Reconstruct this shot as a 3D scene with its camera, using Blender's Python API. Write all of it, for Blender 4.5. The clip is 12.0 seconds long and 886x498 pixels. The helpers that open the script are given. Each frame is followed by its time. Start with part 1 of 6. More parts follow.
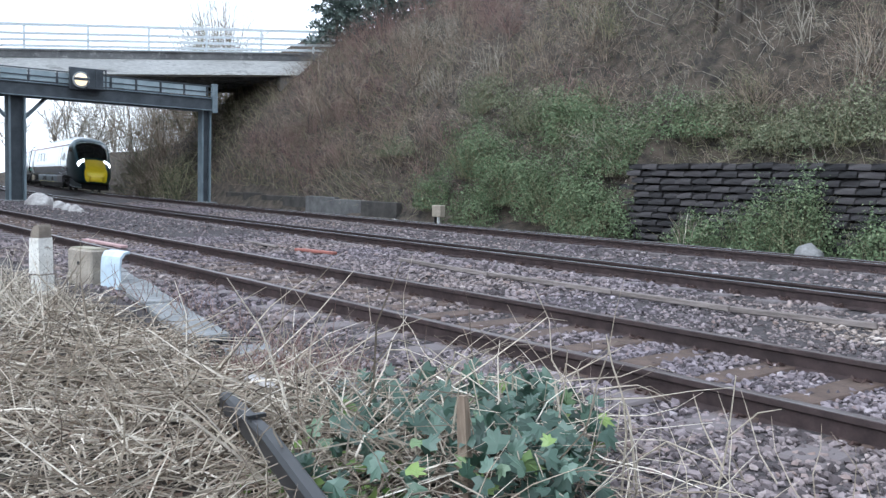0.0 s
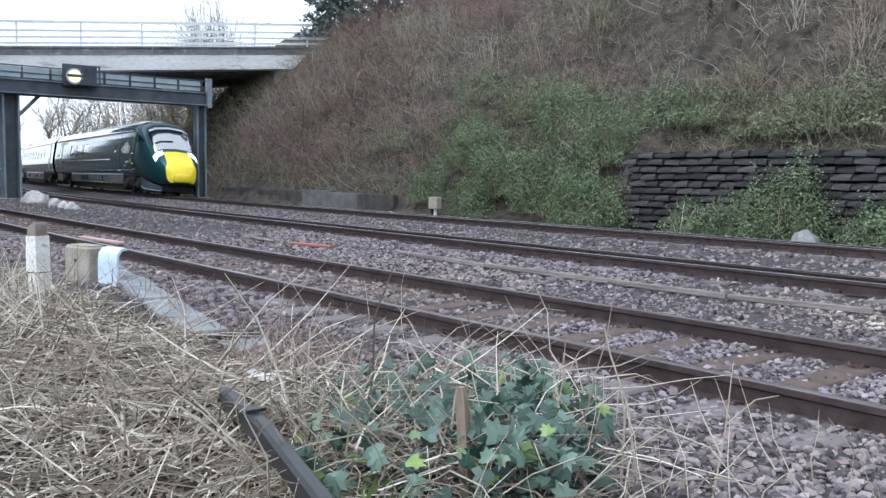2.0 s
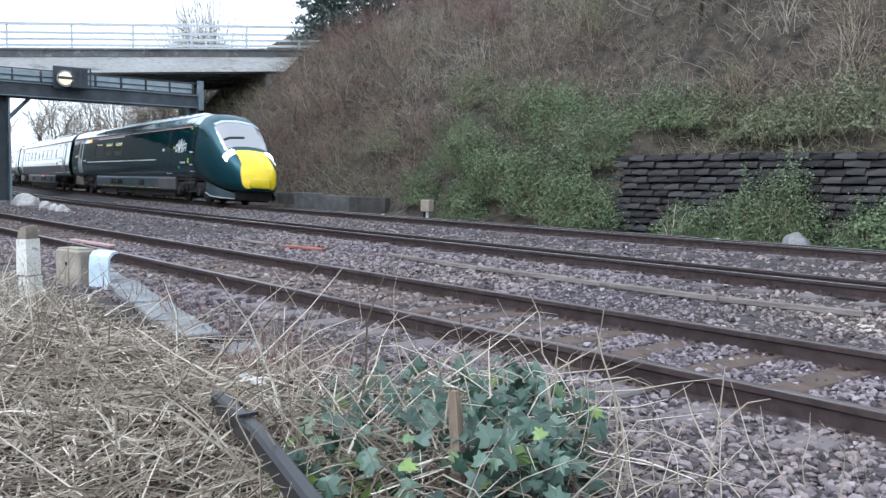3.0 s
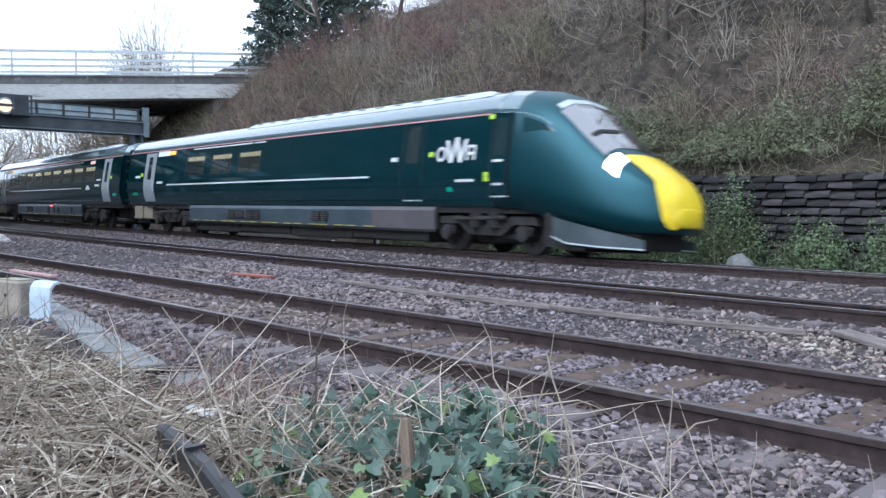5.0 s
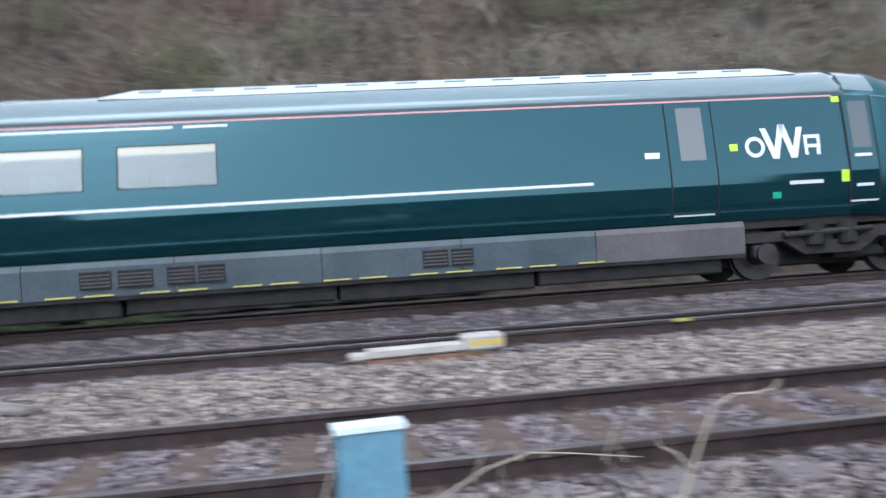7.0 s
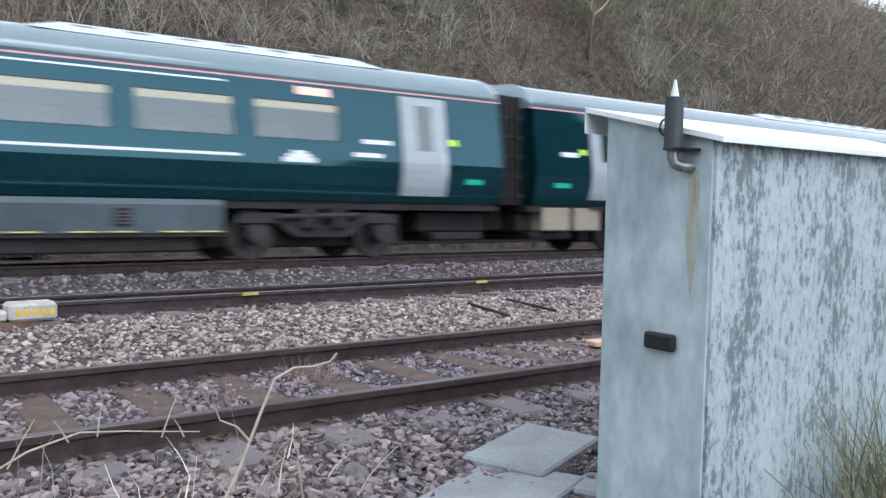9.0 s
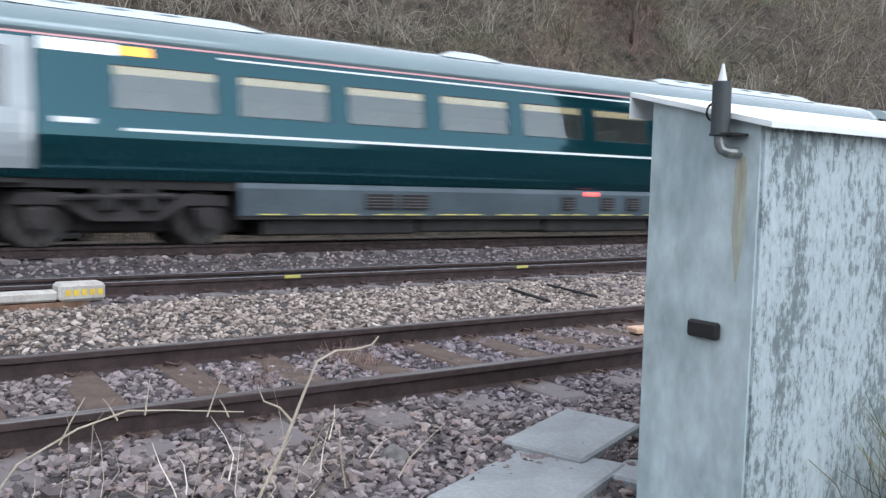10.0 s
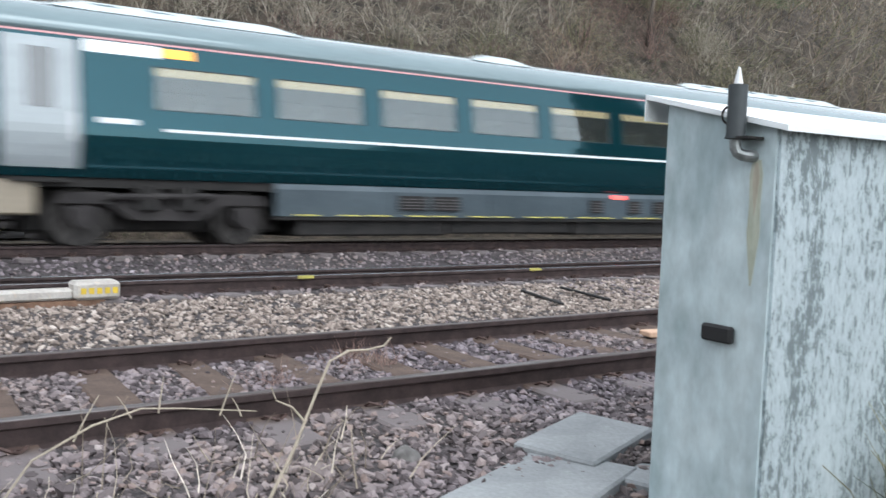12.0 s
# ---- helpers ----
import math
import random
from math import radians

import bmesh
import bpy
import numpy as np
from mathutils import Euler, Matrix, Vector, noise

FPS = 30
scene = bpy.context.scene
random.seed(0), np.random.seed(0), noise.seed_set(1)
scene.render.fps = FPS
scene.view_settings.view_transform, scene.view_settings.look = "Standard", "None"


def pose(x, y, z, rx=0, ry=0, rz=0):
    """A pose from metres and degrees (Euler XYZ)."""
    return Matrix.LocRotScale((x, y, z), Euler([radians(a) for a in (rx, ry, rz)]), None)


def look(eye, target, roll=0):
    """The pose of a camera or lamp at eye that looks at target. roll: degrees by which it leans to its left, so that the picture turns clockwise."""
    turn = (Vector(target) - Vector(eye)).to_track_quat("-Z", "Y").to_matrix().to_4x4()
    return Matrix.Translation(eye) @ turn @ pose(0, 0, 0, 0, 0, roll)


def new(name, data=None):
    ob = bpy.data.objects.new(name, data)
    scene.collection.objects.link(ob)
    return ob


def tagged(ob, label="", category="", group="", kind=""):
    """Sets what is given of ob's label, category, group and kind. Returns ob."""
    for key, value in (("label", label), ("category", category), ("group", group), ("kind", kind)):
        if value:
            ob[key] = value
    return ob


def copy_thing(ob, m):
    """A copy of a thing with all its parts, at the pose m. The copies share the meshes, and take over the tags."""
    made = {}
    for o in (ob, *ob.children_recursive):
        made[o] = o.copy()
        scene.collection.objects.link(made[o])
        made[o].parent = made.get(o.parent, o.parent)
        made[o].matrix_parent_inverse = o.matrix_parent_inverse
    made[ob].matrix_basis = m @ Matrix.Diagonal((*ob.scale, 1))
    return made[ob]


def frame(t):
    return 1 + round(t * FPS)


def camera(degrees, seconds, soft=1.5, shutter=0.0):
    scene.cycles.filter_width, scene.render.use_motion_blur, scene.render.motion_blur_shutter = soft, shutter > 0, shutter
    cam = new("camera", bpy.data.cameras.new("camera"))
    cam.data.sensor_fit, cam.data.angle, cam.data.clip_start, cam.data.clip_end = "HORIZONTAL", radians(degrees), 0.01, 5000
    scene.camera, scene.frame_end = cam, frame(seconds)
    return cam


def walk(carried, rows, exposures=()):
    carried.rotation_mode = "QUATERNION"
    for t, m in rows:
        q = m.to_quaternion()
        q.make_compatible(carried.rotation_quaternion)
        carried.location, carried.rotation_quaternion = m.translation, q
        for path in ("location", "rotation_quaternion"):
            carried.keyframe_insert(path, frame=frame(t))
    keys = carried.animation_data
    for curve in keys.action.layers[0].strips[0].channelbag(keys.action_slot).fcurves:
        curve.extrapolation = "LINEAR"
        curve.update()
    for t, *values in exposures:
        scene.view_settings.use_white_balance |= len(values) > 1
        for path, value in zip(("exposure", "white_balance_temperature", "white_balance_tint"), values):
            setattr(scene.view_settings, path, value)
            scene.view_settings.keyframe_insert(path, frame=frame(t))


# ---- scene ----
cam = camera(54.44, 12.0, soft=1.4, shutter=0.55)
PATH = [
    (0.0, -0.015, -0.001, 1.093, 50.49, -4.26, -1.56), (0.5, -0.011, 0.0, 1.092, 50.93, -4.23, -1.09),
    (1.0, -0.009, -0.005, 1.094, 50.93, -4.47, -0.8), (1.5, -0.01, -0.004, 1.096, 50.67, -4.82, -0.69),
    (2.0, -0.009, -0.004, 1.095, 50.24, -4.8, -0.73), (2.5, -0.01, -0.009, 1.096, 50.1, -4.44, -0.68),
    (3.0, -0.01, -0.006, 1.1, 49.71, -4.63, -0.74), (3.2, -0.01, -0.007, 1.102, 49.6, -4.4, -0.7),
    (4.8, -0.008, -0.0, 1.104, 46.85, -3.08, -0.2), (5.0, -0.009, 0.0, 1.104, 46.4, -2.93, -0.22),
    (5.5, -0.012, 0.006, 1.107, 44.28, -2.49, -0.56), (6.0, -0.011, -0.004, 1.115, 34.44, -2.12, 0.18),
    (6.2, -0.012, -0.008, 1.118, 27.83, -1.83, 1.02), (6.5, -0.02, -0.008, 1.118, 14.23, -0.72, 0.83),
    (6.8, -0.004, -0.003, 1.12, -0.6, 0.21, 1.85), (7.0, 0.009, 0.0, 1.124, -9.17, -0.86, 3.55),
    (7.2, 0.019, 0.003, 1.126, -16.36, -0.97, 0.37), (7.4, 0.03, 0.0, 1.125, -24.86, -2.03, 0.09),
    (7.5, 0.032, 0.0, 1.126, -26.8, -2.18, -0.19), (7.7, 0.03, 0.002, 1.128, -33.7, -3.48, -0.69),
    (8.2, 0.024, 0.002, 1.129, -37.3, -3.6, -1.1), (9.3, 0.008, 0.003, 1.132, -36.3, -3.1, -1.45),
    (9.5, 0.005, 0.003, 1.133, -35.15, -3.82, -1.48),
    (10.0, 0.007, 0.006, 1.132, -34.19, -4.35, -1.49), (10.5, 0.009, 0.008, 1.131, -35.67, -3.89, -1.81),
    (11.0, 0.011, 0.008, 1.13, -35.15, -4.56, -1.96), (11.5, 0.007, 0.003, 1.131, -34.95, -4.75, -2.27),
    (11.7, 0.008, 0.006, 1.129, -34.54, -4.77, -2.27), (12.0, 0.007, 0.005, 1.13, -33.26, -4.25, -1.91)]
walk(cam, [(t, pose(x, y, z, 90 + p, r, w)) for t, x, y, z, w, p, r in PATH],
     exposures=[(0.0, 0.54, 5650, 9), (3.2, 0.54, 5650, 9), (5.0, 0.38, 5450, 11), (5.6, 0.3, 5450, 11), (6.0, 0.4, 5500, 11), (6.5, 0.4, 5600, 11),
                (7.6, 0.44, 5700, 11), (9.4, 0.29, 5850, 11), (11.0, 0.42, 6050, 10), (12.0, 0.44, 6150, 9)])

# ---- light: flat winter overcast ----
world = bpy.data.worlds.new("overcast")
scene.world = world
world.use_nodes = True
wn, wl = world.node_tree.nodes, world.node_tree.links
sky = wn.new("ShaderNodeTexSky")
sky.sky_type, sky.sun_disc = "NISHITA", False
sky.sun_elevation, sky.sun_rotation = radians(38), radians(200)
sky.dust_density, sky.air_density, sky.ozone_density = 1.5, 1.0, 1.0
pale = wn.new("ShaderNodeHueSaturation")
pale.inputs["Saturation"].default_value = 0.2
pale.inputs["Value"].default_value = 1.8
wl.new(sky.outputs[0], pale.inputs["Color"])
cloud = wn.new("ShaderNodeMix")
cloud.data_type = "RGBA"
cloud.inputs[0].default_value = 0.4
cloud.inputs[7].default_value = (13.0, 13.4, 13.8, 1)
wl.new(pale.outputs[0], cloud.inputs[6])
wl.new(cloud.outputs[2], wn["Background"].inputs["Color"])
wn["Background"].inputs["Strength"].default_value = 0.135
sun = new("sun", bpy.data.lights.new("sun", "SUN"))
sun.data.energy, sun.data.angle, sun.data.color = 0.9, radians(40), (1.0, 0.99, 0.97)
sun.matrix_world = look((0, -20, 30), (0, 0, 0))


# ---- materials ----
def ramp(nt, fac, stops):
    r = nt.nodes.new("ShaderNodeValToRGB")
    el = r.color_ramp.elements
    while len(el) < len(stops):
        el.new(0.5)
    for e, (p, c) in zip(el, stops):
        e.position, e.color = p, (*c, 1)
    nt.links.new(fac, r.inputs[0])
    return r.outputs[0]


def nz(nt, scale, detail=4.0, rough=0.55, stretch=None, space="Object"):
    n = nt.nodes.new("ShaderNodeTexNoise")
    n.inputs["Scale"].default_value, n.inputs["Detail"].default_value = scale, detail
    n.inputs["Roughness"].default_value = rough
    co = nt.nodes.new("ShaderNodeTexCoord")
    if stretch:
        mp = nt.nodes.new("ShaderNodeMapping")
        mp.inputs["Scale"].default_value = stretch
        nt.links.new(co.outputs[space], mp.inputs[0])
        nt.links.new(mp.outputs[0], n.inputs["Vector"])
    else:
        nt.links.new(co.outputs[space], n.inputs["Vector"])
    return n.outputs["Fac"]


def mixc(nt, fac, a, b, mode="MIX"):
    m = nt.nodes.new("ShaderNodeMix")
    m.data_type, m.blend_type = "RGBA", mode
    for sock, v in ((m.inputs[0], fac), (m.inputs[6], a), (m.inputs[7], b)):
        if isinstance(v, (int, float)):
            sock.default_value = v
        elif isinstance(v, tuple):
            sock.default_value = (*v, 1)
        else:
            nt.links.new(v, sock)
    return m.outputs[2]


def base(name, rough=0.6, metal=0.0):
    m = bpy.data.materials.new(name)
    m.use_nodes = True
    nt = m.node_tree
    b = nt.nodes["Principled BSDF"]
    b.inputs["Roughness"].default_value, b.inputs["Metallic"].default_value = rough, metal
    return m, nt, b


def bump(nt, b, height, strength=0.3, dist=0.01):
    n = nt.nodes.new("ShaderNodeBump")
    n.inputs["Strength"].default_value, n.inputs["Distance"].default_value = strength, dist
    nt.links.new(height, n.inputs["Height"])
    nt.links.new(n.outputs[0], b.inputs["Normal"])


def surface(name, c1, c2, scale=6.0, rough=0.6, metal=0.0, fine=60.0, relief=0.2, dist=0.005, stretch=None, third=None):
    """Two-tone weathered surface: large patches, fine grain and a little relief."""
    m, nt, b = base(name, rough, metal)
    big = nz(nt, scale, 5, 0.6, stretch)
    col = ramp(nt, big, [(0.35, c1), (0.65, c2)])
    if third:
        spot = nz(nt, scale * 3.3, 6, 0.7, stretch)
        col = mixc(nt, ramp(nt, spot, [(0.55, (0, 0, 0)), (0.68, (1, 1, 1))]), col, third)
    grain = nz(nt, fine, 3, 0.6, stretch)
    col = mixc(nt, 0.35, col, ramp(nt, grain, [(0.3, (0.35, 0.35, 0.35)), (0.7, (1, 1, 1))]), "MULTIPLY")
    nt.links.new(col, b.inputs["Base Color"])
    bump(nt, b, grain, relief, dist)
    return m


def by_island(name, stops, rough=0.8, grain=40.0, relief=0.3, obj=False):
    """Each loose piece gets its own tone."""
    m, nt, b = base(name, rough)
    if obj:
        src = nt.nodes.new("ShaderNodeObjectInfo").outputs["Random"]
    else:
        src = nt.nodes.new("ShaderNodeNewGeometry").outputs["Random Per Island"]
    col = ramp(nt, src, stops)
    g = nz(nt, grain, 4, 0.6)
    col = mixc(nt, 0.4, col, ramp(nt, g, [(0.3, (0.45, 0.45, 0.45)), (0.7, (1.05, 1.05, 1.05))]), "MULTIPLY")
    nt.links.new(col, b.inputs["Base Color"])
    if relief:
        bump(nt, b, g, relief, 0.004)
    return m


def plain(name, col, rough=0.5, metal=0.0, emit=0.0, var=0.25):
    m, nt, b = base(name, rough, metal)
    g = nz(nt, 9, 5, 0.65)
    lo = tuple(c * (1 - var) for c in col)
    nt.links.new(ramp(nt, g, [(0.3, lo), (0.7, col)]), b.inputs["Base Color"])
    if emit:
        b.inputs["Emission Color"].default_value, b.inputs["Emission Strength"].default_value = (*col, 1), emit
    return m


def paint(name, col, rough=0.22, coat=0.6):
    """Vehicle paint: clear coat over a slightly dusty colour."""
    m, nt, b = base(name, rough)
    g = nz(nt, 1.3, 6, 0.7, (0.6, 1, 3))
    nt.links.new(ramp(nt, g, [(0.3, tuple(c * 0.85 for c in col)), (0.75, tuple(c * 1.1 + 0.004 for c in col))]), b.inputs["Base Color"])
    b.inputs["Coat Weight"].default_value, b.inputs["Coat Roughness"].default_value = coat, 0.025
    b.inputs["IOR"].default_value = 1.72
    b.inputs["Specular Tint"].default_value = (*[0.35 + 0.65 * c / max(col) for c in col], 1)
    nt.links.new(ramp(nt, nz(nt, 6, 5, 0.7), [(0.3, (rough * 0.95,) * 3), (0.8, (rough * 1.25,) * 3)]), b.inputs["Roughness"])
    return m


STONE = by_island("ballast_stone", [(0.0, (0.055, 0.048, 0.05)), (0.25, (0.12, 0.108, 0.11)), (0.55, (0.225, 0.206, 0.207)),
                                    (0.82, (0.32, 0.297, 0.295)), (0.93, (0.27, 0.22, 0.195)), (1.0, (0.45, 0.435, 0.425))], 0.85, 50)
_n = STONE.node_tree
_s = _n.nodes["Principled BSDF"].inputs["Base Color"]
_n.links.new(mixc(_n, 0.75, _s.links[0].from_socket, ramp(_n, nz(_n, 0.3, 3, 0.6), [(0.4, (0.78, 0.7, 0.79)), (0.6, (0.92, 0.79, 0.73))]), "MULTIPLY"), _s)
STONE_TAN = by_island("sandy_ballast_stone", [(0.0, (0.08, 0.063, 0.055)), (0.25, (0.19, 0.152, 0.13)), (0.55, (0.31, 0.255, 0.22)),
                                              (0.85, (0.4, 0.336, 0.294)), (1.0, (0.52, 0.46, 0.41))], 0.88, 50)
# Bed tone kept dark so the gaps between loose stones look shaded.
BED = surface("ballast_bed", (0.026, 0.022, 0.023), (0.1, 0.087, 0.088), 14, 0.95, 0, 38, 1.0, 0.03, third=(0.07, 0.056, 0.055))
RAILSIDE = surface("rusty_rail_steel", (0.032, 0.021, 0.02), (0.07, 0.047, 0.045), 8, 0.7, 0.2, 70, 0.3, 0.003)
RAILTOP = surface("worn_rail_head", (0.10, 0.075, 0.07), (0.22, 0.2, 0.2), 2.5, 0.38, 0.6, 90, 0.1, 0.001, (0.3, 4, 4))
RAILSHINE = surface("polished_rail_head", (0.34, 0.35, 0.37), (0.5, 0.51, 0.53), 2.5, 0.24, 0.9, 90, 0.05, 0.001, (0.3, 4, 4))
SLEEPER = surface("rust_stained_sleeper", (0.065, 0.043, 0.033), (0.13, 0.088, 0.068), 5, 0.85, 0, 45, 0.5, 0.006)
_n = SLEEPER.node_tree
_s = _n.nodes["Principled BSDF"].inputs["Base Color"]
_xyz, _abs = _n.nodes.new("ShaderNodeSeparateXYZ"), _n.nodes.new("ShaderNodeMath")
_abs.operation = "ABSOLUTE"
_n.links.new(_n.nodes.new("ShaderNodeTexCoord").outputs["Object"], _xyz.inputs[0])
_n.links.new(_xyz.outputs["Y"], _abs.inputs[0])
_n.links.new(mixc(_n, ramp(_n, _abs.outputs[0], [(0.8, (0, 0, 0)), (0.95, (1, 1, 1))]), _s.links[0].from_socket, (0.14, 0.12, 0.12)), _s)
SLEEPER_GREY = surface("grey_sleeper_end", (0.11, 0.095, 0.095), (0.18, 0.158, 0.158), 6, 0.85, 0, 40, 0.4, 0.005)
CLIPMAT = surface("rusty_clip", (0.06, 0.038, 0.033), (0.13, 0.085, 0.075), 20, 0.65, 0.4, 90, 0.3, 0.002)
EARTH = surface("bank_earth", (0.028, 0.023, 0.018), (0.14, 0.11, 0.082), 2.2, 0.95, 0, 22, 1.0, 0.12, third=(0.06, 0.062, 0.034))
VERGE = surface("verge_soil", (0.018, 0.014, 0.011), (0.05, 0.039, 0.03), 2.0, 0.95, 0, 24, 1.0, 0.04, third=(0.06, 0.065, 0.03))
CONCRETE = surface("weathered_concrete", (0.16, 0.168, 0.17), (0.27, 0.28, 0.282), 4, 0.85, 0, 35, 0.4, 0.005, third=(0.13, 0.13, 0.115))
PALECONC = surface("pale_bridge_concrete", (0.72, 0.72, 0.69), (0.85, 0.85, 0.82), 0.6, 0.85, 0, 8, 0.3, 0.01, (0.4, 0.4, 2), third=(0.42, 0.42, 0.4))
DARKCONC = surface("sooty_bridge_fascia", (0.13, 0.13, 0.13), (0.24, 0.24, 0.235), 0.8, 0.85, 0, 8, 0.3, 0.01, third=(0.4, 0.4, 0.38))
GALV = surface("galvanised_rail", (0.72, 0.78, 0.8), (0.84, 0.89, 0.9), 3, 0.5, 0.1, 40, 0.1, 0.002)
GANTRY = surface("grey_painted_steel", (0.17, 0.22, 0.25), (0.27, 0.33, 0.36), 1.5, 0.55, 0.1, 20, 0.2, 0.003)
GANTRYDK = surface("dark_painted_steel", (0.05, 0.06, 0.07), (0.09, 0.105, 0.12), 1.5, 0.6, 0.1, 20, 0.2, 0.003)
WALLSTONE = by_island("dark_wall_block", [(0, (0.018, 0.017, 0.018)), (0.5, (0.04, 0.037, 0.039)), (1, (0.075, 0.069, 0.07))], 0.9, 7, 0.8, obj=True)
WALLGAP = plain("wall_shadow_joint", (0.02, 0.019, 0.019), 0.95)
BLACK = plain("black_rubber", (0.012, 0.012, 0.013), 0.75)
# Near-black tone that also holds the shade under the cars.
DARK = surface("underframe_grime_shade", (0.009, 0.009, 0.009), (0.025, 0.023, 0.022), 4, 0.8, 0.1, 30, 0.3, 0.004)
GREEN = paint("dark_green_paint", (0.001, 0.023, 0.03), 0.06, 0.25)
GREEN_SATIN = paint("satin_green_paint", (0.001, 0.027, 0.035), 0.34, 0.06)
ROOFMAT = paint("blue_grey_roof", (0.13, 0.185, 0.2), 0.14, 1.0)
VALANCE = surface("valance_paint", (0.04, 0.058, 0.066), (0.075, 0.1, 0.112), 1.5, 0.5, 0, 20, 0.1, 0.002)
SKIRT = surface("grey_skirt_paint", (0.048, 0.07, 0.086), (0.076, 0.104, 0.124), 1.2, 0.5, 0, 20, 0.1, 0.002)
SKIRTDK = surface("dusty_skirt_paint", (0.085, 0.08, 0.084), (0.13, 0.12, 0.125), 1.2, 0.6, 0, 20, 0.1, 0.002)
# Dusty tone lowered further to carry the shade around the bogies.
BOGIE = surface("dusty_shaded_bogie", (0.014, 0.012, 0.013), (0.042, 0.038, 0.038), 3, 0.8, 0.1, 30, 0.3, 0.004)
WHEEL = surface("wheel_steel", (0.03, 0.028, 0.027), (0.075, 0.07, 0.068), 5, 0.55, 0.6, 40, 0.2, 0.002)
YELLOW = paint("warning_yellow", (0.93, 0.7, 0.02), 0.35, 0.4)
EDGEMARK = plain("faded_yellow_edge", (0.72, 0.64, 0.16), 0.6, 0, 0, 0.3)
HIVIS = plain("lime_marker", (0.55, 0.85, 0.05), 0.5, 0, 0, 0.1)
WHITE = plain("white_marking", (0.72, 0.74, 0.75), 0.45, 0, 0, 0.06)
REDLINE = plain("pink_red_line", (0.62, 0.33, 0.34), 0.45, 0, 0, 0.1)
DOORGREY = paint("silver_grey_door", (0.32, 0.36, 0.38), 0.35, 0.3)
CREAM = plain("cream_box_paint", (0.3, 0.26, 0.2), 0.6)
LAMP = plain("lit_headlamp", (1.0, 0.97, 0.92), 0.3, 0, 6.0, 0.0)
FAIRING = paint("pale_fairing", (0.52, 0.58, 0.6), 0.4, 0.2)
REDLAMP = plain("lit_red_marker", (1.0, 0.12, 0.1), 0.4, 0, 1.2, 0.0)
AMBER = plain("lit_amber_display", (1.0, 0.42, 0.05), 0.4, 0, 0.9, 0.0)
ROUTE = plain("pale_route_display", (0.85, 0.5, 0.4), 0.4, 0, 0.35, 0.15)
SHOWN = plain("white_display_panel", (0.8, 0.84, 0.86), 0.4, 0, 0.15, 0.05)


def glass(name, tint, rough=0.05, ior=2.1):
    m, nt, b = base(name, rough)
    b.inputs["Base Color"].default_value = (*tint, 1)
    b.inputs["IOR"].default_value = ior
    b.inputs["Coat Weight"].default_value = 0.6
    return m


SCREEN = glass("door_glass", (0.025, 0.038, 0.042), 0.05, 2.1)
WINDSCREEN = glass("coated_windscreen_glass", (0.02, 0.026, 0.028), 0.04, 4.4)
DARKGLASS = glass("dark_cab_glass", (0.016, 0.038, 0.043), 0.08, 1.8)
CABGLASS = glass("tinted_cab_side_glass", (0.012, 0.05, 0.06), 0.06, 1.9)

# ---- building helpers ----
def part(name, bm, material, parent=None, label="", smooth=False):
    me = bpy.data.meshes.new(name)
    bmesh.ops.recalc_face_normals(bm, faces=bm.faces)
    bm.to_mesh(me)
    bm.free()
    me.materials.append(material)
    if smooth:
        for p in me.polygons:
            p.use_smooth = True
    ob = new(name, me)
    if parent:
        ob.parent = parent
    if label:
        ob["label"] = label
    return ob


def raw(name, verts, faces, material, parent=None, smooth=False):
    me = bpy.data.meshes.new(name)
    me.from_pydata(verts, [], faces)
    me.materials.append(material)
    if smooth:
        me.polygons.foreach_set("use_smooth", [True] * len(me.polygons))
    ob = new(name, me)
    if parent:
        ob.parent = parent
    return ob


def tri_mesh(name, verts, tris, material, smooth=False):
    """A big joined mesh straight from arrays of triangles."""
    me = bpy.data.meshes.new(name)
    nv, nf = len(verts), len(tris)
    me.vertices.add(nv)
    me.vertices.foreach_set("co", np.ascontiguousarray(verts, dtype=np.float32).ravel())
    me.loops.add(nf * 3)
    me.loops.foreach_set("vertex_index", np.ascontiguousarray(tris, dtype=np.int32).ravel())
    me.polygons.add(nf)
    me.polygons.foreach_set("loop_start", np.arange(0, nf * 3, 3, dtype=np.int32))
    me.polygons.foreach_set("use_smooth", np.full(nf, smooth))
    me.update(calc_edges=True)
    me.validate()
    me.materials.append(material)
    return new(name, me)


def box(bm, x0, x1, y0, y1, z0, z1, bev=0.0):
    vs = [bm.verts.new((x, y, z)) for x in (x0, x1) for y in (y0, y1) for z in (z0, z1)]
    fs = [bm.faces.new([vs[i] for i in q]) for q in ((0, 1, 3, 2), (4, 6, 7, 5), (0, 4, 5, 1), (2, 3, 7, 6), (0, 2, 6, 4), (1, 5, 7, 3))]
    if bev:
        es = list({e for f in fs for e in f.edges})
        bmesh.ops.bevel(bm, geom=es, offset=bev, segments=1, affect="EDGES")
    return bm


def B(x0, x1, y0, y1, z0, z1, bev=0.0):
    return box(bmesh.new(), x0, x1, y0, y1, z0, z1, bev)


def loft(bm, rings, closed=True, caps=True):
    rs = [[bm.verts.new(p) for p in r] for r in rings]
    n = len(rings[0])
    for a, b in zip(rs, rs[1:]):
        for i in range(n if closed else n - 1):
            j = (i + 1) % n
            bm.faces.new((a[i], a[j], b[j], b[i]))
    if caps and closed:
        bm.faces.new(rs[0])
        bm.faces.new(rs[-1])
    return bm


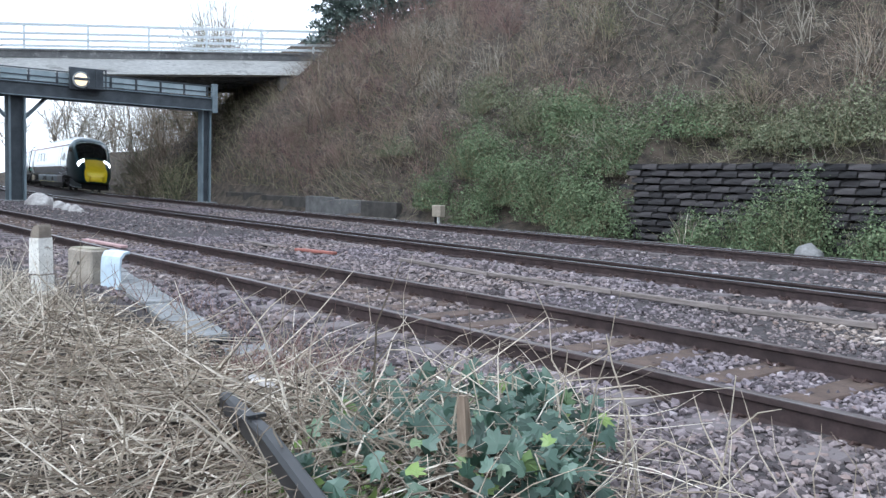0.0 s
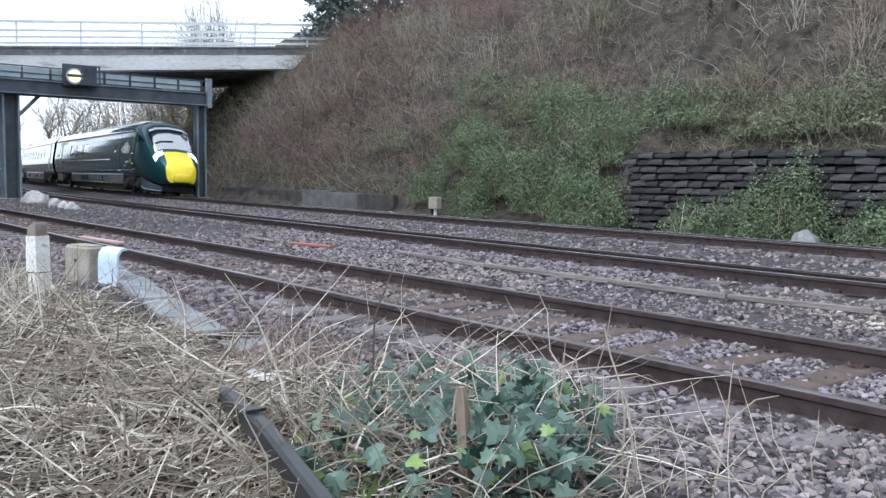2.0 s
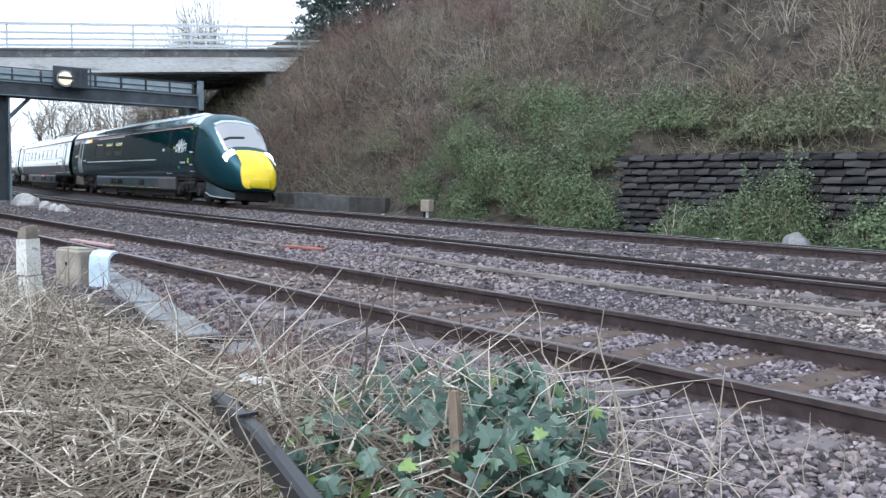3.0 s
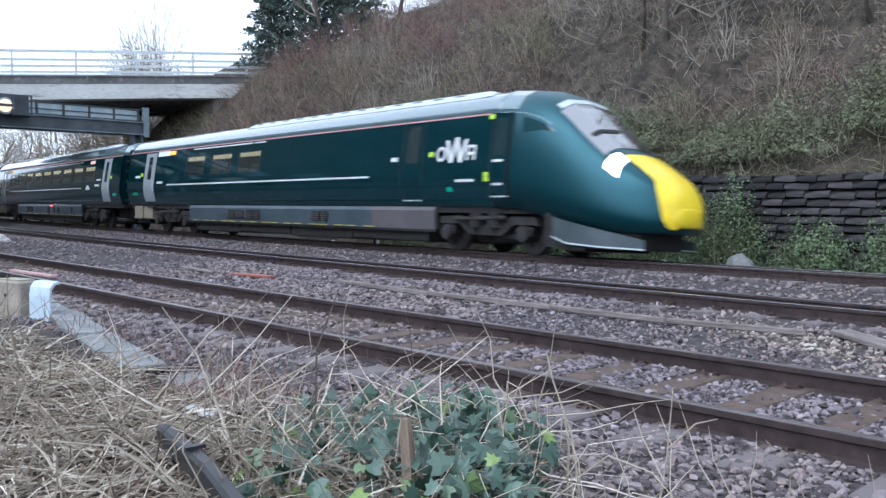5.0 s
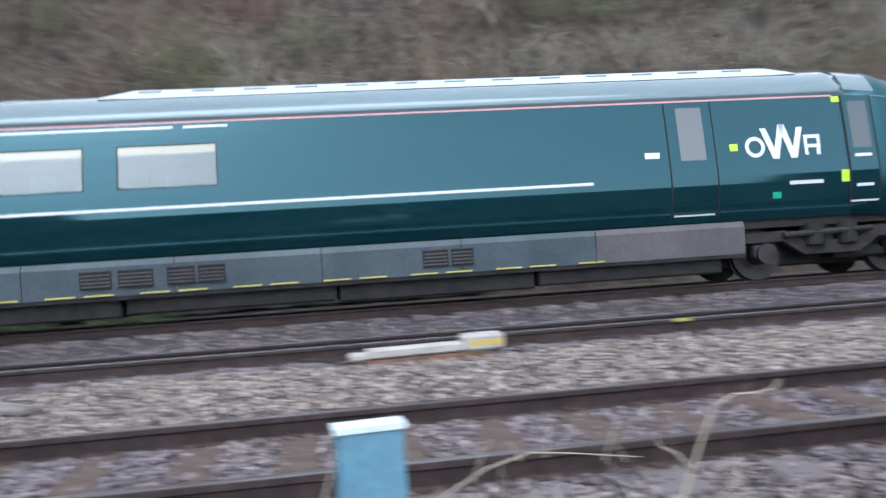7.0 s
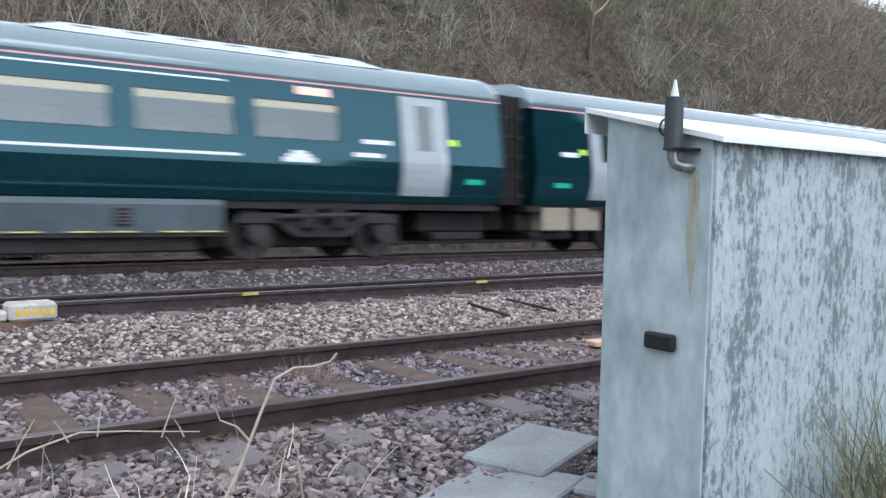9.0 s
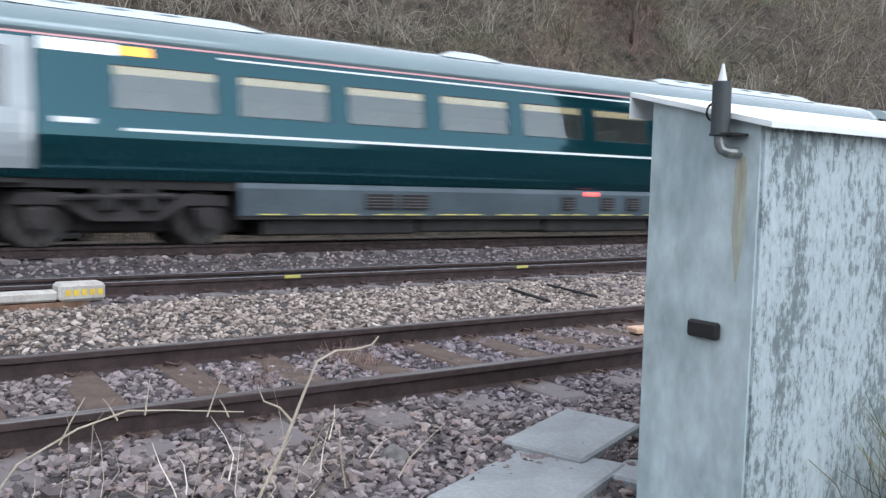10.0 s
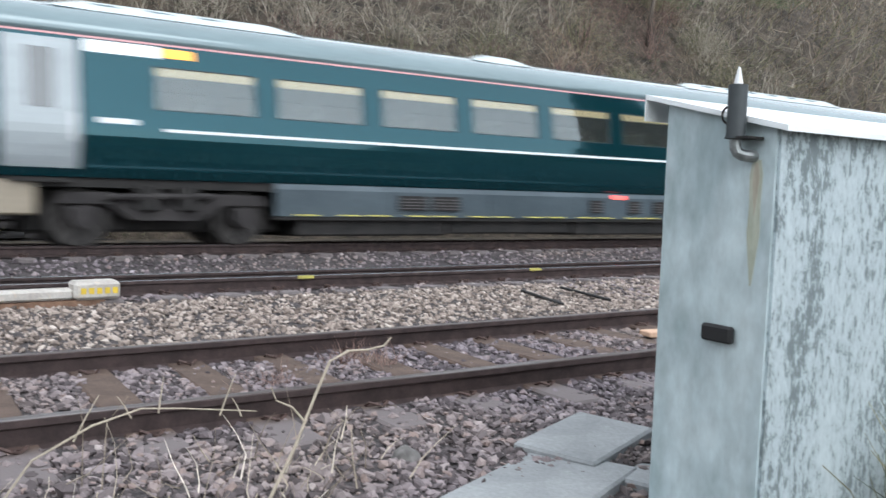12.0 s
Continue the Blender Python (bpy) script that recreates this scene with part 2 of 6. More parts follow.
def tube(bm, pts, r, seg=6, r1=None):
    """A round bar along points, tapering to r1."""
    rings = []
    pts = [Vector(p) for p in pts]
    for i, p in enumerate(pts):
        d = (pts[min(i + 1, len(pts) - 1)] - pts[max(i - 1, 0)]).normalized()
        a = d.orthogonal().normalized() if abs(d.z) > 0.95 else d.cross(Vector((0, 0, 1))).normalized()
        b = d.cross(a)
        k = i / max(1, len(pts) - 1)
        rr = r + ((r1 if r1 is not None else r) - r) * k
        rings.append([p + (a * math.cos(2 * math.pi * j / seg) + b * math.sin(2 * math.pi * j / seg)) * rr for j in range(seg)])
    return loft(bm, rings)


def disc(bm, c, axis, r, t, seg=20):
    c, axis = Vector(c), Vector(axis).normalized()
    return tube(bm, [c - axis * t / 2, c + axis * t / 2], r, seg)


def thing(name, label, category, group="", m=None):
    ob = new(name)
    if m is not None:
        ob.matrix_basis = m
    return tagged(ob, label, category, group)


# ---- the tracks' lines ----
def bend(x, x0, r):
    u = min(0.0, x - x0)
    return u * u / (2 * r)


BX, BR = 10.0, 575.0


def main_y(x, off):
    return off + bend(x, BX, BR)


def siding_y(x, off):
    return off + bend(x, BX, 1900.0)


def fbm(x, y, s, seed=0.0):
    return noise.fractal(Vector((x * s + seed, y * s - seed, seed)), 1.0, 2.0, 4)


# ---- ground ----
LEVELS = [(-60, -0.6), (0.5, -0.42), (1.9, -0.25), (2.7, -0.15), (6.6, -0.142), (8.8, -0.16), (9.9, -0.17), (10.9, -0.27), (12.4, -0.2), (13.3, -0.12),
          (14.2, -0.14), (15.2, -0.24), (16.4, -0.32), (19.6, -0.36), (400, -0.4)]


def shift(x, y):
    """How far the main lines' bend moves a point across."""
    k = 0.305 if y < 6.5 else 1.0 if y > 9.0 else 0.305 + 0.695 * (y - 6.5) / 2.5
    return k * bend(x, BX, BR)


def level(y):
    for (a, za), (b, zb) in zip(LEVELS, LEVELS[1:]):
        if y <= b:
            return za + (zb - za) * (y - a) / (b - a)
    return -0.4


FOOT = 20.9


def ground_z(x, y):
    v = y - shift(x, y)
    z = level(v)
    # Unseen rises behind the camera, added so the train sides mirror something dark.
    edge_x = -0.45 * (26.0 - y)
    if y < -3 and x < edge_x:
        z += (17.0 + 9.0 * max(0, min(1, (-28 - x) / 15)) + 16.0 * max(0, min(1, (-70 - x) / 40))) * min(1, (-3 - y) / 8) * min(1, (edge_x - x) / 5) * (0.9 + 0.25 * fbm(x, y, 0.15, 9.0))
    if y < -2 and x > 0.9 * (26.5 - y):
        z += 17.0 * min(1, (-2 - y) / 4) * min(1, (x - 0.9 * (26.5 - y)) / 2) * (0.9 + 0.25 * fbm(x, y, 0.2, 9.0))
    foot = FOOT if x > -16.2 else FOOT - 0.9 - 0.5 * min(1, (-16.2 - x) / 6) - 0.5 * min(1, max(0, -33 - x) / 8)
    if v > foot:
        u = v - foot
        rise = 1.75 if x > -16.4 else 0.2
        steep = 1.2 + 0.12 * fbm(x, 0, 0.06, 3.0)
        top = 17.5 + 2.0 * fbm(x, y, 0.05, 8.0)
        if x > 12:
            top += min(1, (x - 12) / 15) * 9
        if x < -34:
            top -= min(1, (-34 - x) / 12) * 3.5
            steep += min(1, (-34 - x) / 12) * 0.35
        if x < -58:
            top *= 1 - 0.68 * min(1, (-58 - x) / 10)
        h = rise + u * steep + (0.75 * fbm(x, y, 0.3, 5.0) + 0.3 * fbm(x, y, 0.9, 6.0)) * min(1, u / 2)
        z += top * math.tanh(h / top) if h > 0 else h
    return z


def sheet(name, xs, ys, zf, material):
    verts = [(x, y, zf(x, y)) for x in xs for y in ys]
    ny = len(ys)
    faces = [(i * ny + j, (i + 1) * ny + j, (i + 1) * ny + j + 1, i * ny + j + 1) for i in range(len(xs) - 1) for j in range(ny - 1)]
    return raw(name, verts, faces, material, smooth=True)


def steps(*runs):
    out = []
    for a, b, n in runs:
        out += [a + (b - a) * i / n for i in range(n)]
    return out + [runs[-1][1]]


gx = steps((-900, -120, 10), (-120, -60, 12), (-60, 40, 110), (40, 120, 16), (120, 900, 8))
gy = steps((-900, -60, 8), (-60, -12, 8), (-12, -2, 14), (-2, 0, 5), (0, 20, 50), (20, 50, 60), (50, 120, 10), (120, 900, 6))
ground = sheet("ground", gx, gy, lambda x, y: ground_z(x, y) - (0.03 if -0.5 < y < 19 else 0), EARTH)
tagged(ground, "brown earth of the railway cutting and its overgrown bank", "ground", kind="structure")
bx_ = steps((-120, -30, 60), (-30, -10, 80), (-10, 10, 150), (10, 30, 60), (30, 90, 20))
by_ = steps((2.05, 9, 70), (9, 17.2, 60))


def bed_z(x, y):
    return ground_z(x, y + shift(x, y)) + 0.02 * fbm(x, y, 1.3, 2.0) + 0.012 * fbm(x, y, 7.0, 4.0)


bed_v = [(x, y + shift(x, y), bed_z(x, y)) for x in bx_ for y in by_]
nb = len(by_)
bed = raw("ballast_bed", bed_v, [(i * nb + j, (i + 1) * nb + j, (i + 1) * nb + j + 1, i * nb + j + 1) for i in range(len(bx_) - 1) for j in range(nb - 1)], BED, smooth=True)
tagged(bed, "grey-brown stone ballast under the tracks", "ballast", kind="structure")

# ---- loose stones on the bed ----
ICO_V = np.array([(0, 0, 1), (0.89, 0, 0.45), (0.28, 0.85, 0.45), (-0.72, 0.53, 0.45), (-0.72, -0.53, 0.45), (0.28, -0.85, 0.45),
                  (0.72, 0.53, -0.45), (-0.28, 0.85, -0.45), (-0.89, 0, -0.45), (-0.28, -0.85, -0.45), (0.72, -0.53, -0.45)])
ICO_F = np.array([(0, 1, 2), (0, 2, 3), (0, 3, 4), (0, 4, 5), (0, 5, 1), (1, 6, 2), (2, 7, 3), (3, 8, 4), (4, 9, 5), (5, 10, 1),
                  (6, 7, 2), (7, 8, 3), (8, 9, 4), (9, 10, 5), (10, 6, 1)])


def stones(name, count, x0, x1, y0, y1, small, large, seed, keep=None, mat=None):
    rng = np.random.default_rng(seed)
    x, y = rng.uniform(x0, x1, count), rng.uniform(y0, y1, count)
    if keep is not None:
        k = keep(x, y)
        x, y = x[k], y[k]
    n = len(x)
    sh = np.array([shift(a, b) for a, b in zip(x, y)])
    z = np.array([bed_z(a, b) for a, b in zip(x, y)])
    r = small + (large - small) * rng.random(n) ** 2
    jag = rng.uniform(0.5, 1.35, (n, 11, 1))
    v = ICO_V[None] * jag * (r[:, None, None] * rng.uniform((0.8, 0.6, 0.4), (1.3, 1.0, 0.85), (n, 3))[:, None, :])
    a, tl = rng.uniform(0, 6.28, n), rng.uniform(-0.6, 0.6, n)
    c, s = np.cos(tl)[:, None], np.sin(tl)[:, None]
    v = np.stack([v[..., 0] * c + v[..., 2] * s, v[..., 1], -v[..., 0] * s + v[..., 2] * c], -1)
    c, s = np.cos(a)[:, None], np.sin(a)[:, None]
    v = np.stack([v[..., 0] * c - v[..., 1] * s, v[..., 0] * s + v[..., 1] * c, v[..., 2]], -1)
    v += np.stack([x, y + sh, z + r * 0.25], -1)[:, None, :]
    f = ICO_F[None] + (np.arange(n) * 11)[:, None, None]
    ob = tri_mesh(name, v.reshape(-1, 3), f.reshape(-1, 3), mat or STONE)
    return tagged(ob, "loose sandy-brown ballast stones" if mat else "loose angular grey and purplish ballast stones", "ballast", kind="stuff")


def off_rails(x, y):
    ok = np.ones(len(x), bool)
    for c in (4.265, 5.77, 9.4, 10.905, 13.6, 15.1):
        ok &= np.abs(y - c) > 0.085
    on_tie = (np.abs((x - 1.12 + 0.3065) % 0.613 - 0.3065) < 0.125) & (y > 4.3) & (y < 5.75)
    ok &= ~on_tie | (np.sin(x * 37.0 + y * 91.0) > 0.82)
    end = (np.abs((x - 1.12 + 0.3065) % 0.613 - 0.3065) < 0.14) & (y > 3.85) & (y < 4.15)
    ok &= ~end | (np.sin(x * 41.0 + y * 77.0) > 0.0)
    return ok


near = lambda x, y: off_rails(x, y) & (x > -5) & (x < 5.5) & (y < 6.4)
sandy = lambda x, y: (x > -3.4 + 0.8 * np.sin(y * 3)) & (y > 6.25 + 0.3 * np.sin(x * 1.7))
rest = lambda x, y: off_rails(x, y) & ~((x > -5) & (x < 5.5) & (y < 6.4)) & ~sandy(x, y)
stones("ballast_stones", 50000, -5, 5.5, 2.2, 6.4, 0.011, 0.036, 1, near)
stones("ballast_stones", 30000, -6.5, 7.5, 2.2, 8.9, 0.012, 0.036, 7, rest)
stones("ballast_stones", 22000, -4.5, 12, 6.1, 8.95, 0.012, 0.038, 8, lambda x, y: off_rails(x, y) & sandy(x, y), STONE_TAN)
stones("ballast_stones", 170, -1.6, 2.0, 2.7, 4.05, 0.03, 0.06, 9, off_rails)
stones("ballast_stones", 22000, -17, -6.5, 2.9, 9.1, 0.018, 0.048, 2, off_rails)
stones("ballast_stones", 9000, -6.5, 14, 8.9, 13.4, 0.02, 0.05, 3, off_rails)
stones("ballast_stones", 12000, -42, -6.5, 9.0, 13.4, 0.025, 0.055, 4, off_rails)
stones("ballast_stones", 5000, -45, -17, 2.9, 9.1, 0.025, 0.055, 5, off_rails)
stones("ballast_stones", 4000, 7.5, 16, 2.4, 8.9, 0.02, 0.05, 6, off_rails)

# ---- rails ----
PROFILE = [(-0.036, -0.035), (-0.012, -0.048), (-0.009, -0.125), (-0.068, -0.145), (-0.07, -0.158), (0.07, -0.158), (0.068, -0.145),
           (0.009, -0.125), (0.012, -0.048), (0.036, -0.035), (0.036, -0.004), (0.03, -0.001), (-0.03, -0.001), (-0.036, -0.004)]
rail_x = steps((-140, -40, 50), (-40, 30, 70), (30, 110, 30))


def rail(parent, yf, off, z, shiny):
    bm = bmesh.new()
    loft(bm, [[(x, yf(x, off) + dy, z + dz) for dy, dz in PROFILE] for x in rail_x])
    ob = part("rail", bm, RAILSIDE, parent)
    bm = bmesh.new()
    loft(bm, [[(x, yf(x, off) + dy, z + dz) for dy, dz in ((-0.033, 0.0), (-0.03, 0.003), (0.03, 0.003), (0.033, 0.0))] for x in rail_x])
    part("running_surface", bm, RAILSHINE if shiny else RAILTOP, ob, "polished rail head" if shiny else "dull worn rail head")


def clip_mesh(side):
    """Cast shoulder and spring clip beside a rail foot."""
    bm = bmesh.new()
    box(bm, -0.055, 0.055, 0.06 * side - 0.02, 0.06 * side + 0.02, -0.155, -0.125)
    box(bm, -0.035, 0.035, 0.11 * side - 0.025, 0.11 * side + 0.025, -0.17, -0.135, 0.006)
    tube(bm, [(-0.05, 0.06 * side, -0.125), (-0.055, 0.11 * side, -0.1), (-0.02, 0.15 * side, -0.11), (0.02, 0.12 * side, -0.13), (0.05, 0.13 * side, -0.1), (0.055, 0.07 * side, -0.118)], 0.009, 5)
    me = bpy.data.meshes.new("clip")
    bmesh.ops.recalc_face_normals(bm, faces=bm.faces)
    bm.to_mesh(me)
    bm.free()
    me.materials.append(CLIPMAT)
    return me


CLIPS = {1: clip_mesh(1), -1: clip_mesh(-1)}


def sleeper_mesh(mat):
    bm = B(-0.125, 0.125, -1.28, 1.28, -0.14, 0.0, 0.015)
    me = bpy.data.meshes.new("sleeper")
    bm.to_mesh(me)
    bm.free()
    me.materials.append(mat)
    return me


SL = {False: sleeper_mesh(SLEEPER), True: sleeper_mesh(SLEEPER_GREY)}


def track(name, label, yf, o1, o2, z1, z2, x0, x1, pitch, grey, start, sunk=0.158):
    t = tagged(new(name), label, "railway track", "tracks", "structure")
    rail(t, yf, o1, z1, grey)
    rail(t, yf, o2, z2, grey)
    rng = random.Random(hash(round(o1 * 10)) % 97)
    x = start - pitch * int((start - x0) / pitch)
    while x < x1:
        yc, zc = (yf(x, o1) + yf(x, o2)) / 2, (z1 + z2) / 2
        tilt = math.degrees(math.atan2(z2 - z1, o2 - o1))
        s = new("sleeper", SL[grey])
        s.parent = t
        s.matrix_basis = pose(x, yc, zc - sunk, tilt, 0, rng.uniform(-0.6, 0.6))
        for o, z in ((o1, z1), (o2, z2)):
            for side in (1, -1):
                if side == 1 and o != o1 or side == 1 and x < -20:
                    continue
                c = new("clip", CLIPS[side])
                c.parent = s
                c.matrix_basis = s.matrix_basis.inverted() @ pose(x, yf(x, o), z, rng.uniform(-3, 3), 0, rng.uniform(-5, 5))
        x += pitch
    return t


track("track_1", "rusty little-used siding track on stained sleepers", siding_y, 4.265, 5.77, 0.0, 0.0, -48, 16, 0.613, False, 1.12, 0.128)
track("track_2", "canted running line on concrete sleepers", main_y, 9.4, 10.9, 0.0, -0.1, -55, 18, 0.65, True, 1.3)
track("track_3", "canted running line that the train runs on", main_y, 13.6, 15.1, 0.05, -0.03, -55, 18, 0.65, True, 1.1)

# ---- retaining wall of dark blocks ----
wall = tagged(new("wall_north"), "dark rough-block retaining wall overgrown at its foot", "wall", kind="structure")
part("core", B(-16.0, 34, FOOT - 0.35, FOOT + 0.5, -0.9, 1.75), WALLGAP, wall)
rng = random.Random(5)


def block_mesh():
    bm = B(-0.5, 0.5, -0.2, 0.2, -0.5, 0.5)
    bmesh.ops.subdivide_edges(bm, edges=bm.edges[:], cuts=1, use_grid_fill=True)
    for v in bm.verts:
        n = noise.noise_vector(v.co * 2.3)
        v.co.y += n.y * 0.12
        v.co.x += n.x * 0.06
        v.co.z += n.z * 0.16
    me = bpy.data.meshes.new("block")
    bm.to_mesh(me)
    bm.free()
    me.materials.append(WALLSTONE)
    return me


blocks = [block_mesh()]
row = 0
for row in range(12):
    z = -0.42 + row * 0.2
    x = -16.3 + 0.3 * (row % 2) + 0.15 * math.sin(row * 2.1)
    while x < 4.0:
        w = rng.uniform(0.42, 0.62)
        b = new("block", blocks[0])
        b.parent = wall
        b.matrix_basis = pose(x + w / 2, FOOT - 0.42 + rng.uniform(-0.05, 0.05), z + rng.uniform(-0.015, 0.015), rng.uniform(-5, 5), rng.uniform(-3, 3), rng.uniform(-6, 6)) @ Matrix.Diagonal((w * 0.95, 1, 0.145, 1))
        x += w
OLDCONC = surface("old_grey_concrete", (0.1, 0.1, 0.1), (0.18, 0.18, 0.175), 2, 0.9, 0, 20, 0.4, 0.01, third=(0.08, 0.08, 0.075))
SOOTCONC = surface("sooty_old_concrete", (0.035, 0.033, 0.03), (0.08, 0.074, 0.066), 2, 0.9, 0, 20, 0.5, 0.015)
low = tagged(new("wall_low"), "low grey concrete footing wall at the bank's foot", "wall", kind="structure")
for i in range(7):
    xa = -46 + i * 2.6
    ya = FOOT - 1.55 + shift(xa + 1.3, 19)
    part("concrete_panel", B(xa, xa + 2.56, ya - 0.12 + 0.02 * (i % 2), ya + 0.15, -0.7, 0.36 + 0.05 * math.sin(i * 2.0), 0.02), OLDCONC if i in (4, 5) else SOOTCONC, low)

# ---- road bridge ----
bridge = thing("road_bridge", "concrete road bridge with pale galvanised railings over the railway", "bridge")
A0, A1 = Vector((-53.4, 12.7, 9.55)), Vector((-48.8, 29.0, 10.72))
bd = (A1 - A0) / (A1.xy - A0.xy).length
flat = Vector((bd.x, bd.y, 0)).normalized()
back = Vector((-flat.y, flat.x, 0))


def along(s, out=0.0, dz=0.0):
    return A0 + bd * s + back * out + Vector((0, 0, dz))


def bar(bm, s0, s1, o0, o1, z0, z1):
    loft(bm, [[along(s, o, z) for o, z in ((o0, z0), (o1, z0), (o1, z1), (o0, z1))] for s in (s0, s1)])
    return bm


S0, S1 = -24.0, 19.5
part("fascia", bar(bmesh.new(), S0, S1, -0.15, 0.6, -1.95, -1.5), DARKCONC, bridge, "sooty concrete fascia")
part("drip_edge", bar(bmesh.new(), S0, S1, -0.22, 0.3, -1.56, -1.48), DARKCONC, bridge)
part("beam", bar(bmesh.new(), S0, S1, -0.12, 1.1, -2.85, -1.955), PALECONC, bridge, "pale concrete edge beam")
part("deck", bar(bmesh.new(), S0, S1, 0.6, 11.0, -2.2, -1.7), DARKCONC, bridge)
part("beam", bar(bmesh.new(), S0, S1, 10.2, 11.0, -3.0, -2.2), DARKCONC, bridge)
for k in range(4):
    part("girder", bar(bmesh.new(), S0, S1, 2.4 + 2 * k, 2.9 + 2 * k, -2.9, -2.2), DARKCONC, bridge)
for o in (0.0, 10.6):
    for z, hgt in ((0.0, 0.16), (-0.5, 0.14), (-0.86, 0.14), (-1.2, 0.14)):
        part("railing_bar", bar(bmesh.new(), S0, S1 - 0.3, o - 0.04, o + 0.04, z - hgt, z), GALV, bridge)
    s = -23.2
    while s < S1:
        part("railing_post", bar(bmesh.new(), s, s + 0.12, o - 0.02, o + 0.12, -1.5, 0.0), GALV, bridge)
        s += 3.35
abut = bmesh.new()
loft(abut, [[along(s, o, z) for o, z in ((0.3, -11.5), (11.0, -11.5), (11.0, -2.9), (0.3, -2.9))] for s in (15.0, 17.5)])
part("abutment", abut, DARKCONC, bridge, "dark concrete abutment in the bank")
abut = bmesh.new()
loft(abut, [[along(s, o, z) for o, z in ((0.3, -11.5), (11.0, -11.5), (11.0, -2.9), (0.3, -2.9))] for s in (-24.0, -22.0)])
part("abutment", abut, DARKCONC, bridge)

# ---- signal gantry ----
gantry = thing("signal_gantry", "grey steel signal gantry with a railed walkway spanning the running lines", "gantry")
GX, GY0, GY1 = -42.0, 9.75, 18.75


def column(y, w, top):
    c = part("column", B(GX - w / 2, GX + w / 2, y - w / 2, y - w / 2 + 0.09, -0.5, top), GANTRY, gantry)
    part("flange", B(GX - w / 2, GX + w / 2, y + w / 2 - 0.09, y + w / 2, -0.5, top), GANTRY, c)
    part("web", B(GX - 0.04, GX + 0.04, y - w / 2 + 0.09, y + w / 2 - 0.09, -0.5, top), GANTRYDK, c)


column(GY0 + 0.1, 0.72, 5.2)
column(GY1, 0.5, 4.6)
part("base_plate", B(GX - 0.6, GX + 0.6, GY0 - 0.5, GY0 + 0.7, -0.5, -0.1, 0.03), CONCRETE, gantry)
part("base_plate", B(GX - 0.5, GX + 0.5, GY1 - 0.5, GY1 + 0.5, -0.6, -0.1, 0.03), CONCRETE, gantry)
for o in (-0.55, 0.55):
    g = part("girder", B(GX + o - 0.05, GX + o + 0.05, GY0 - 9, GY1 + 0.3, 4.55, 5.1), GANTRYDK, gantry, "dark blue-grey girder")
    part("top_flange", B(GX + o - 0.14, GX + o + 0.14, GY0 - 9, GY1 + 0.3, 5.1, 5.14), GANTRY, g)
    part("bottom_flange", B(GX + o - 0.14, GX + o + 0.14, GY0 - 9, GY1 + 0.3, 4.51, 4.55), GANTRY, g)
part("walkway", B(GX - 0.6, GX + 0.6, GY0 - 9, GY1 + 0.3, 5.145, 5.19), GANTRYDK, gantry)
for o in (-0.6, 0.6):
    for z in (5.45, 5.75):
        part("handrail", B(GX + o - 0.025, GX + o + 0.025, GY0 - 9, GY1 + 0.3, z - 0.05, z), GANTRYDK, gantry)
    y = GY0 - 9
    while y < GY1 + 0.35:
        part("rail_post", B(GX + o - 0.03, GX + o + 0.03, y - 0.03, y + 0.03, 5.19, 5.75), GANTRYDK, gantry)
        y += 1.19
part("end_post", B(GX + 0.5, GX + 0.75, GY1 + 0.1, GY1 + 0.35, 4.4, 5.85), GANTRY, gantry)
MESH = surface("wire_mesh_panel", (0.34, 0.42, 0.45), (0.46, 0.54, 0.57), 2, 0.6, 0.2, 60, 0.2, 0.003)
y = GY0 - 9
while y < GY1 - 0.6:
    part("mesh_panel", B(GX + 0.57, GX + 0.585, y + 0.06, y + 1.13, 5.22, 5.68), MESH, gantry, "pale wire mesh infill")
    y += 1.19
for sgn in (1, -1):
    bm = bmesh.new()
    tube(bm, [(GX, GY0 + 0.4 * sgn + 0.1, 3.6), (GX, GY0 + 1.3 * sgn + 0.1, 4.55)], 0.09, 6)
    part("knee_brace", bm, GANTRY, gantry)

sig = thing("railway_signal", "railway signal with a pale round hooded lamp on the gantry", "signal", m=pose(GX + 0.85, 12.45, 0))
part("backboard", B(-0.06, 0.06, -0.55, 0.95, 4.95, 5.95, 0.02), GANTRYDK, sig)
part("cage", B(-0.1, 0.5, 0.1, 0.95, 5.0, 5.06), GANTRYDK, sig)
for yy in (0.12, 0.5, 0.93):
    part("cage_bar", B(0.42, 0.48, yy - 0.03, yy + 0.03, 5.0, 5.9), GANTRYDK, sig)
part("cage_bar", B(0.42, 0.48, 0.1, 0.95, 5.85, 5.9), GANTRYDK, sig)
bm = bmesh.new()
disc(bm, (0.22, -0.1, 5.38), (1, -0.25, 0), 0.36, 0.3, 28)
lamp = part("lamp_housing", bm, DOORGREY, sig)
bm = bmesh.new()
disc(bm, (0.4, -0.145, 5.38), (1, -0.25, 0), 0.28, 0.06, 28)
part("lens", bm, plain("pale_yellow_lens", (1.0, 0.8, 0.5), 0.4, 0, 0.6, 0.1), lamp, "pale yellow lit lens")
part("visor", B(0.44, 0.52, -0.48, 0.2, 5.34, 5.46, 0.02), GANTRYDK, lamp)

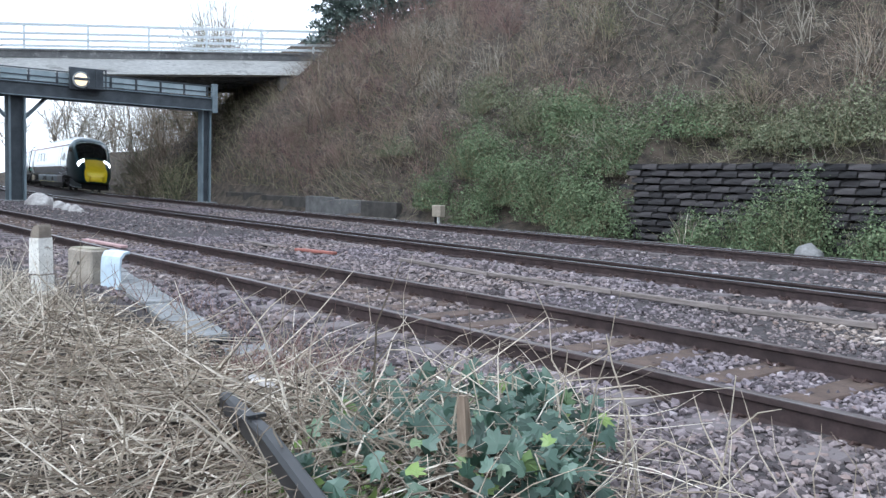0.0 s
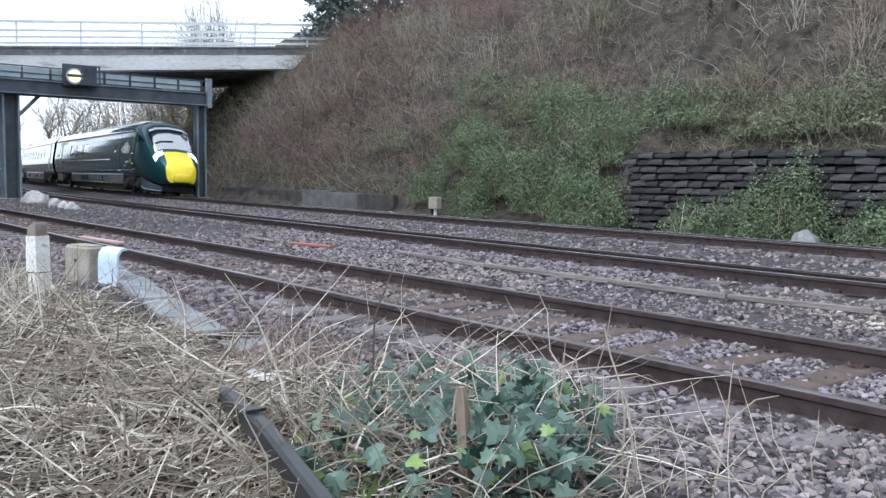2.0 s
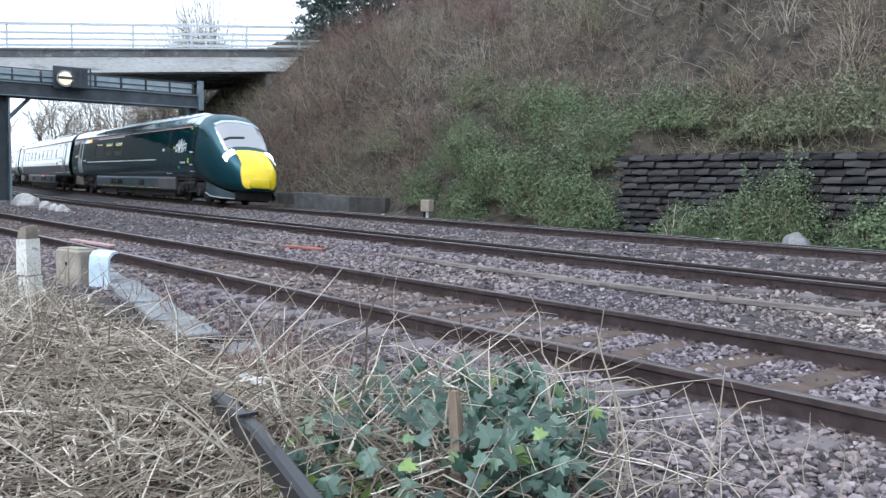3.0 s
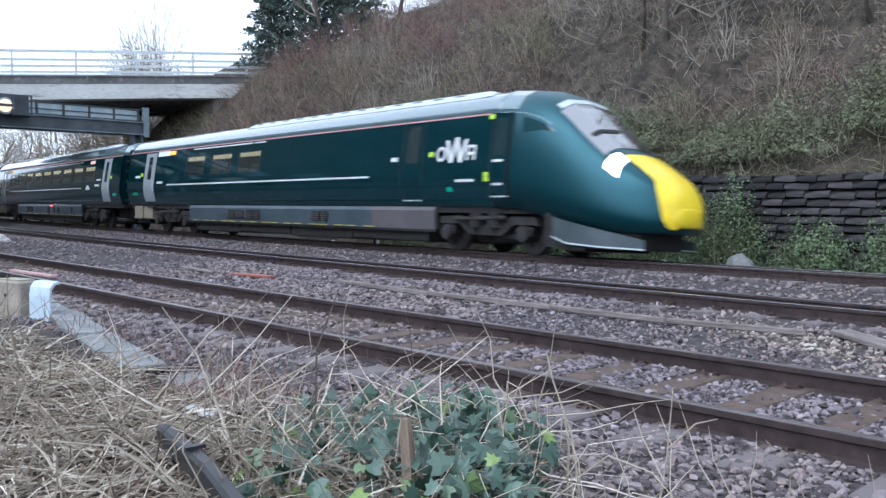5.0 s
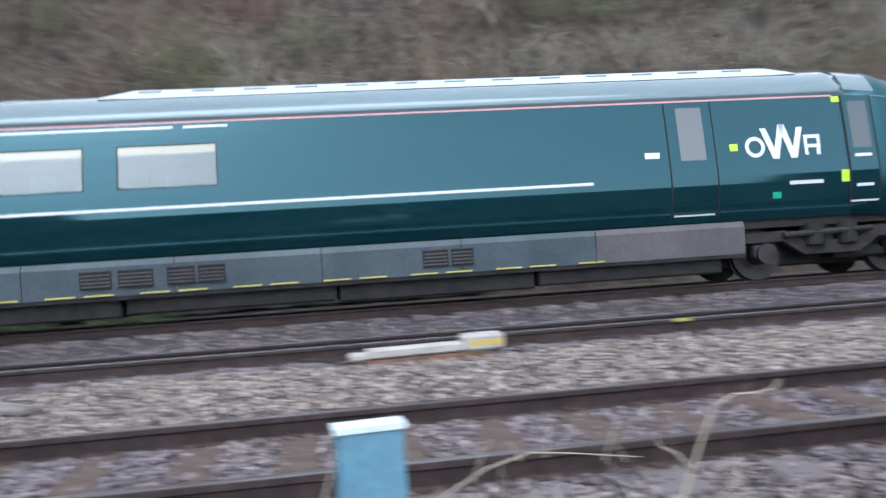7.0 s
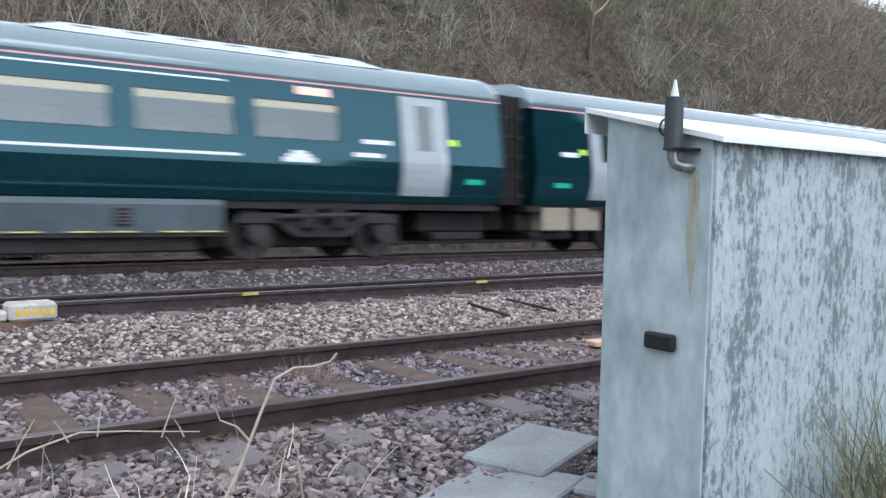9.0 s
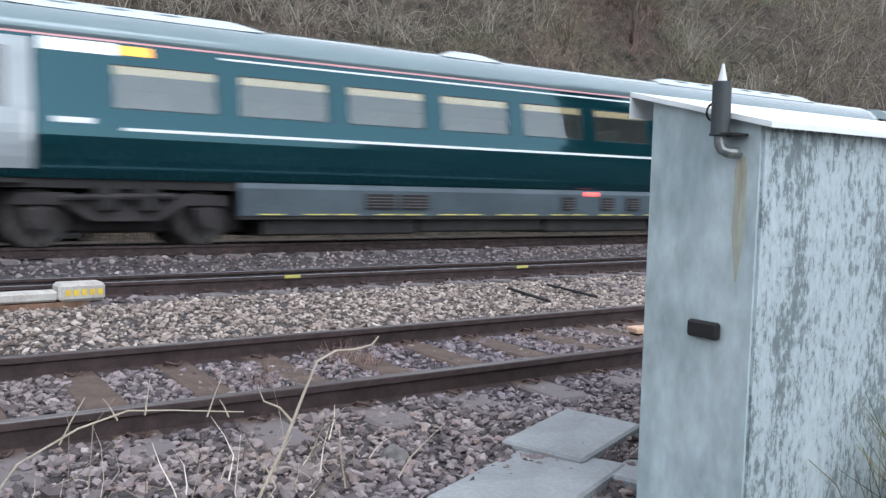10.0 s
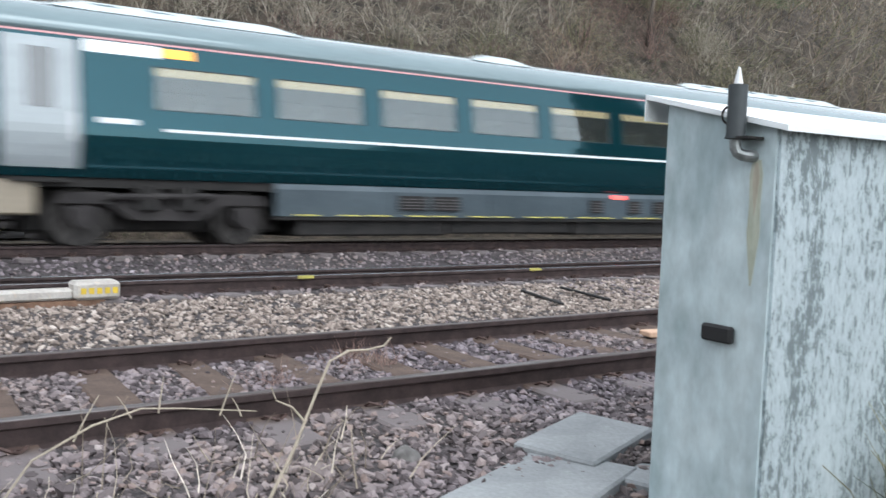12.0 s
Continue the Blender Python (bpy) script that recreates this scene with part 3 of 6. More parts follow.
# ---- trackside equipment case ----
case = thing("equipment_case", "galvanised trackside equipment case streaked with dull patches", "cabinet")
m, nt, b = base("streaked_galvanised_sheet", 0.5, 0.35)
st = nz(nt, 44, 6, 0.75, (1.2, 1.2, 0.5))
fl = nz(nt, 5, 3, 0.6, (1, 1, 0.35))
mm = nt.nodes.new("ShaderNodeMath")
mm.operation = "MULTIPLY_ADD"
nt.links.new(fl, mm.inputs[0])
mm.inputs[1].default_value = 0.55
nt.links.new(st, mm.inputs[2])
nt.links.new(ramp(nt, mm.outputs[0], [(0.67, (0.19, 0.23, 0.24)), (0.72, (0.28, 0.33, 0.345)), (0.76, (0.44, 0.52, 0.545)), (0.95, (0.56, 0.64, 0.66))]), b.inputs["Base Color"])
bump(nt, b, st, 0.1, 0.003)
STREAK = m
SHEETMET = surface("dull_zinc_sheet", (0.42, 0.52, 0.54), (0.66, 0.77, 0.79), 5, 0.5, 0.3, 14, 0.1, 0.002, (1, 1, 0.5))
LID = plain("pale_case_lid", (0.86, 0.9, 0.91), 0.45, 0.1, 0, 0.1)
CX0, CX1, CY0, CY1, CZ = 2.5, 4.55, 1.79, 2.28, -0.45
bm = bmesh.new()
prof = [(CY0, CZ), (CY1, CZ), (CY1, 1.46), (CY0, 1.35)]
loft(bm, [[(x, y, z) for y, z in prof] for x in (CX0 + 0.012, CX1)])
part("body", bm, STREAK, case)
bm = bmesh.new()
loft(bm, [[(x, y, z) for y, z in [(CY0 + 0.012, CZ), (CY1 - 0.004, CZ), (CY1 - 0.004, 1.457), (CY0 + 0.012, 1.353)]] for x in (CX0, CX0 + 0.011)])
part("end_panel", bm, SHEETMET, case, "plain dull zinc end panel")
bm = bmesh.new()
loft(bm, [[(x, y, z) for y, z in [(CY0 - 0.05, 1.342), (CY1 + 0.09, 1.482), (CY1 + 0.09, 1.5), (CY0 - 0.05, 1.362)]] for x in (CX0 - 0.03, CX1 + 0.05)])
lid = part("lid", bm, LID, case, "pale sloping lid")
bm = bmesh.new()
loft(bm, [[(x, y, z) for y, z in [(CY1 + 0.085, 1.4), (CY1 + 0.09, 1.4), (CY1 + 0.09, 1.49), (CY1 + 0.085, 1.49)]] for x in (CX0 - 0.03, CX1 + 0.05)])
part("drip_lip", bm, LID, lid)
latch = part("latch", B(CX0 - 0.03, CX0 + 0.002, 1.92, 2.05, 0.61, 0.67, 0.008), BLACK, case, "black latch cover")
# stay pipe and damper on the end
bm = bmesh.new()
disc(bm, (CX0 - 0.06, 1.92, 1.41), (0, 0, 1), 0.032, 0.18, 28)
post = part("damper", bm, plain("dark_grey_plastic", (0.05, 0.06, 0.065), 0.5), case, "dark grey cylinder with a pale pointed tip")
bm = bmesh.new()
tube(bm, [(CX0 - 0.06, 1.92, 1.5), (CX0 - 0.06, 1.92, 1.56)], 0.016, 10, 0.004)
part("tip", bm, WHITE, post)
bm = bmesh.new()
tube(bm, [(CX0 - 0.06, 1.92, 1.325), (CX0 - 0.06, 1.918, 1.29), (CX0 - 0.056, 1.91, 1.272), (CX0 - 0.045, 1.9, 1.264), (CX0 - 0.02, 1.888, 1.262), (CX0 + 0.01, 1.885, 1.262)], 0.02, 12)
part("elbow_pipe", bm, surface("dull_pipe", (0.2, 0.22, 0.22), (0.33, 0.35, 0.35), 20, 0.4, 0.6, 60, 0.1), post)
part("bracket", B(CX0 - 0.085, CX0 + 0.0, 1.85, 1.945, 1.318, 1.326), DARK, post)
bm = bmesh.new()
tube(bm, [(CX0 - 0.06, 1.95 + 0.03 * math.cos(a), 1.4 + 0.03 * math.sin(a)) for a in [i * 0.45 for i in range(15)]], 0.004, 6)
part("wire_loop", bm, DARK, post)
RUST = surface("rust_stain", (0.43, 0.39, 0.31), (0.49, 0.47, 0.39), 12, 0.6, 0.1, 40, 0.1, 0.001, (1, 1, 0.3))
PALERUST = surface("pale_rust_stain", (0.42, 0.45, 0.36), (0.5, 0.53, 0.44), 12, 0.6, 0.1, 40, 0.1, 0.001, (1, 1, 0.3))
for nm, mt, pr, sec in (("pale_rust_run", PALERUST, 0.001, ((1.25, 0.016), (1.2, 0.026), (1.1, 0.022), (1.0, 0.026), (0.9, 0.014), (0.82, 0.003))), ("rust_run", RUST, 0.002, ((1.24, 0.006), (1.19, 0.014), (1.13, 0.009), (1.06, 0.002)))):
    bm = bmesh.new()
    loft(bm, [[(CX0 - pr, 1.872 - w_, z), (CX0 - pr, 1.872 + w_, z), (CX0 + 0.0005, 1.872 + w_, z), (CX0 + 0.0005, 1.872 - w_, z)] for z, w_ in sec])
    part(nm, bm, mt, case, "yellow-brown rust run below the pipe")


# ---- the train ----
CAR = 25.3
SIDE = [(1.16, 1.0), (1.225, 1.13), (1.275, 1.28), (1.312, 1.44), (1.336, 1.6), (1.343, 1.72), (1.334, 1.88), (1.308, 2.15), (1.27, 2.5), (1.233, 2.8), (1.20, 3.02)]
ROOF = [(1.20, 3.02), (1.13, 3.2), (0.95, 3.42), (0.62, 3.58), (0.0, 3.64)]


def side_at(z):
    for (ya, za), (yb, zb) in zip(SIDE, SIDE[1:]):
        if z <= zb:
            return ya + (yb - ya) * (z - za) / (zb - za)
    return SIDE[-1][0]


def plate(bm, x0, x1, z0, z1, proud=0.008, thick=0.02, side=-1):
    """A panel that follows the curved side of a car."""
    zs = [z0] + [z for _, z in SIDE if z0 < z < z1] + [z1]
    rings = []
    for x in (x0, x1):
        rings.append([(x, side * (side_at(z) + proud), z) for z in zs] + [(x, side * (side_at(z) + proud - thick), z) for z in reversed(zs)])
    return loft(bm, rings)


def shell_side(bm, x0, x1, wins, side):
    """Side skin of a car with real window openings."""
    zlo, zhi = 2.02, 2.68
    edges = sorted({x0, x1, *[a for w in wins for a in w]})
    for a, b in zip(edges, edges[1:]):
        opened = any(w0 <= a + 1e-4 and b <= w1 + 1e-4 for w0, w1 in wins)
        for lo, hi in ((1.0, zlo), (zlo, zhi), (zhi, 3.02)):
            if opened and lo == zlo:
                continue
            plate(bm, a, b, lo, hi, 0.0, 0.06, side)
    bmesh.ops.remove_doubles(bm, verts=bm.verts, dist=1e-4)


def strip(name, parent, x0, x1, z0, z1, mat, proud=0.006, side=-1, label=""):
    return part(name, plate(bmesh.new(), x0, x1, z0, z1, proud, proud + 0.002, side), mat, parent, label)


def wheelset(parent, x):
    bm = bmesh.new()
    for s in (-1, 1):
        disc(bm, (0, s * 0.75, 0), (0, 1, 0), 0.43, 0.13, 24)
        disc(bm, (0, s * 0.69, 0), (0, 1, 0), 0.455, 0.03, 24)
        disc(bm, (0, s * 0.82, 0), (0, 1, 0), 0.13, 0.08, 12)
        for k in range(6):
            a = k * math.pi / 3
            box(bm, 0.24 * math.cos(a) - 0.03, 0.24 * math.cos(a) + 0.03, s * 0.815 - 0.012, s * 0.815 + 0.012, 0.24 * math.sin(a) - 0.03, 0.24 * math.sin(a) + 0.03)
    disc(bm, (0, 0, 0), (0, 1, 0), 0.09, 1.4, 12)
    w = part("wheelset", bm, WHEEL, parent, "steel wheels on their axle")
    w.location = (x, 0, 0.43)
    return w


def bogie(parent, xc, half):
    """Bogie frame, axle boxes, springs and dampers round two axles."""
    bm = bmesh.new()
    for s in (-1, 1):
        y0, y1 = s * 0.93, s * 1.1
        lo, hi = min(y0, y1), max(y0, y1)
        loft(bm, [[(xc + dx, y, z) for dx, z in ((-half - 0.35, 0.62), (-half + 0.35, 0.62), (-0.5, 0.38), (0.5, 0.38), (half - 0.35, 0.62), (half + 0.35, 0.62),
                                                 (half + 0.3, 0.78), (half - 0.4, 0.8), (0.45, 0.6), (-0.45, 0.6), (-half + 0.4, 0.8), (-half - 0.3, 0.78))] for y in (lo, hi)])
    box(bm, xc - 0.25, xc + 0.25, -1.0, 1.0, 0.42, 0.9)
    fr = part("bogie_frame", bm, BOGIE, parent, "dusty grey bogie frame")
    # Dark block added to shut off the bright view through the bogie.
    part("traction_motor", B(xc - half - 0.75, xc + half + 0.75, -0.58, 0.58, 0.2, 0.86, 0.04), DARK, fr)
    for s in (-1, 1):
        for dx in (-half, half):
            bm = bmesh.new()
            disc(bm, (xc + dx, s * 1.05, 0.43), (0, 1, 0), 0.17, 0.3, 16)
            box(bm, xc + dx - 0.2, xc + dx + 0.2, s * 1.05 - 0.08, s * 1.05 + 0.08, 0.36, 0.58, 0.03)
            part("axle_box", bm, BOGIE, fr)
        bm = bmesh.new()
        for dx in (-0.3, 0.3):
            disc(bm, (xc + dx, s * 1.03, 0.72), (0, 0, 1), 0.2, 0.36, 16)
        part("air_spring", bm, DARK, fr)
        bm = bmesh.new()
        tube(bm, [(xc - 0.9, s * 1.18, 0.72), (xc + 0.7, s * 1.18, 0.76)], 0.05, 8)
        part("yaw_damper", bm, BOGIE, fr)
    return fr


INTERIOR = surface("saloon_interior", (0.45, 0.44, 0.42), (0.6, 0.59, 0.56), 2, 0.7, 0, 10, 0.1)
SEAT = plain("grey_green_seat", (0.12, 0.16, 0.15), 0.9)
CEIL = plain("lit_saloon_ceiling", (1.0, 0.86, 0.5), 0.5, 0, 1.1, 0.0)
_g, _nt, _gb = base("tinted_window_glass", 0.04)
_gb.inputs["Base Color"].default_value = (0.03, 0.036, 0.036, 1)
_gb.inputs["Alpha"].default_value = 0.5
_gb.inputs["IOR"].default_value = 2.2
_gb.inputs["Specular Tint"].default_value = (0.8, 0.97, 1.0, 1)
_gb.inputs["Coat Weight"].default_value, _gb.inputs["Coat IOR"].default_value, _gb.inputs["Coat Roughness"].default_value = 1.0, 1.9, 0.02
TINT = _g
GASKET = plain("green_black_gasket", (0.01, 0.025, 0.03), 0.5)


def saloon(car, x0, x1, wins):
    """Floor, lit ceiling and seats behind the windows."""
    part("saloon_floor", B(x0, x1, -1.15, 1.15, 1.2, 1.25), INTERIOR, car)
    part("ceiling_light", B(x0, x1, -0.7, 0.7, 2.86, 2.9), CEIL, car, "warm lit ceiling strip")
    part("saloon_ceiling", B(x0, x1, -1.1, 1.1, 2.91, 2.94), INTERIOR, car)
    for w0, w1 in wins:
        xm = (w0 + w1) / 2
        for y in (-0.75, 0.75):
            bm = bmesh.new()
            box(bm, xm - 0.1, xm + 0.05, y - 0.42, y + 0.42, 1.25, 2.3, 0.04)
            box(bm, xm, xm + 0.5, y - 0.42, y + 0.42, 1.5, 1.68, 0.03)
            part("seat", bm, SEAT, car)


def windows(car, wins, side):
    for w0, w1 in wins:
        bm = plate(bmesh.new(), w0, w1, 2.02, 2.68, -0.012, 0.008, side)
        g = part("window", bm, TINT, car)
        g.visible_shadow = False
        for a, b, c, d in ((w0, w1, 2.02, 2.036), (w0, w1, 2.664, 2.68), (w0, w0 + 0.02, 2.036, 2.664), (w1 - 0.02, w1, 2.036, 2.664)):
            part("window_seal", plate(bmesh.new(), a, b, c, d, 0.002, 0.03, side), GASKET, g)


def door(car, x0, x1, side, mat=None):
    d = part("door", plate(bmesh.new(), x0, x1, 1.12, 2.95, 0.012, 0.05, side), mat or DOORGREY, car, "pale grey sliding door")
    xm = (x0 + x1) / 2
    part("door_window", plate(bmesh.new(), xm - 0.17, xm + 0.17, 1.95, 2.8, 0.017, 0.01, side), SCREEN, d)
    for a in (x0 - 0.03, x1):
        part("door_gap", plate(bmesh.new(), a, a + 0.03, 1.1, 2.97, 0.006, 0.02, side), BLACK, d)
    part("grab_rail", plate(bmesh.new(), x1 - 0.1, x1 - 0.06, 1.5, 1.9, 0.03, 0.012, side), WHITE, d)
    return d


def roof_shell(bm, x0, x1):
    ring = lambda x: [(x, y, z) for y, z in ROOF] + [(x, -y, z) for y, z in reversed(ROOF[:-1])]
    rs = [ring(x) for x in (x0, x0 + 0.15, x1 - 0.15, x1)]
    return loft(bm, rs, closed=True)


def roof_pods(car, spans):
    for a, b in spans:
        bm = bmesh.new()
        sec = [(-0.85, 3.48), (-0.75, 3.62), (-0.4, 3.71), (0.4, 3.71), (0.75, 3.62), (0.85, 3.48)]
        loft(bm, [[(a, y, 3.5 + (z - 3.5) * 0.3) for y, z in sec], [(a + 0.5, y, z) for y, z in sec], [(b - 0.5, y, z) for y, z in sec], [(b, y, 3.5 + (z - 3.5) * 0.3) for y, z in sec]])
        pod = part("roof_fairing", bm, FAIRING, car, "pale roof equipment fairing")
        n = int((b - a - 1) / 0.8)
        for i in range(n):
            x = a + 0.6 + i * 0.8
            part("vent_slot", B(x, x + 0.35, -0.785, -0.7, 3.575, 3.6), ROOFMAT, pod)


def crest(parent, x, z, side=-1):
    """A small pale winged emblem, as a plain shape."""
    bm = bmesh.new()
    for k, (w, h0, h1) in enumerate(((0.62, -0.08, 0.0), (0.46, 0.0, 0.06), (0.26, 0.06, 0.12))):
        plate(bm, x - w / 2, x + w / 2, z + h0, z + h1, 0.008, 0.008, side)
    part("emblem", bm, WHITE, parent, "small pale emblem")


def skirt(car, x0, x1, side, split=None, vents=()):
    runs = [(x0, x1, SKIRT)] if split is None else [(x0, split, SKIRT), (split, x1, SKIRTDK)]
    for a, b, mat in runs:
        n = max(1, round((b - a) / 2.1))
        for i in range(n):
            p, q = a + (b - a) * i / n, a + (b - a) * (i + 1) / n
            bm = bmesh.new()
            loft(bm, [[(x, side * y, z) for y, z in ((1.19, 0.99), (1.24, 0.9), (1.2, 0.46), (1.12, 0.46), (1.15, 0.9))] for x in (p + 0.006, q - 0.006)])
            part("skirt_panel", bm, mat, car)
    part("skirt_edge", B(x0, x1, min(side * 1.1, side * 1.19), max(side * 1.1, side * 1.19), 0.4, 0.455), DARK, car)
    x = x0 + 0.35
    k = 0
    while x < x1 - 0.2:
        if split is None or x < split:
            part("jacking_mark", B(x, x + 0.42, side * 1.215 - 0.012, side * 1.215 + 0.012, 0.474, 0.492), EDGEMARK, car, "thin yellow edge mark")
        x += 0.55 if k % 2 else 0.8
        k += 1
    for a, b in vents:
        fr = part("vent", B(a, b, side * 1.24 - 0.012, side * 1.24 + 0.012, 0.58, 0.84), DARK, car, "dark louvred vent")
        for i in range(4):
            part("louvre", B(a + 0.02, b - 0.02, side * 1.25 - 0.014, side * 1.25 + 0.014, 0.61 + i * 0.055, 0.625 + i * 0.055), SKIRTDK, fr)


def undergear(car, x0, x1):
    part("underframe", B(x0, x1, -1.0, 1.0, 0.5, 0.858), DARK, car, "dark underfloor frame")
    n = max(1, round((x1 - x0) / 3.2))
    # Boxes reach low, added for the dark zone below the skirts.
    for i in range(n):
        a, b = x0 + 0.3 + (x1 - x0 - 0.6) * i / n, x0 + 0.3 + (x1 - x0 - 0.6) * (i + 1) / n
        part("equipment_box", B(a + 0.03, b - 0.03, -1.09, 1.09, 0.13 + 0.03 * (i % 2), 0.498, 0.03), DARK, car, "dark underfloor equipment box, deepened to darken the gap below")


def sole_bar(car, x0, x1):
    """Dark body floor over the bogies, with drag boxes and couplers at the ends."""
    # Dark pieces added to close the open, shaded space over the bogies.
    part("sole_bar", B(x0, x1, -1.12, 1.12, 0.862, 1.02), DARK, car, "dark body underside")
    for a, b in ((x0, x0 + 1.7), (x1 - 1.7, x1)):
        bm = bmesh.new()
        box(bm, a, b, -0.75, 0.75, 0.45, 0.86, 0.04)
        part("drag_box", bm, DARK, car)
        part("drag_box", B(a + 0.25, b - 0.25, -0.95, 0.95, 0.28, 0.448, 0.04), DARK, car)
    bm = bmesh.new()
    box(bm, x0 - 0.4, x0, -0.3, 0.3, 0.5, 0.95)
    part("coupler", bm, DARK, car)


def gangway(car, x):
    bm = bmesh.new()
    for i in range(5):
        h = 0.05 * (i % 2)
        xx = x + 0.075 * i
        loft(bm, [[(a, s * (0.95 - h), z) for s, z in ((-1, 1.0), (1, 1.0), (1, 3.25 - h), (-1, 3.25 - h))] for a in (xx, xx + 0.07)])
    part("gangway_bellows", bm, BLACK, car, "black rubber gangway bellows")
    for z in (1.2, 1.6, 2.0, 2.4, 2.8):
        part("jumper_cable", tube(bmesh.new(), [(x + 0.05, -1.05, z), (x + 0.15, -1.1, z - 0.08), (x + 0.3, -1.05, z)], 0.03, 6), DARK, car, "looped black jumper cable")


def car_common(car, x_rear):
    """The parts that all cars share at their rear end; x_rear is the gap's centre."""
    g = x_rear
    for side in (-1, 1):
        door(car, g + 2.1, g + 3.1, side)
        strip("display", car, g + 3.2, g + 4.25, 2.8, 2.98, SHOWN, 0.008, side, "white destination panel")
        strip("amber_text", car, g + 4.28, g + 4.75, 2.82, 2.96, AMBER, 0.008, side, "amber lit text bar")
        strip("door_button", car, g + 1.75, g + 1.95, 2.08, 2.2, HIVIS, 0.008, side)
        strip("notice", car, g + 1.2, g + 1.7, 2.02, 2.12, WHITE, 0.008, side)
        strip("notice", car, g + 3.35, g + 3.9, 1.78, 1.86, WHITE, 0.008, side)
        strip("green_label", car, g + 1.0, g + 1.45, 1.36, 1.46, plain("green_label_ink", (0.03, 0.5, 0.3), 0.5), 0.008, side)
    bm = bmesh.new()
    box(bm, g + 0.8, g + 1.6, -1.15, 1.15, 0.45, 0.95, 0.03)
    part("cream_box", bm, CREAM, car, "cream underfloor box")
    bm = bmesh.new()
    box(bm, g + 1.75, g + 2.55, -1.15, 1.15, 0.45, 0.95, 0.03)
    part("cream_box", bm, CREAM, car)
    for i in range(2):
        part("step", B(g + 2.2, g + 3.0, -1.22, -1.1, 0.95 - i * 0.03, 0.98 - i * 0.03), DARK, car)


def livery(car, x0, x1, top0, top1, low0, low1):
    for side in (-1, 1):
        strip("red_line", car, top0, top1, 3.0, 3.03, REDLINE, 0.006, side, "thin pinkish red line")
        strip("waist_line", car, low0, low1, 1.7, 1.745, WHITE, 0.006, side, "thin white waist line")


def coach(name, lined):
    car = thing(name, "dark green express train coach with lit windows and grey skirts", "train coach", "cars of the train")
    x1, x0 = -0.48, -CAR + 0.48
    wins = [(-5.73 - 1.925 * i, -4.16 - 1.925 * i) for i in range(9)]
    wins = sorted(wins)
    for side in (-1, 1):
        bm = bmesh.new()
        shell_side(bm, x0, x1, wins, side)
        part("body_side", bm, GREEN, car, smooth=False)
        windows(car, wins, side)
        if lined:
            strip("cantrail_line", car, -19.5, -6.2, 2.9, 2.93, WHITE, 0.006, side)
        door(car, -2.87, -1.85, side)
        strip("door_button", car, -1.8, -1.6, 2.08, 2.2, HIVIS, 0.008, side)
        strip("notice", car, -3.7, -3.1, 2.02, 2.1, WHITE, 0.008, side)
        strip("notice", car, -3.9, -3.3, 1.78, 1.86, WHITE, 0.008, side)
        strip("green_label", car, -1.4, -1.0, 1.36, 1.46, plain("green_label_ink", (0.03, 0.5, 0.3), 0.5), 0.008, side)
        strip("route_panel", car, -4.95, -4.3, 2.8, 2.94, ROUTE, 0.008, side, "pale route panel with a faint amber glow")
        crest(car, -4.95, 1.72, side)
        skirt(car, -19.2, -6.25, side, None, ((-12.35, -12.0), (-11.25, -10.9), (-10.5, -10.1), (-7.95, -7.7), (-16.9, -16.3), (-16.2, -15.6)))
        part("marker_light", B(-11.75, -11.35, side * 1.25 - 0.012, side * 1.25 + 0.012, 0.87, 0.95, 0.008), REDLAMP, car, "small red indicator lamp")
    part("roof", roof_shell(bmesh.new(), x0, x1), ROOFMAT, car, "pale blue-grey roof", smooth=True)
    roof_pods(car, ((-22.5, -18.6), (-15.0, -13.6), (-9.0, -3.0)))
    for x in (x0, x1 - 0.06):
        bm = bmesh.new()
        loft(bm, [[(xx, y, z) for y, z in [(-a, b) for a, b in reversed(SIDE)] + SIDE] for xx in (x, x + 0.06)])
        part("end_wall", bm, GREEN, car)
    saloon(car, x0 + 0.3, x1 - 0.3, wins)
    undergear(car, -19.1, -6.3)
    gangway(car, x0 - 0.4)
    gangway(car, x1)
    sole_bar(car, x0, x1)
    car_common(car, -CAR)
    livery(car, x0, x1, x0, x1, -21.0, -6.0)
    axles = []
    for xc in (-4.4, -CAR + 4.4):
        bogie(car, xc, 1.22)
        axles += [wheelset(car, xc - 1.22), wheelset(car, xc + 1.22)]
    return car, axles


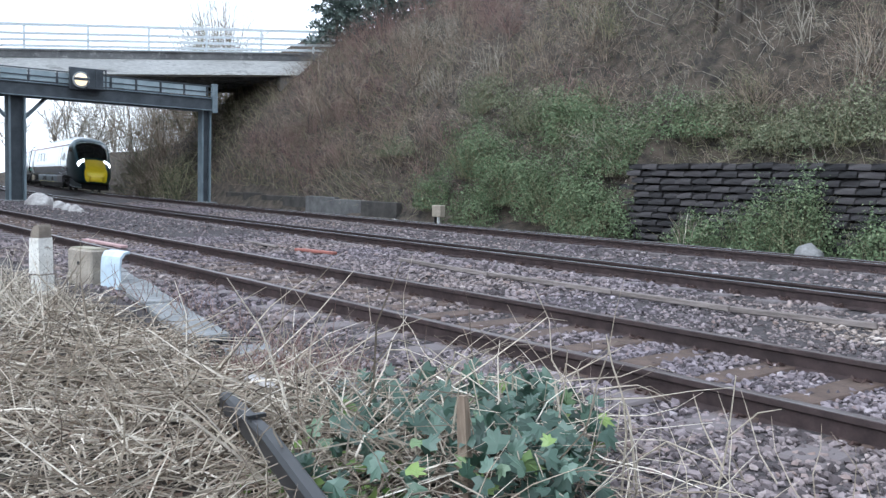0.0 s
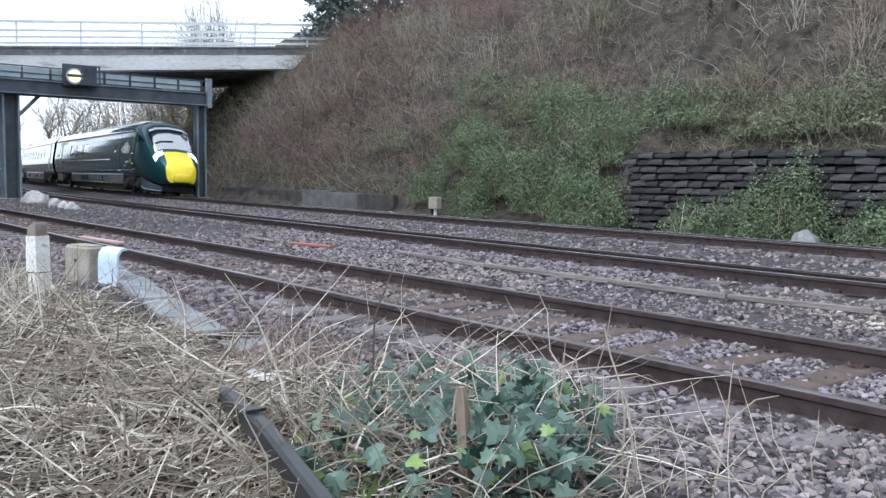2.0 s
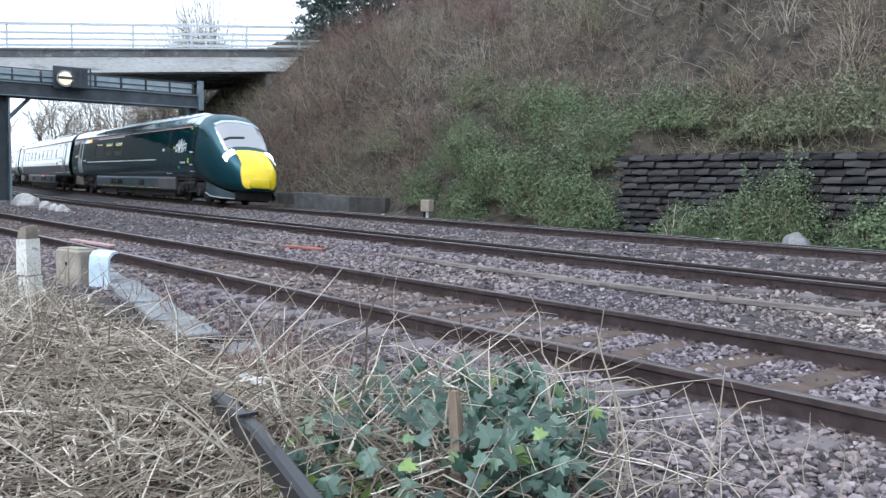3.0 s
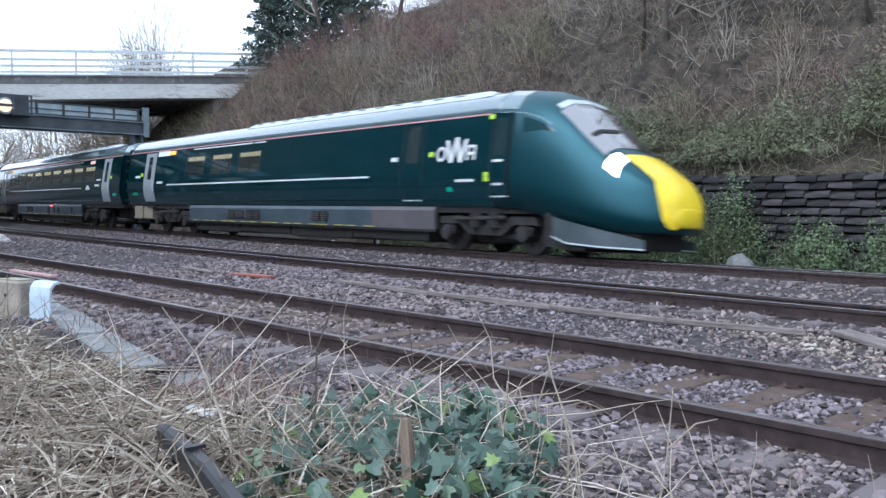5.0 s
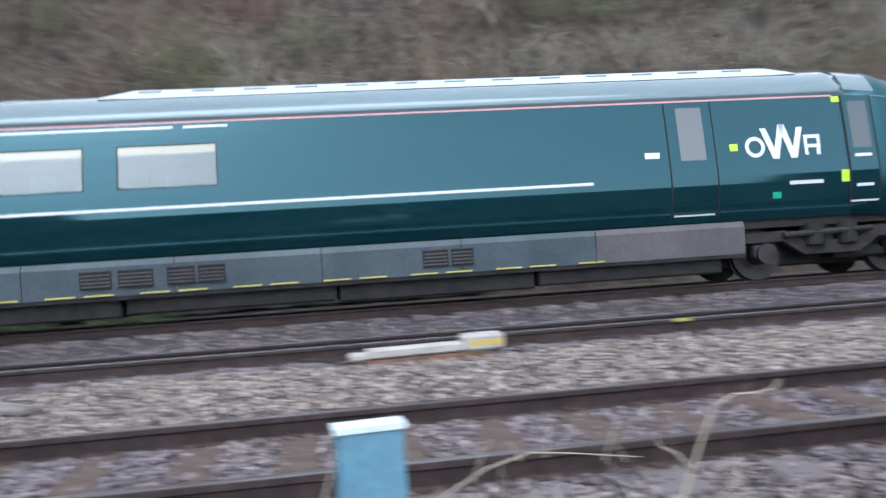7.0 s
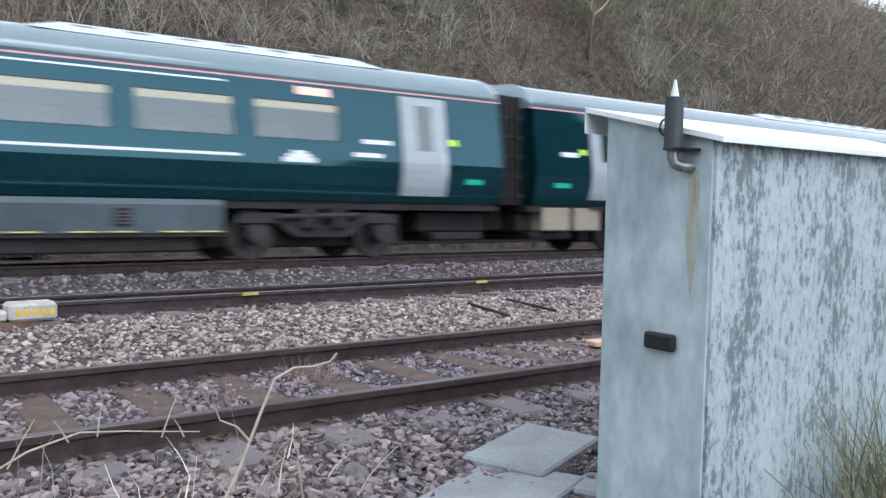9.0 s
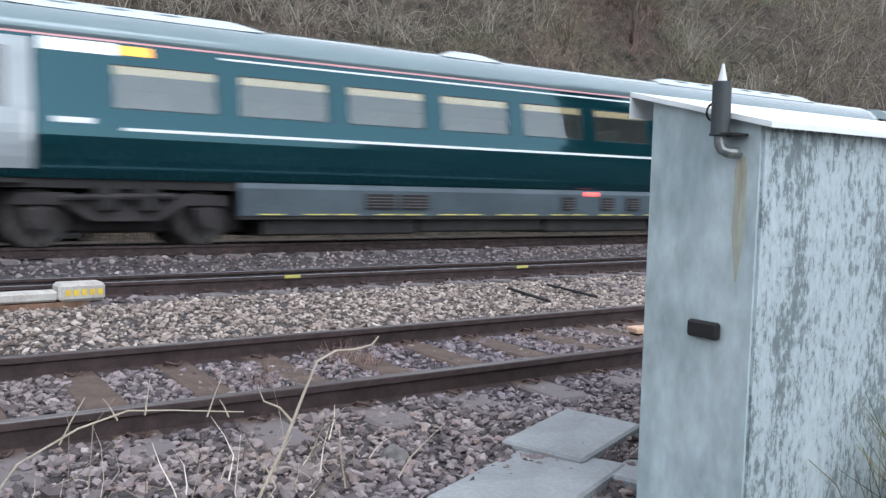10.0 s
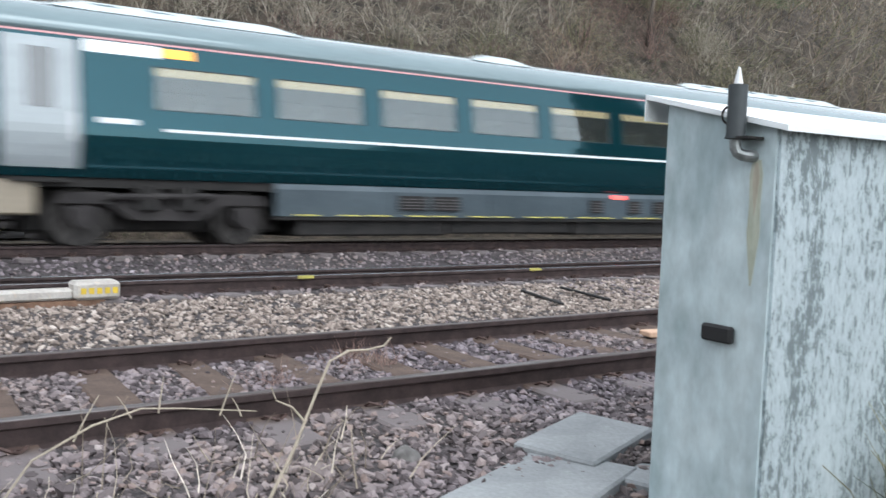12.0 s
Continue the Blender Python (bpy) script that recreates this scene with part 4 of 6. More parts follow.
def cab_car(name):
    car = thing(name, "dark green streamlined driving car with a yellow nose and lit headlamps", "train car", "cars of the train")
    x0 = -CAR + 0.4
    xb = -3.55
    wins = [(-19.5, -18.02), (-17.53, -16.05), (-15.58, -14.12)]
    for side in (-1, 1):
        bm = bmesh.new()
        shell_side(bm, x0, xb, wins, side)
        part("body_side", bm, GREEN, car)
        windows(car, wins, side)
        strip("cantrail_line", car, -19.0, -14.75, 2.92, 2.96, WHITE, 0.006, side)
        strip("cantrail_line", car, -14.6, -13.95, 2.92, 2.96, WHITE, 0.006, side)
        skirt(car, -19.2, -5.75, side, -8.3, ((-16.2, -15.75), (-15.65, -15.15), (-14.95, -14.55), (-14.5, -14.1), (-11.1, -10.7), (-10.65, -10.3)))
        strip("notice", car, -7.4, -7.15, 2.08, 2.18, WHITE, 0.008, side)
        d = part("crew_door", plate(bmesh.new(), -6.98, -6.2, 1.12, 2.97, 0.004, 0.03, side), GREEN, car, "flush dark green crew door")
        part("door_window", plate(bmesh.new(), -6.8, -6.36, 2.02, 2.9, 0.012, 0.01, side), SCREEN, d)
        for a in (-7.0, -6.2):
            part("door_gap", plate(bmesh.new(), a, a + 0.022, 1.1, 2.98, 0.008, 0.02, side), BLACK, d)
        strip("door_sill", car, -6.95, -6.25, 1.12, 1.145, WHITE, 0.008, side)
        strip("door_button", car, -5.94, -5.8, 2.14, 2.26, HIVIS, 0.009, side)
        strip("lime_marker", car, -4.02, -3.88, 1.54, 1.74, HIVIS, 0.009, side)
        strip("lime_marker", car, -4.02, -3.88, 2.9, 3.0, HIVIS, 0.009, side)
        strip("number_bar", car, -4.95, -4.35, 1.54, 1.6, WHITE, 0.009, side, "small white bar of lettering")
        strip("green_label", car, -5.25, -5.1, 1.33, 1.43, plain("green_label_ink", (0.03, 0.5, 0.3), 0.5), 0.009, side)
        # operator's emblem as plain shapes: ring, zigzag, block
        lg = bmesh.new()

        def zz(x, z):
            return (x, side * (side_at(z) + 0.011), z)

        def ink(pts):
            f = [lg.verts.new(zz(*p)) for p in pts]
            lg.faces.new(f)

        for i in range(20):
            a, b2 = i * math.pi / 10, (i + 1) * math.pi / 10
            c = (-5.5, 2.19)
            ink([(c[0] + 0.175 * math.cos(a), c[1] + 0.175 * math.sin(a)), (c[0] + 0.175 * math.cos(b2), c[1] + 0.175 * math.sin(b2)),
                 (c[0] + 0.11 * math.cos(b2), c[1] + 0.11 * math.sin(b2)), (c[0] + 0.11 * math.cos(a), c[1] + 0.11 * math.sin(a))])
        zig = [(-5.33, 2.5), (-5.15, 1.98), (-5.0, 2.56), (-4.83, 1.98), (-4.68, 2.5)]
        for (xa, za), (xc, zc) in zip(zig, zig[1:]):
            ink([(xa - 0.055, za), (xa + 0.055, za), (xc + 0.055, zc), (xc - 0.055, zc)])
        for qa, qb, za, zb in ((-4.63, -4.34, 2.3, 2.36), (-4.57, -4.34, 2.14, 2.2), (-4.63, -4.57, 2.02, 2.3), (-4.4, -4.34, 2.2, 2.3), (-4.42, -4.35, 2.02, 2.14)):
            ink([(qa, za), (qb, za), (qb, zb), (qa, zb)])
        part("operator_emblem", lg, WHITE, car, "white operator emblem of ring, zigzag and block")
        cd = part("cab_door", plate(bmesh.new(), -3.84, -3.34, 1.2, 3.0, 0.012, 0.04, side), GREEN, car, "narrow cab door")
        part("door_window", plate(bmesh.new(), -3.76, -3.42, 2.1, 2.9, 0.016, 0.01, side), DARKGLASS, cd)
        for a in (-3.87, -3.34):
            part("door_gap", plate(bmesh.new(), a, a + 0.03, 1.15, 3.0, 0.014, 0.03, side), BLACK, cd)
        part("handle", plate(bmesh.new(), -3.75, -3.45, 1.95, 2.0, 0.03, 0.02, side), WHITE, cd)
        part("handle", plate(bmesh.new(), -3.75, -3.45, 1.45, 1.5, 0.03, 0.02, side), WHITE, cd)
        part("door_sill", plate(bmesh.new(), -3.84, -3.34, 1.2, 1.23, 0.02, 0.01, side), WHITE, cd)
    part("roof", roof_shell(bmesh.new(), x0, xb - 0.2), ROOFMAT, car, "pale blue-grey roof", smooth=True)
    roof_pods(car, ((-15.9, -4.4),))
    bm = bmesh.new()
    loft(bm, [[(xx, y, z) for y, z in [(-a, b) for a, b in reversed(SIDE)] + SIDE] for xx in (x0, x0 + 0.06)])
    part("end_wall", bm, GREEN, car)
    # nose: sections from the body to the tip
    full = [(1.20, 1.0), (1.345, 1.7), (1.27, 2.5), (1.20, 3.02), (1.13, 3.2), (0.95, 3.42), (0.62, 3.58), (0.0, 3.64)]

    def ring(x, width, low, top):
        out = []
        for i, (y, z) in enumerate(full):
            k = (z - 1.0) / 2.64
            out.append((x, y / 1.345 * width, low + k * (top - low)))
        return [(x_, -y_, z_) for x_, y_, z_ in out] + [(x_, y_, z_) for x_, y_, z_ in reversed(out[:-1])]

    secs = [(xb - 0.25, 1.345, 1.0, 3.64), (-3.0, 1.34, 0.95, 3.56), (-2.5, 1.32, 0.85, 3.4), (-2.0, 1.28, 0.74, 3.06), (-1.45, 1.22, 0.65, 2.57),
            (-0.95, 1.12, 0.58, 2.13), (-0.5, 1.0, 0.54, 1.89), (-0.15, 0.88, 0.54, 1.67), (0.08, 0.74, 0.56, 1.47), (0.22, 0.58, 0.6, 1.28), (0.3, 0.42, 0.66, 1.06)]
    bm = bmesh.new()
    loft(bm, [ring(*s_) for s_ in secs])
    nose = part("nose", bm, GREEN_SATIN, car, "smooth dark green nose shell", smooth=True)
    # the same surface again, a little proud, for screen, yellow end and lamps
    def nose_y(x):
        for (xa, wa, la, ta), (xc, wc, lc, tc) in zip(secs, secs[1:]):
            if x <= xc:
                k = (x - xa) / (xc - xa)
                return wa + k * (wc - wa), la + k * (lc - la), ta + k * (tc - ta)
        return secs[-1][1:]

    def skin(name, x0_, x1_, i0, i1, mat, proud, label, n=8):
        """A patch of the nose between two girth positions (0 at one sill, 1 over the top, 2 at the other sill)."""
        b_ = bmesh.new()
        rings = []
        for i in range(n + 1):
            x = x0_ + (x1_ - x0_) * i / n
            rr = ring(x, *nose_y(x))
            m_ = len(rr) - 1
            row_ = []
            for j in range(25):
                a = i0(x) if callable(i0) else i0
                c_ = i1(x) if callable(i1) else i1
                u = (a + (c_ - a) * j / 24) / 2 * m_
                q = min(int(u), m_ - 1)
                p = Vector(rr[q]).lerp(Vector(rr[q + 1]), u - q)
                ctr = Vector((x - 0.35, 0, 1.5))
                row_.append(p + (p - ctr).normalized() * proud)
            rings.append(row_)
        loft(b_, rings, closed=False)
        return part(name, b_, mat, nose, label, smooth=True)

    def edge(x, lim):
        """Girth position at which the nose is lim wide of the centre."""
        rr = ring(x, *nose_y(x))
        m_ = len(rr) - 1
        for i in range(401):
            u = i / 400 * m_
            q = min(int(u), m_ - 1)
            if abs(rr[q][1] + (rr[q + 1][1] - rr[q][1]) * (u - q)) <= lim:
                return 2 * u / m_
        return 1.0

    def height(x, z):
        """Girth position at which the nose's near side reaches a height."""
        rr = ring(x, *nose_y(x))
        m_ = len(rr) - 1
        for i in range(201):
            u = i / 400 * m_
            q = min(int(u), m_ - 1)
            if rr[q][2] + (rr[q + 1][2] - rr[q][2]) * (u - q) >= z:
                return 2 * u / m_
        return 0.9

    skin("windscreen", -2.2, -1.06, lambda x: 0.66 - 0.04 * (x + 1.8), lambda x: 1.34 + 0.04 * (x + 1.8), WINDSCREEN, 0.012, "raked windscreen mirroring the sky", 10)
    skin("visor", -2.36, -2.22, 0.72, 1.28, FAIRING, 0.014, "pale strip over the windscreen", 2)
    skin("wiper", -1.5, -1.42, 0.74, 1.0, BLACK, 0.03, "black wiper", 2)
    def yellow_edge(x):
        k = max(0.0, min(1.0, (x + 0.1) / 0.38))
        return edge(x, min(0.6, 0.8 * nose_y(x)[0])) * (1 - k * k * (3 - 2 * k))

    skin("yellow_end", -0.86, 0.3, yellow_edge, lambda x: 2 - yellow_edge(x), YELLOW, 0.028, "bright yellow nose end", 24)
    b_ = bmesh.new()
    loft(b_, [ring(0.3, 0.43, 0.65, 1.07), ring(0.33, 0.37, 0.69, 1.01), ring(0.348, 0.24, 0.76, 0.95), ring(0.353, 0.1, 0.81, 0.9)])
    part("coupler_cover", b_, YELLOW, nose, smooth=True)
    for side in (-1, 1):
        skin("headlamp", -0.98, -0.7, (lambda x: height(x, 1.57 - 0.7 * (x + 0.7))) if side < 0 else (lambda x: 2 - edge(x, 0.62)),
             (lambda x: edge(x, 0.62)) if side < 0 else (lambda x: 2 - height(x, 1.57 - 0.7 * (x + 0.7))), LAMP, 0.02, "bright white headlamp", 5)
        slope = lambda x: 0.315 + 0.1 * (x + 3.0)
        skin("cab_side_window", -3.0, -2.12, slope if side < 0 else 1.59, 0.41 if side < 0 else (lambda x: 2 - slope(x)), CABGLASS, 0.012, "tapering cab side window", 6)
        # Pale strip stands in for light reflected along the cab's crease.
        skin("cantrail_line", -3.75, -2.25, 0.428 if side < 0 else 1.56, 0.44 if side < 0 else 1.572, ROOFMAT, 0.012, "thin pale strip painted for the glint on the cab roof crease", 6)
    skin("roof_cap", -3.75, -3.2, 0.5, 1.5, ROOFMAT, 0.01, "pale roof front edge", 5)
    bm = bmesh.new()
    loft(bm, [[(x, s_ * w, z) for s_, z in ((-1, 0.2), (1, 0.2), (1, hi), (-1, hi))] for x, w, hi in ((-2.3, 1.2, 0.9), (-1.2, 1.0, 0.68), (-0.3, 0.72, 0.56))])
    part("snow_plough", bm, DARK, car, "dark lower valance")
    for side in (-1, 1):
        bm = bmesh.new()
        loft(bm, [[(x, side * y, z) for y, z in ((w, z0), (w + 0.03, z0), (w + 0.03, z1), (w, z1))] for x, w, z0, z1 in ((-2.05, 1.21, 0.42, 0.8), (-1.7, 1.16, 0.3, 0.72), (-1.0, 1.06, 0.26, 0.58), (-0.1, 0.82, 0.24, 0.4))])
        part("valance_edge", bm, VALANCE, car, "dark blue-grey swept valance edge")
        bm = bmesh.new()
        loft(bm, [[(x, side * y, z) for y, z in ((w, z0), (w + 0.04, z0), (w + 0.04, z0 + 0.03), (w, z0 + 0.03))] for x, w, z0 in ((-2.05, 1.215, 0.39), (-1.7, 1.165, 0.27), (-1.0, 1.065, 0.23), (-0.1, 0.825, 0.21))])
        part("valance_lip", bm, FAIRING, car, "thin pale lip along the valance")
    saloon(car, x0 + 0.3, -13.0, wins)
    undergear(car, -19.1, -5.8)
    undergear(car, -2.2, -1.0)
    sole_bar(car, x0, -2.6)
    gangway(car, x0 - 0.4)
    car_common(car, -CAR)
    livery(car, x0, xb, x0, -4.0, -21.0, -8.3)
    axles = []
    for xc in (-4.15, -CAR + 4.4):
        bogie(car, xc, 1.22)
        axles += [wheelset(car, xc - 1.22), wheelset(car, xc + 1.22)]
    return car, axles


head, head_axles = cab_car("driving_car")
cars = [(head, head_axles), coach("coach", True)]
cars.append(coach("coach", False))
for _ in range(2):
    c = copy_thing(cars[2][0], Matrix())
    cars.append((c, [o for o in c.children if o.name.startswith("wheelset")]))


# ---- growth ----
def sprays(name, base_pts, dirs, length, r0, mat, rng, sag=0.35, joints=4, wander=0.18):
    """Many thin bent twigs as one mesh: three-sided tapering rods."""
    n = len(base_pts)
    d = dirs / np.linalg.norm(dirs, axis=1, keepdims=True)
    pts = [base_pts]
    step = (length / (joints - 1))[:, None]
    cur = d.copy()
    for j in range(joints - 1):
        pts.append(pts[-1] + cur * step)
        cur = cur + rng.normal(0, wander, (n, 3)) + np.array([0, 0, -sag * (j + 1) / joints])
        cur /= np.linalg.norm(cur, axis=1, keepdims=True)
    pts = np.stack(pts, 1)
    ref = np.where(np.abs(d[:, 2:3]) > 0.9, np.array([[1.0, 0, 0]]), np.array([[0, 0, 1.0]]))
    a = np.cross(d, ref)
    a /= np.linalg.norm(a, axis=1, keepdims=True)
    b = np.cross(d, a)
    v = np.empty((n, joints, 3, 3))
    for j in range(joints):
        rr = (r0 * (1 - 0.75 * j / (joints - 1)))[:, None]
        for k in range(3):
            th = 2.094 * k
            v[:, j, k] = pts[:, j] + (a * math.cos(th) + b * math.sin(th)) * rr
    f = []
    for j in range(joints - 1):
        for k in range(3):
            p, q = j * 3 + k, j * 3 + (k + 1) % 3
            f += [(p, q, q + 3), (p, q + 3, p + 3)]
    f = np.array(f)[None] + (np.arange(n) * joints * 3)[:, None, None]
    return tri_mesh(name, v.reshape(-1, 3), f.reshape(-1, 3), mat)


LEAF = np.array([(0, 0, 0), (0.32, 0.35, 0.1), (0, 1.0, -0.1), (-0.32, 0.35, 0.1)])
LEAF_F = np.array([(0, 1, 2), (0, 2, 3)])
IVY = np.array([(0, 0.1, 0.06), (0.3, -0.12, 0), (0.62, 0.12, -0.06), (0.32, 0.34, 0), (0.42, 0.7, -0.04), (0.16, 0.62, 0.02), (0, 1.05, -0.1),
                (-0.16, 0.62, 0.02), (-0.42, 0.7, -0.04), (-0.32, 0.34, 0), (-0.62, 0.12, -0.06), (-0.3, -0.12, 0)])
IVY_F = np.array([(0, i, i + 1) for i in range(1, 11)] + [(0, 11, 1)])


def leaves(name, pts, normals, size, mat, rng, shape=LEAF, tris=LEAF_F, parent=None):
    n = len(pts)
    nn = normals / np.linalg.norm(normals, axis=1, keepdims=True)
    u = np.cross(nn, rng.normal(0, 1, (n, 3)))
    u /= np.linalg.norm(u, axis=1, keepdims=True)
    w = np.cross(nn, u)
    L = shape[None] * size[:, None, None]
    v = pts[:, None] + L[..., 0:1] * u[:, None] + L[..., 1:2] * w[:, None] + L[..., 2:3] * nn[:, None]
    f = tris[None] + (np.arange(n) * len(shape))[:, None, None]
    ob = tri_mesh(name, v.reshape(-1, 3), f.reshape(-1, 3), mat)
    if parent:
        ob.parent = parent
    return ob


TWIG_BROWN = by_island("brown_scrub", [(0, (0.07, 0.053, 0.039)), (0.5, (0.255, 0.198, 0.147)), (1, (0.45, 0.37, 0.285))], 0.9, 6, 0)
TWIG_RED = by_island("reddish_scrub", [(0, (0.075, 0.042, 0.037)), (0.5, (0.228, 0.143, 0.124)), (1, (0.365, 0.262, 0.228))], 0.9, 6, 0)
TWIG_GREY = by_island("grey_bare_twigs", [(0, (0.14, 0.125, 0.1)), (0.6, (0.37, 0.333, 0.268)), (1, (0.52, 0.472, 0.396))], 0.9, 6, 0)
TWIG_OLIVE = by_island("olive_scrub", [(0, (0.065, 0.075, 0.035)), (0.5, (0.19, 0.185, 0.105)), (1, (0.35, 0.33, 0.2))], 0.9, 6, 0)
STRAW = by_island("dry_straw", [(0, (0.13, 0.105, 0.08)), (0.4, (0.34, 0.29, 0.225)), (0.75, (0.54, 0.475, 0.38)), (1, (0.76, 0.7, 0.6))], 0.85, 20, 0)
LEAFMAT = by_island("bramble_leaves", [(0, (0.075, 0.112, 0.055)), (0.4, (0.13, 0.185, 0.09)), (0.8, (0.18, 0.24, 0.122)), (1, (0.25, 0.295, 0.165))], 0.85, 8, 0)
LEAFDRY = by_island("olive_leaves", [(0, (0.095, 0.095, 0.056)), (0.5, (0.15, 0.15, 0.09)), (1, (0.22, 0.215, 0.138))], 0.85, 8, 0)
LEAFOLIVE = by_island("pale_olive_leaves", [(0, (0.1, 0.115, 0.062)), (0.5, (0.175, 0.195, 0.112)), (1, (0.27, 0.285, 0.18))], 0.85, 8, 0)
IVYMAT = by_island("ivy_leaves", [(0, (0.018, 0.045, 0.028)), (0.5, (0.042, 0.086, 0.06)), (0.9, (0.1, 0.165, 0.12)), (1, (0.2, 0.29, 0.06))], 0.42, 25, 0.2)
BARK = surface("bark", (0.06, 0.05, 0.042), (0.15, 0.125, 0.1), 5, 0.9, 0, 30, 0.5, 0.01, (1, 1, 0.3))
CONIFER = by_island("conifer_needles", [(0, (0.045, 0.068, 0.058)), (0.6, (0.1, 0.14, 0.12)), (1, (0.18, 0.225, 0.19))], 0.7, 8, 0)

rng = np.random.default_rng(11)


def on_bank(n, x0, x1, u0, u1, power=1.0):
    x = rng.uniform(x0, x1, n)
    u = u0 + (u1 - u0) * rng.random(n) ** power
    y = np.empty(n)
    z = np.empty(n)
    for i in range(n):
        y[i] = FOOT - (0 if x[i] > -16.4 else 1.3) + u[i] + shift(x[i], 21)
        z[i] = ground_z(x[i], y[i])
    return np.stack([x, y, z], 1)


def tone_at(x, u):
    """Which growth holds a stretch of the bank: patches a few metres across."""
    v = noise.noise(Vector((x * 0.16 + 3.0, u * 0.3, 4.2))) + 0.35 * noise.noise(Vector((x * 0.5, u * 0.7, 8.1)))
    if x < -26:
        return "red" if v < 0.22 else "brown" if v < 0.4 else "grey"
    return "red" if v < -0.2 else "brown" if v < 0.04 else "olive" if v < 0.17 else "grey"


def scrub(mat, label, n, x0, x1, u0, u1, lmin, lmax, r, seed, patch, up=0.8, tone=None):
    p = on_bank(n, x0, x1, u0, u1, 1.15)
    dens = np.array([noise.noise(Vector((a * 0.22, b * 0.22, seed))) for a, b, _ in p])
    keep = dens > patch
    if tone:
        keep &= np.array([tone_at(a, b - FOOT + (0 if a > -16.4 else 1.3) - shift(a, 21)) == tone for a, b, _ in p])
    p = p[keep]
    m = len(p)
    d = rng.normal(0, 0.55, (m, 3)) + np.array([0, -0.45, up])
    ob = sprays("scrub", p, d, rng.uniform(lmin, lmax, m), rng.uniform(0.5, 1.0, m) * r, mat, rng, 0.5, 4, 0.3)
    return tagged(ob, label, "scrub", kind="stuff")


scrub(TWIG_BROWN, "tangled brown bare winter scrub on the bank", 13000, -47, 38, 0.2, 17, 0.5, 1.5, 0.012, 1.0, -0.3, tone="brown")
scrub(TWIG_RED, "reddish-brown bare bramble scrub on the bank", 15000, -47, 38, 0.2, 17, 0.5, 1.5, 0.011, 4.0, -0.3, tone="red")
scrub(TWIG_GREY, "pale grey bare twigs and canes on the bank", 11000, -47, 38, 0.5, 17, 0.6, 1.9, 0.012, 9.0, -0.3, 1.0, tone="grey")
scrub(TWIG_OLIVE, "olive-green winter undergrowth on the bank", 12000, -47, 38, 0.3, 17, 0.4, 1.2, 0.012, 12.0, -0.3, 0.6, tone="olive")
scrub(TWIG_BROWN, "short brown bramble stems covering the bank", 8500, -42, 14, 1.5, 12, 0.25, 0.8, 0.014, 21.0, -0.8, 0.5)
scrub(TWIG_GREY, "short pale dead stems covering the bank", 4500, -42, 34, 1.5, 13, 0.25, 0.8, 0.012, 23.0, -0.8, 0.6)
scrub(TWIG_BROWN, "brown bare scrub under the bridge", 3500, -75, -30, 0.0, 8, 0.7, 2.0, 0.016, 2.0, -0.7)
scrub(TWIG_OLIVE, "olive undergrowth on the bank near the bridge", 3000, -60, -26, 0.0, 7, 0.5, 1.4, 0.016, 3.0, -0.1)
scrub(TWIG_OLIVE, "olive trailing growth over the wall top", 2600, -16.4, 6, -0.3, 1.6, 0.4, 1.1, 0.011, 30.0, -0.8, 0.35)
scrub(TWIG_GREY, "dry twigs trailing over the wall top", 350, -16.4, 6, -0.3, 1.8, 0.5, 1.3, 0.01, 31.0, -0.8, 0.3)
scrub(TWIG_BROWN, "brown bare scrub on the far bank", 4500, 34, 85, 0.2, 30, 1.0, 2.8, 0.022, 1.0, -0.7)
scrub(TWIG_OLIVE, "olive undergrowth on the far bank", 4500, 30, 85, 0.2, 30, 0.8, 2.2, 0.024, 14.0, -0.3)
scrub(TWIG_GREY, "pale bare twigs on the far bank", 2600, 30, 85, 3, 30, 1.4, 3.4, 0.022, 16.0, -0.3, 1.1)
n = 26000
p = on_bank(n, -47, 38, 0.2, 18)
dens = np.array([noise.noise(Vector((a * 0.25, b * 0.25, 12.0))) for a, b, _ in p])
p = p[dens > 0.12]
p[:, 2] += rng.uniform(0.1, 0.9, len(p))
tagged(leaves("undergrowth_leaves", p, rng.normal(0, 1, p.shape) + np.array([0, -0.6, 0.7]), rng.uniform(0.06, 0.15, len(p)), LEAFDRY, rng),
       "small olive leaves scattered through the undergrowth", "undergrowth", kind="stuff")


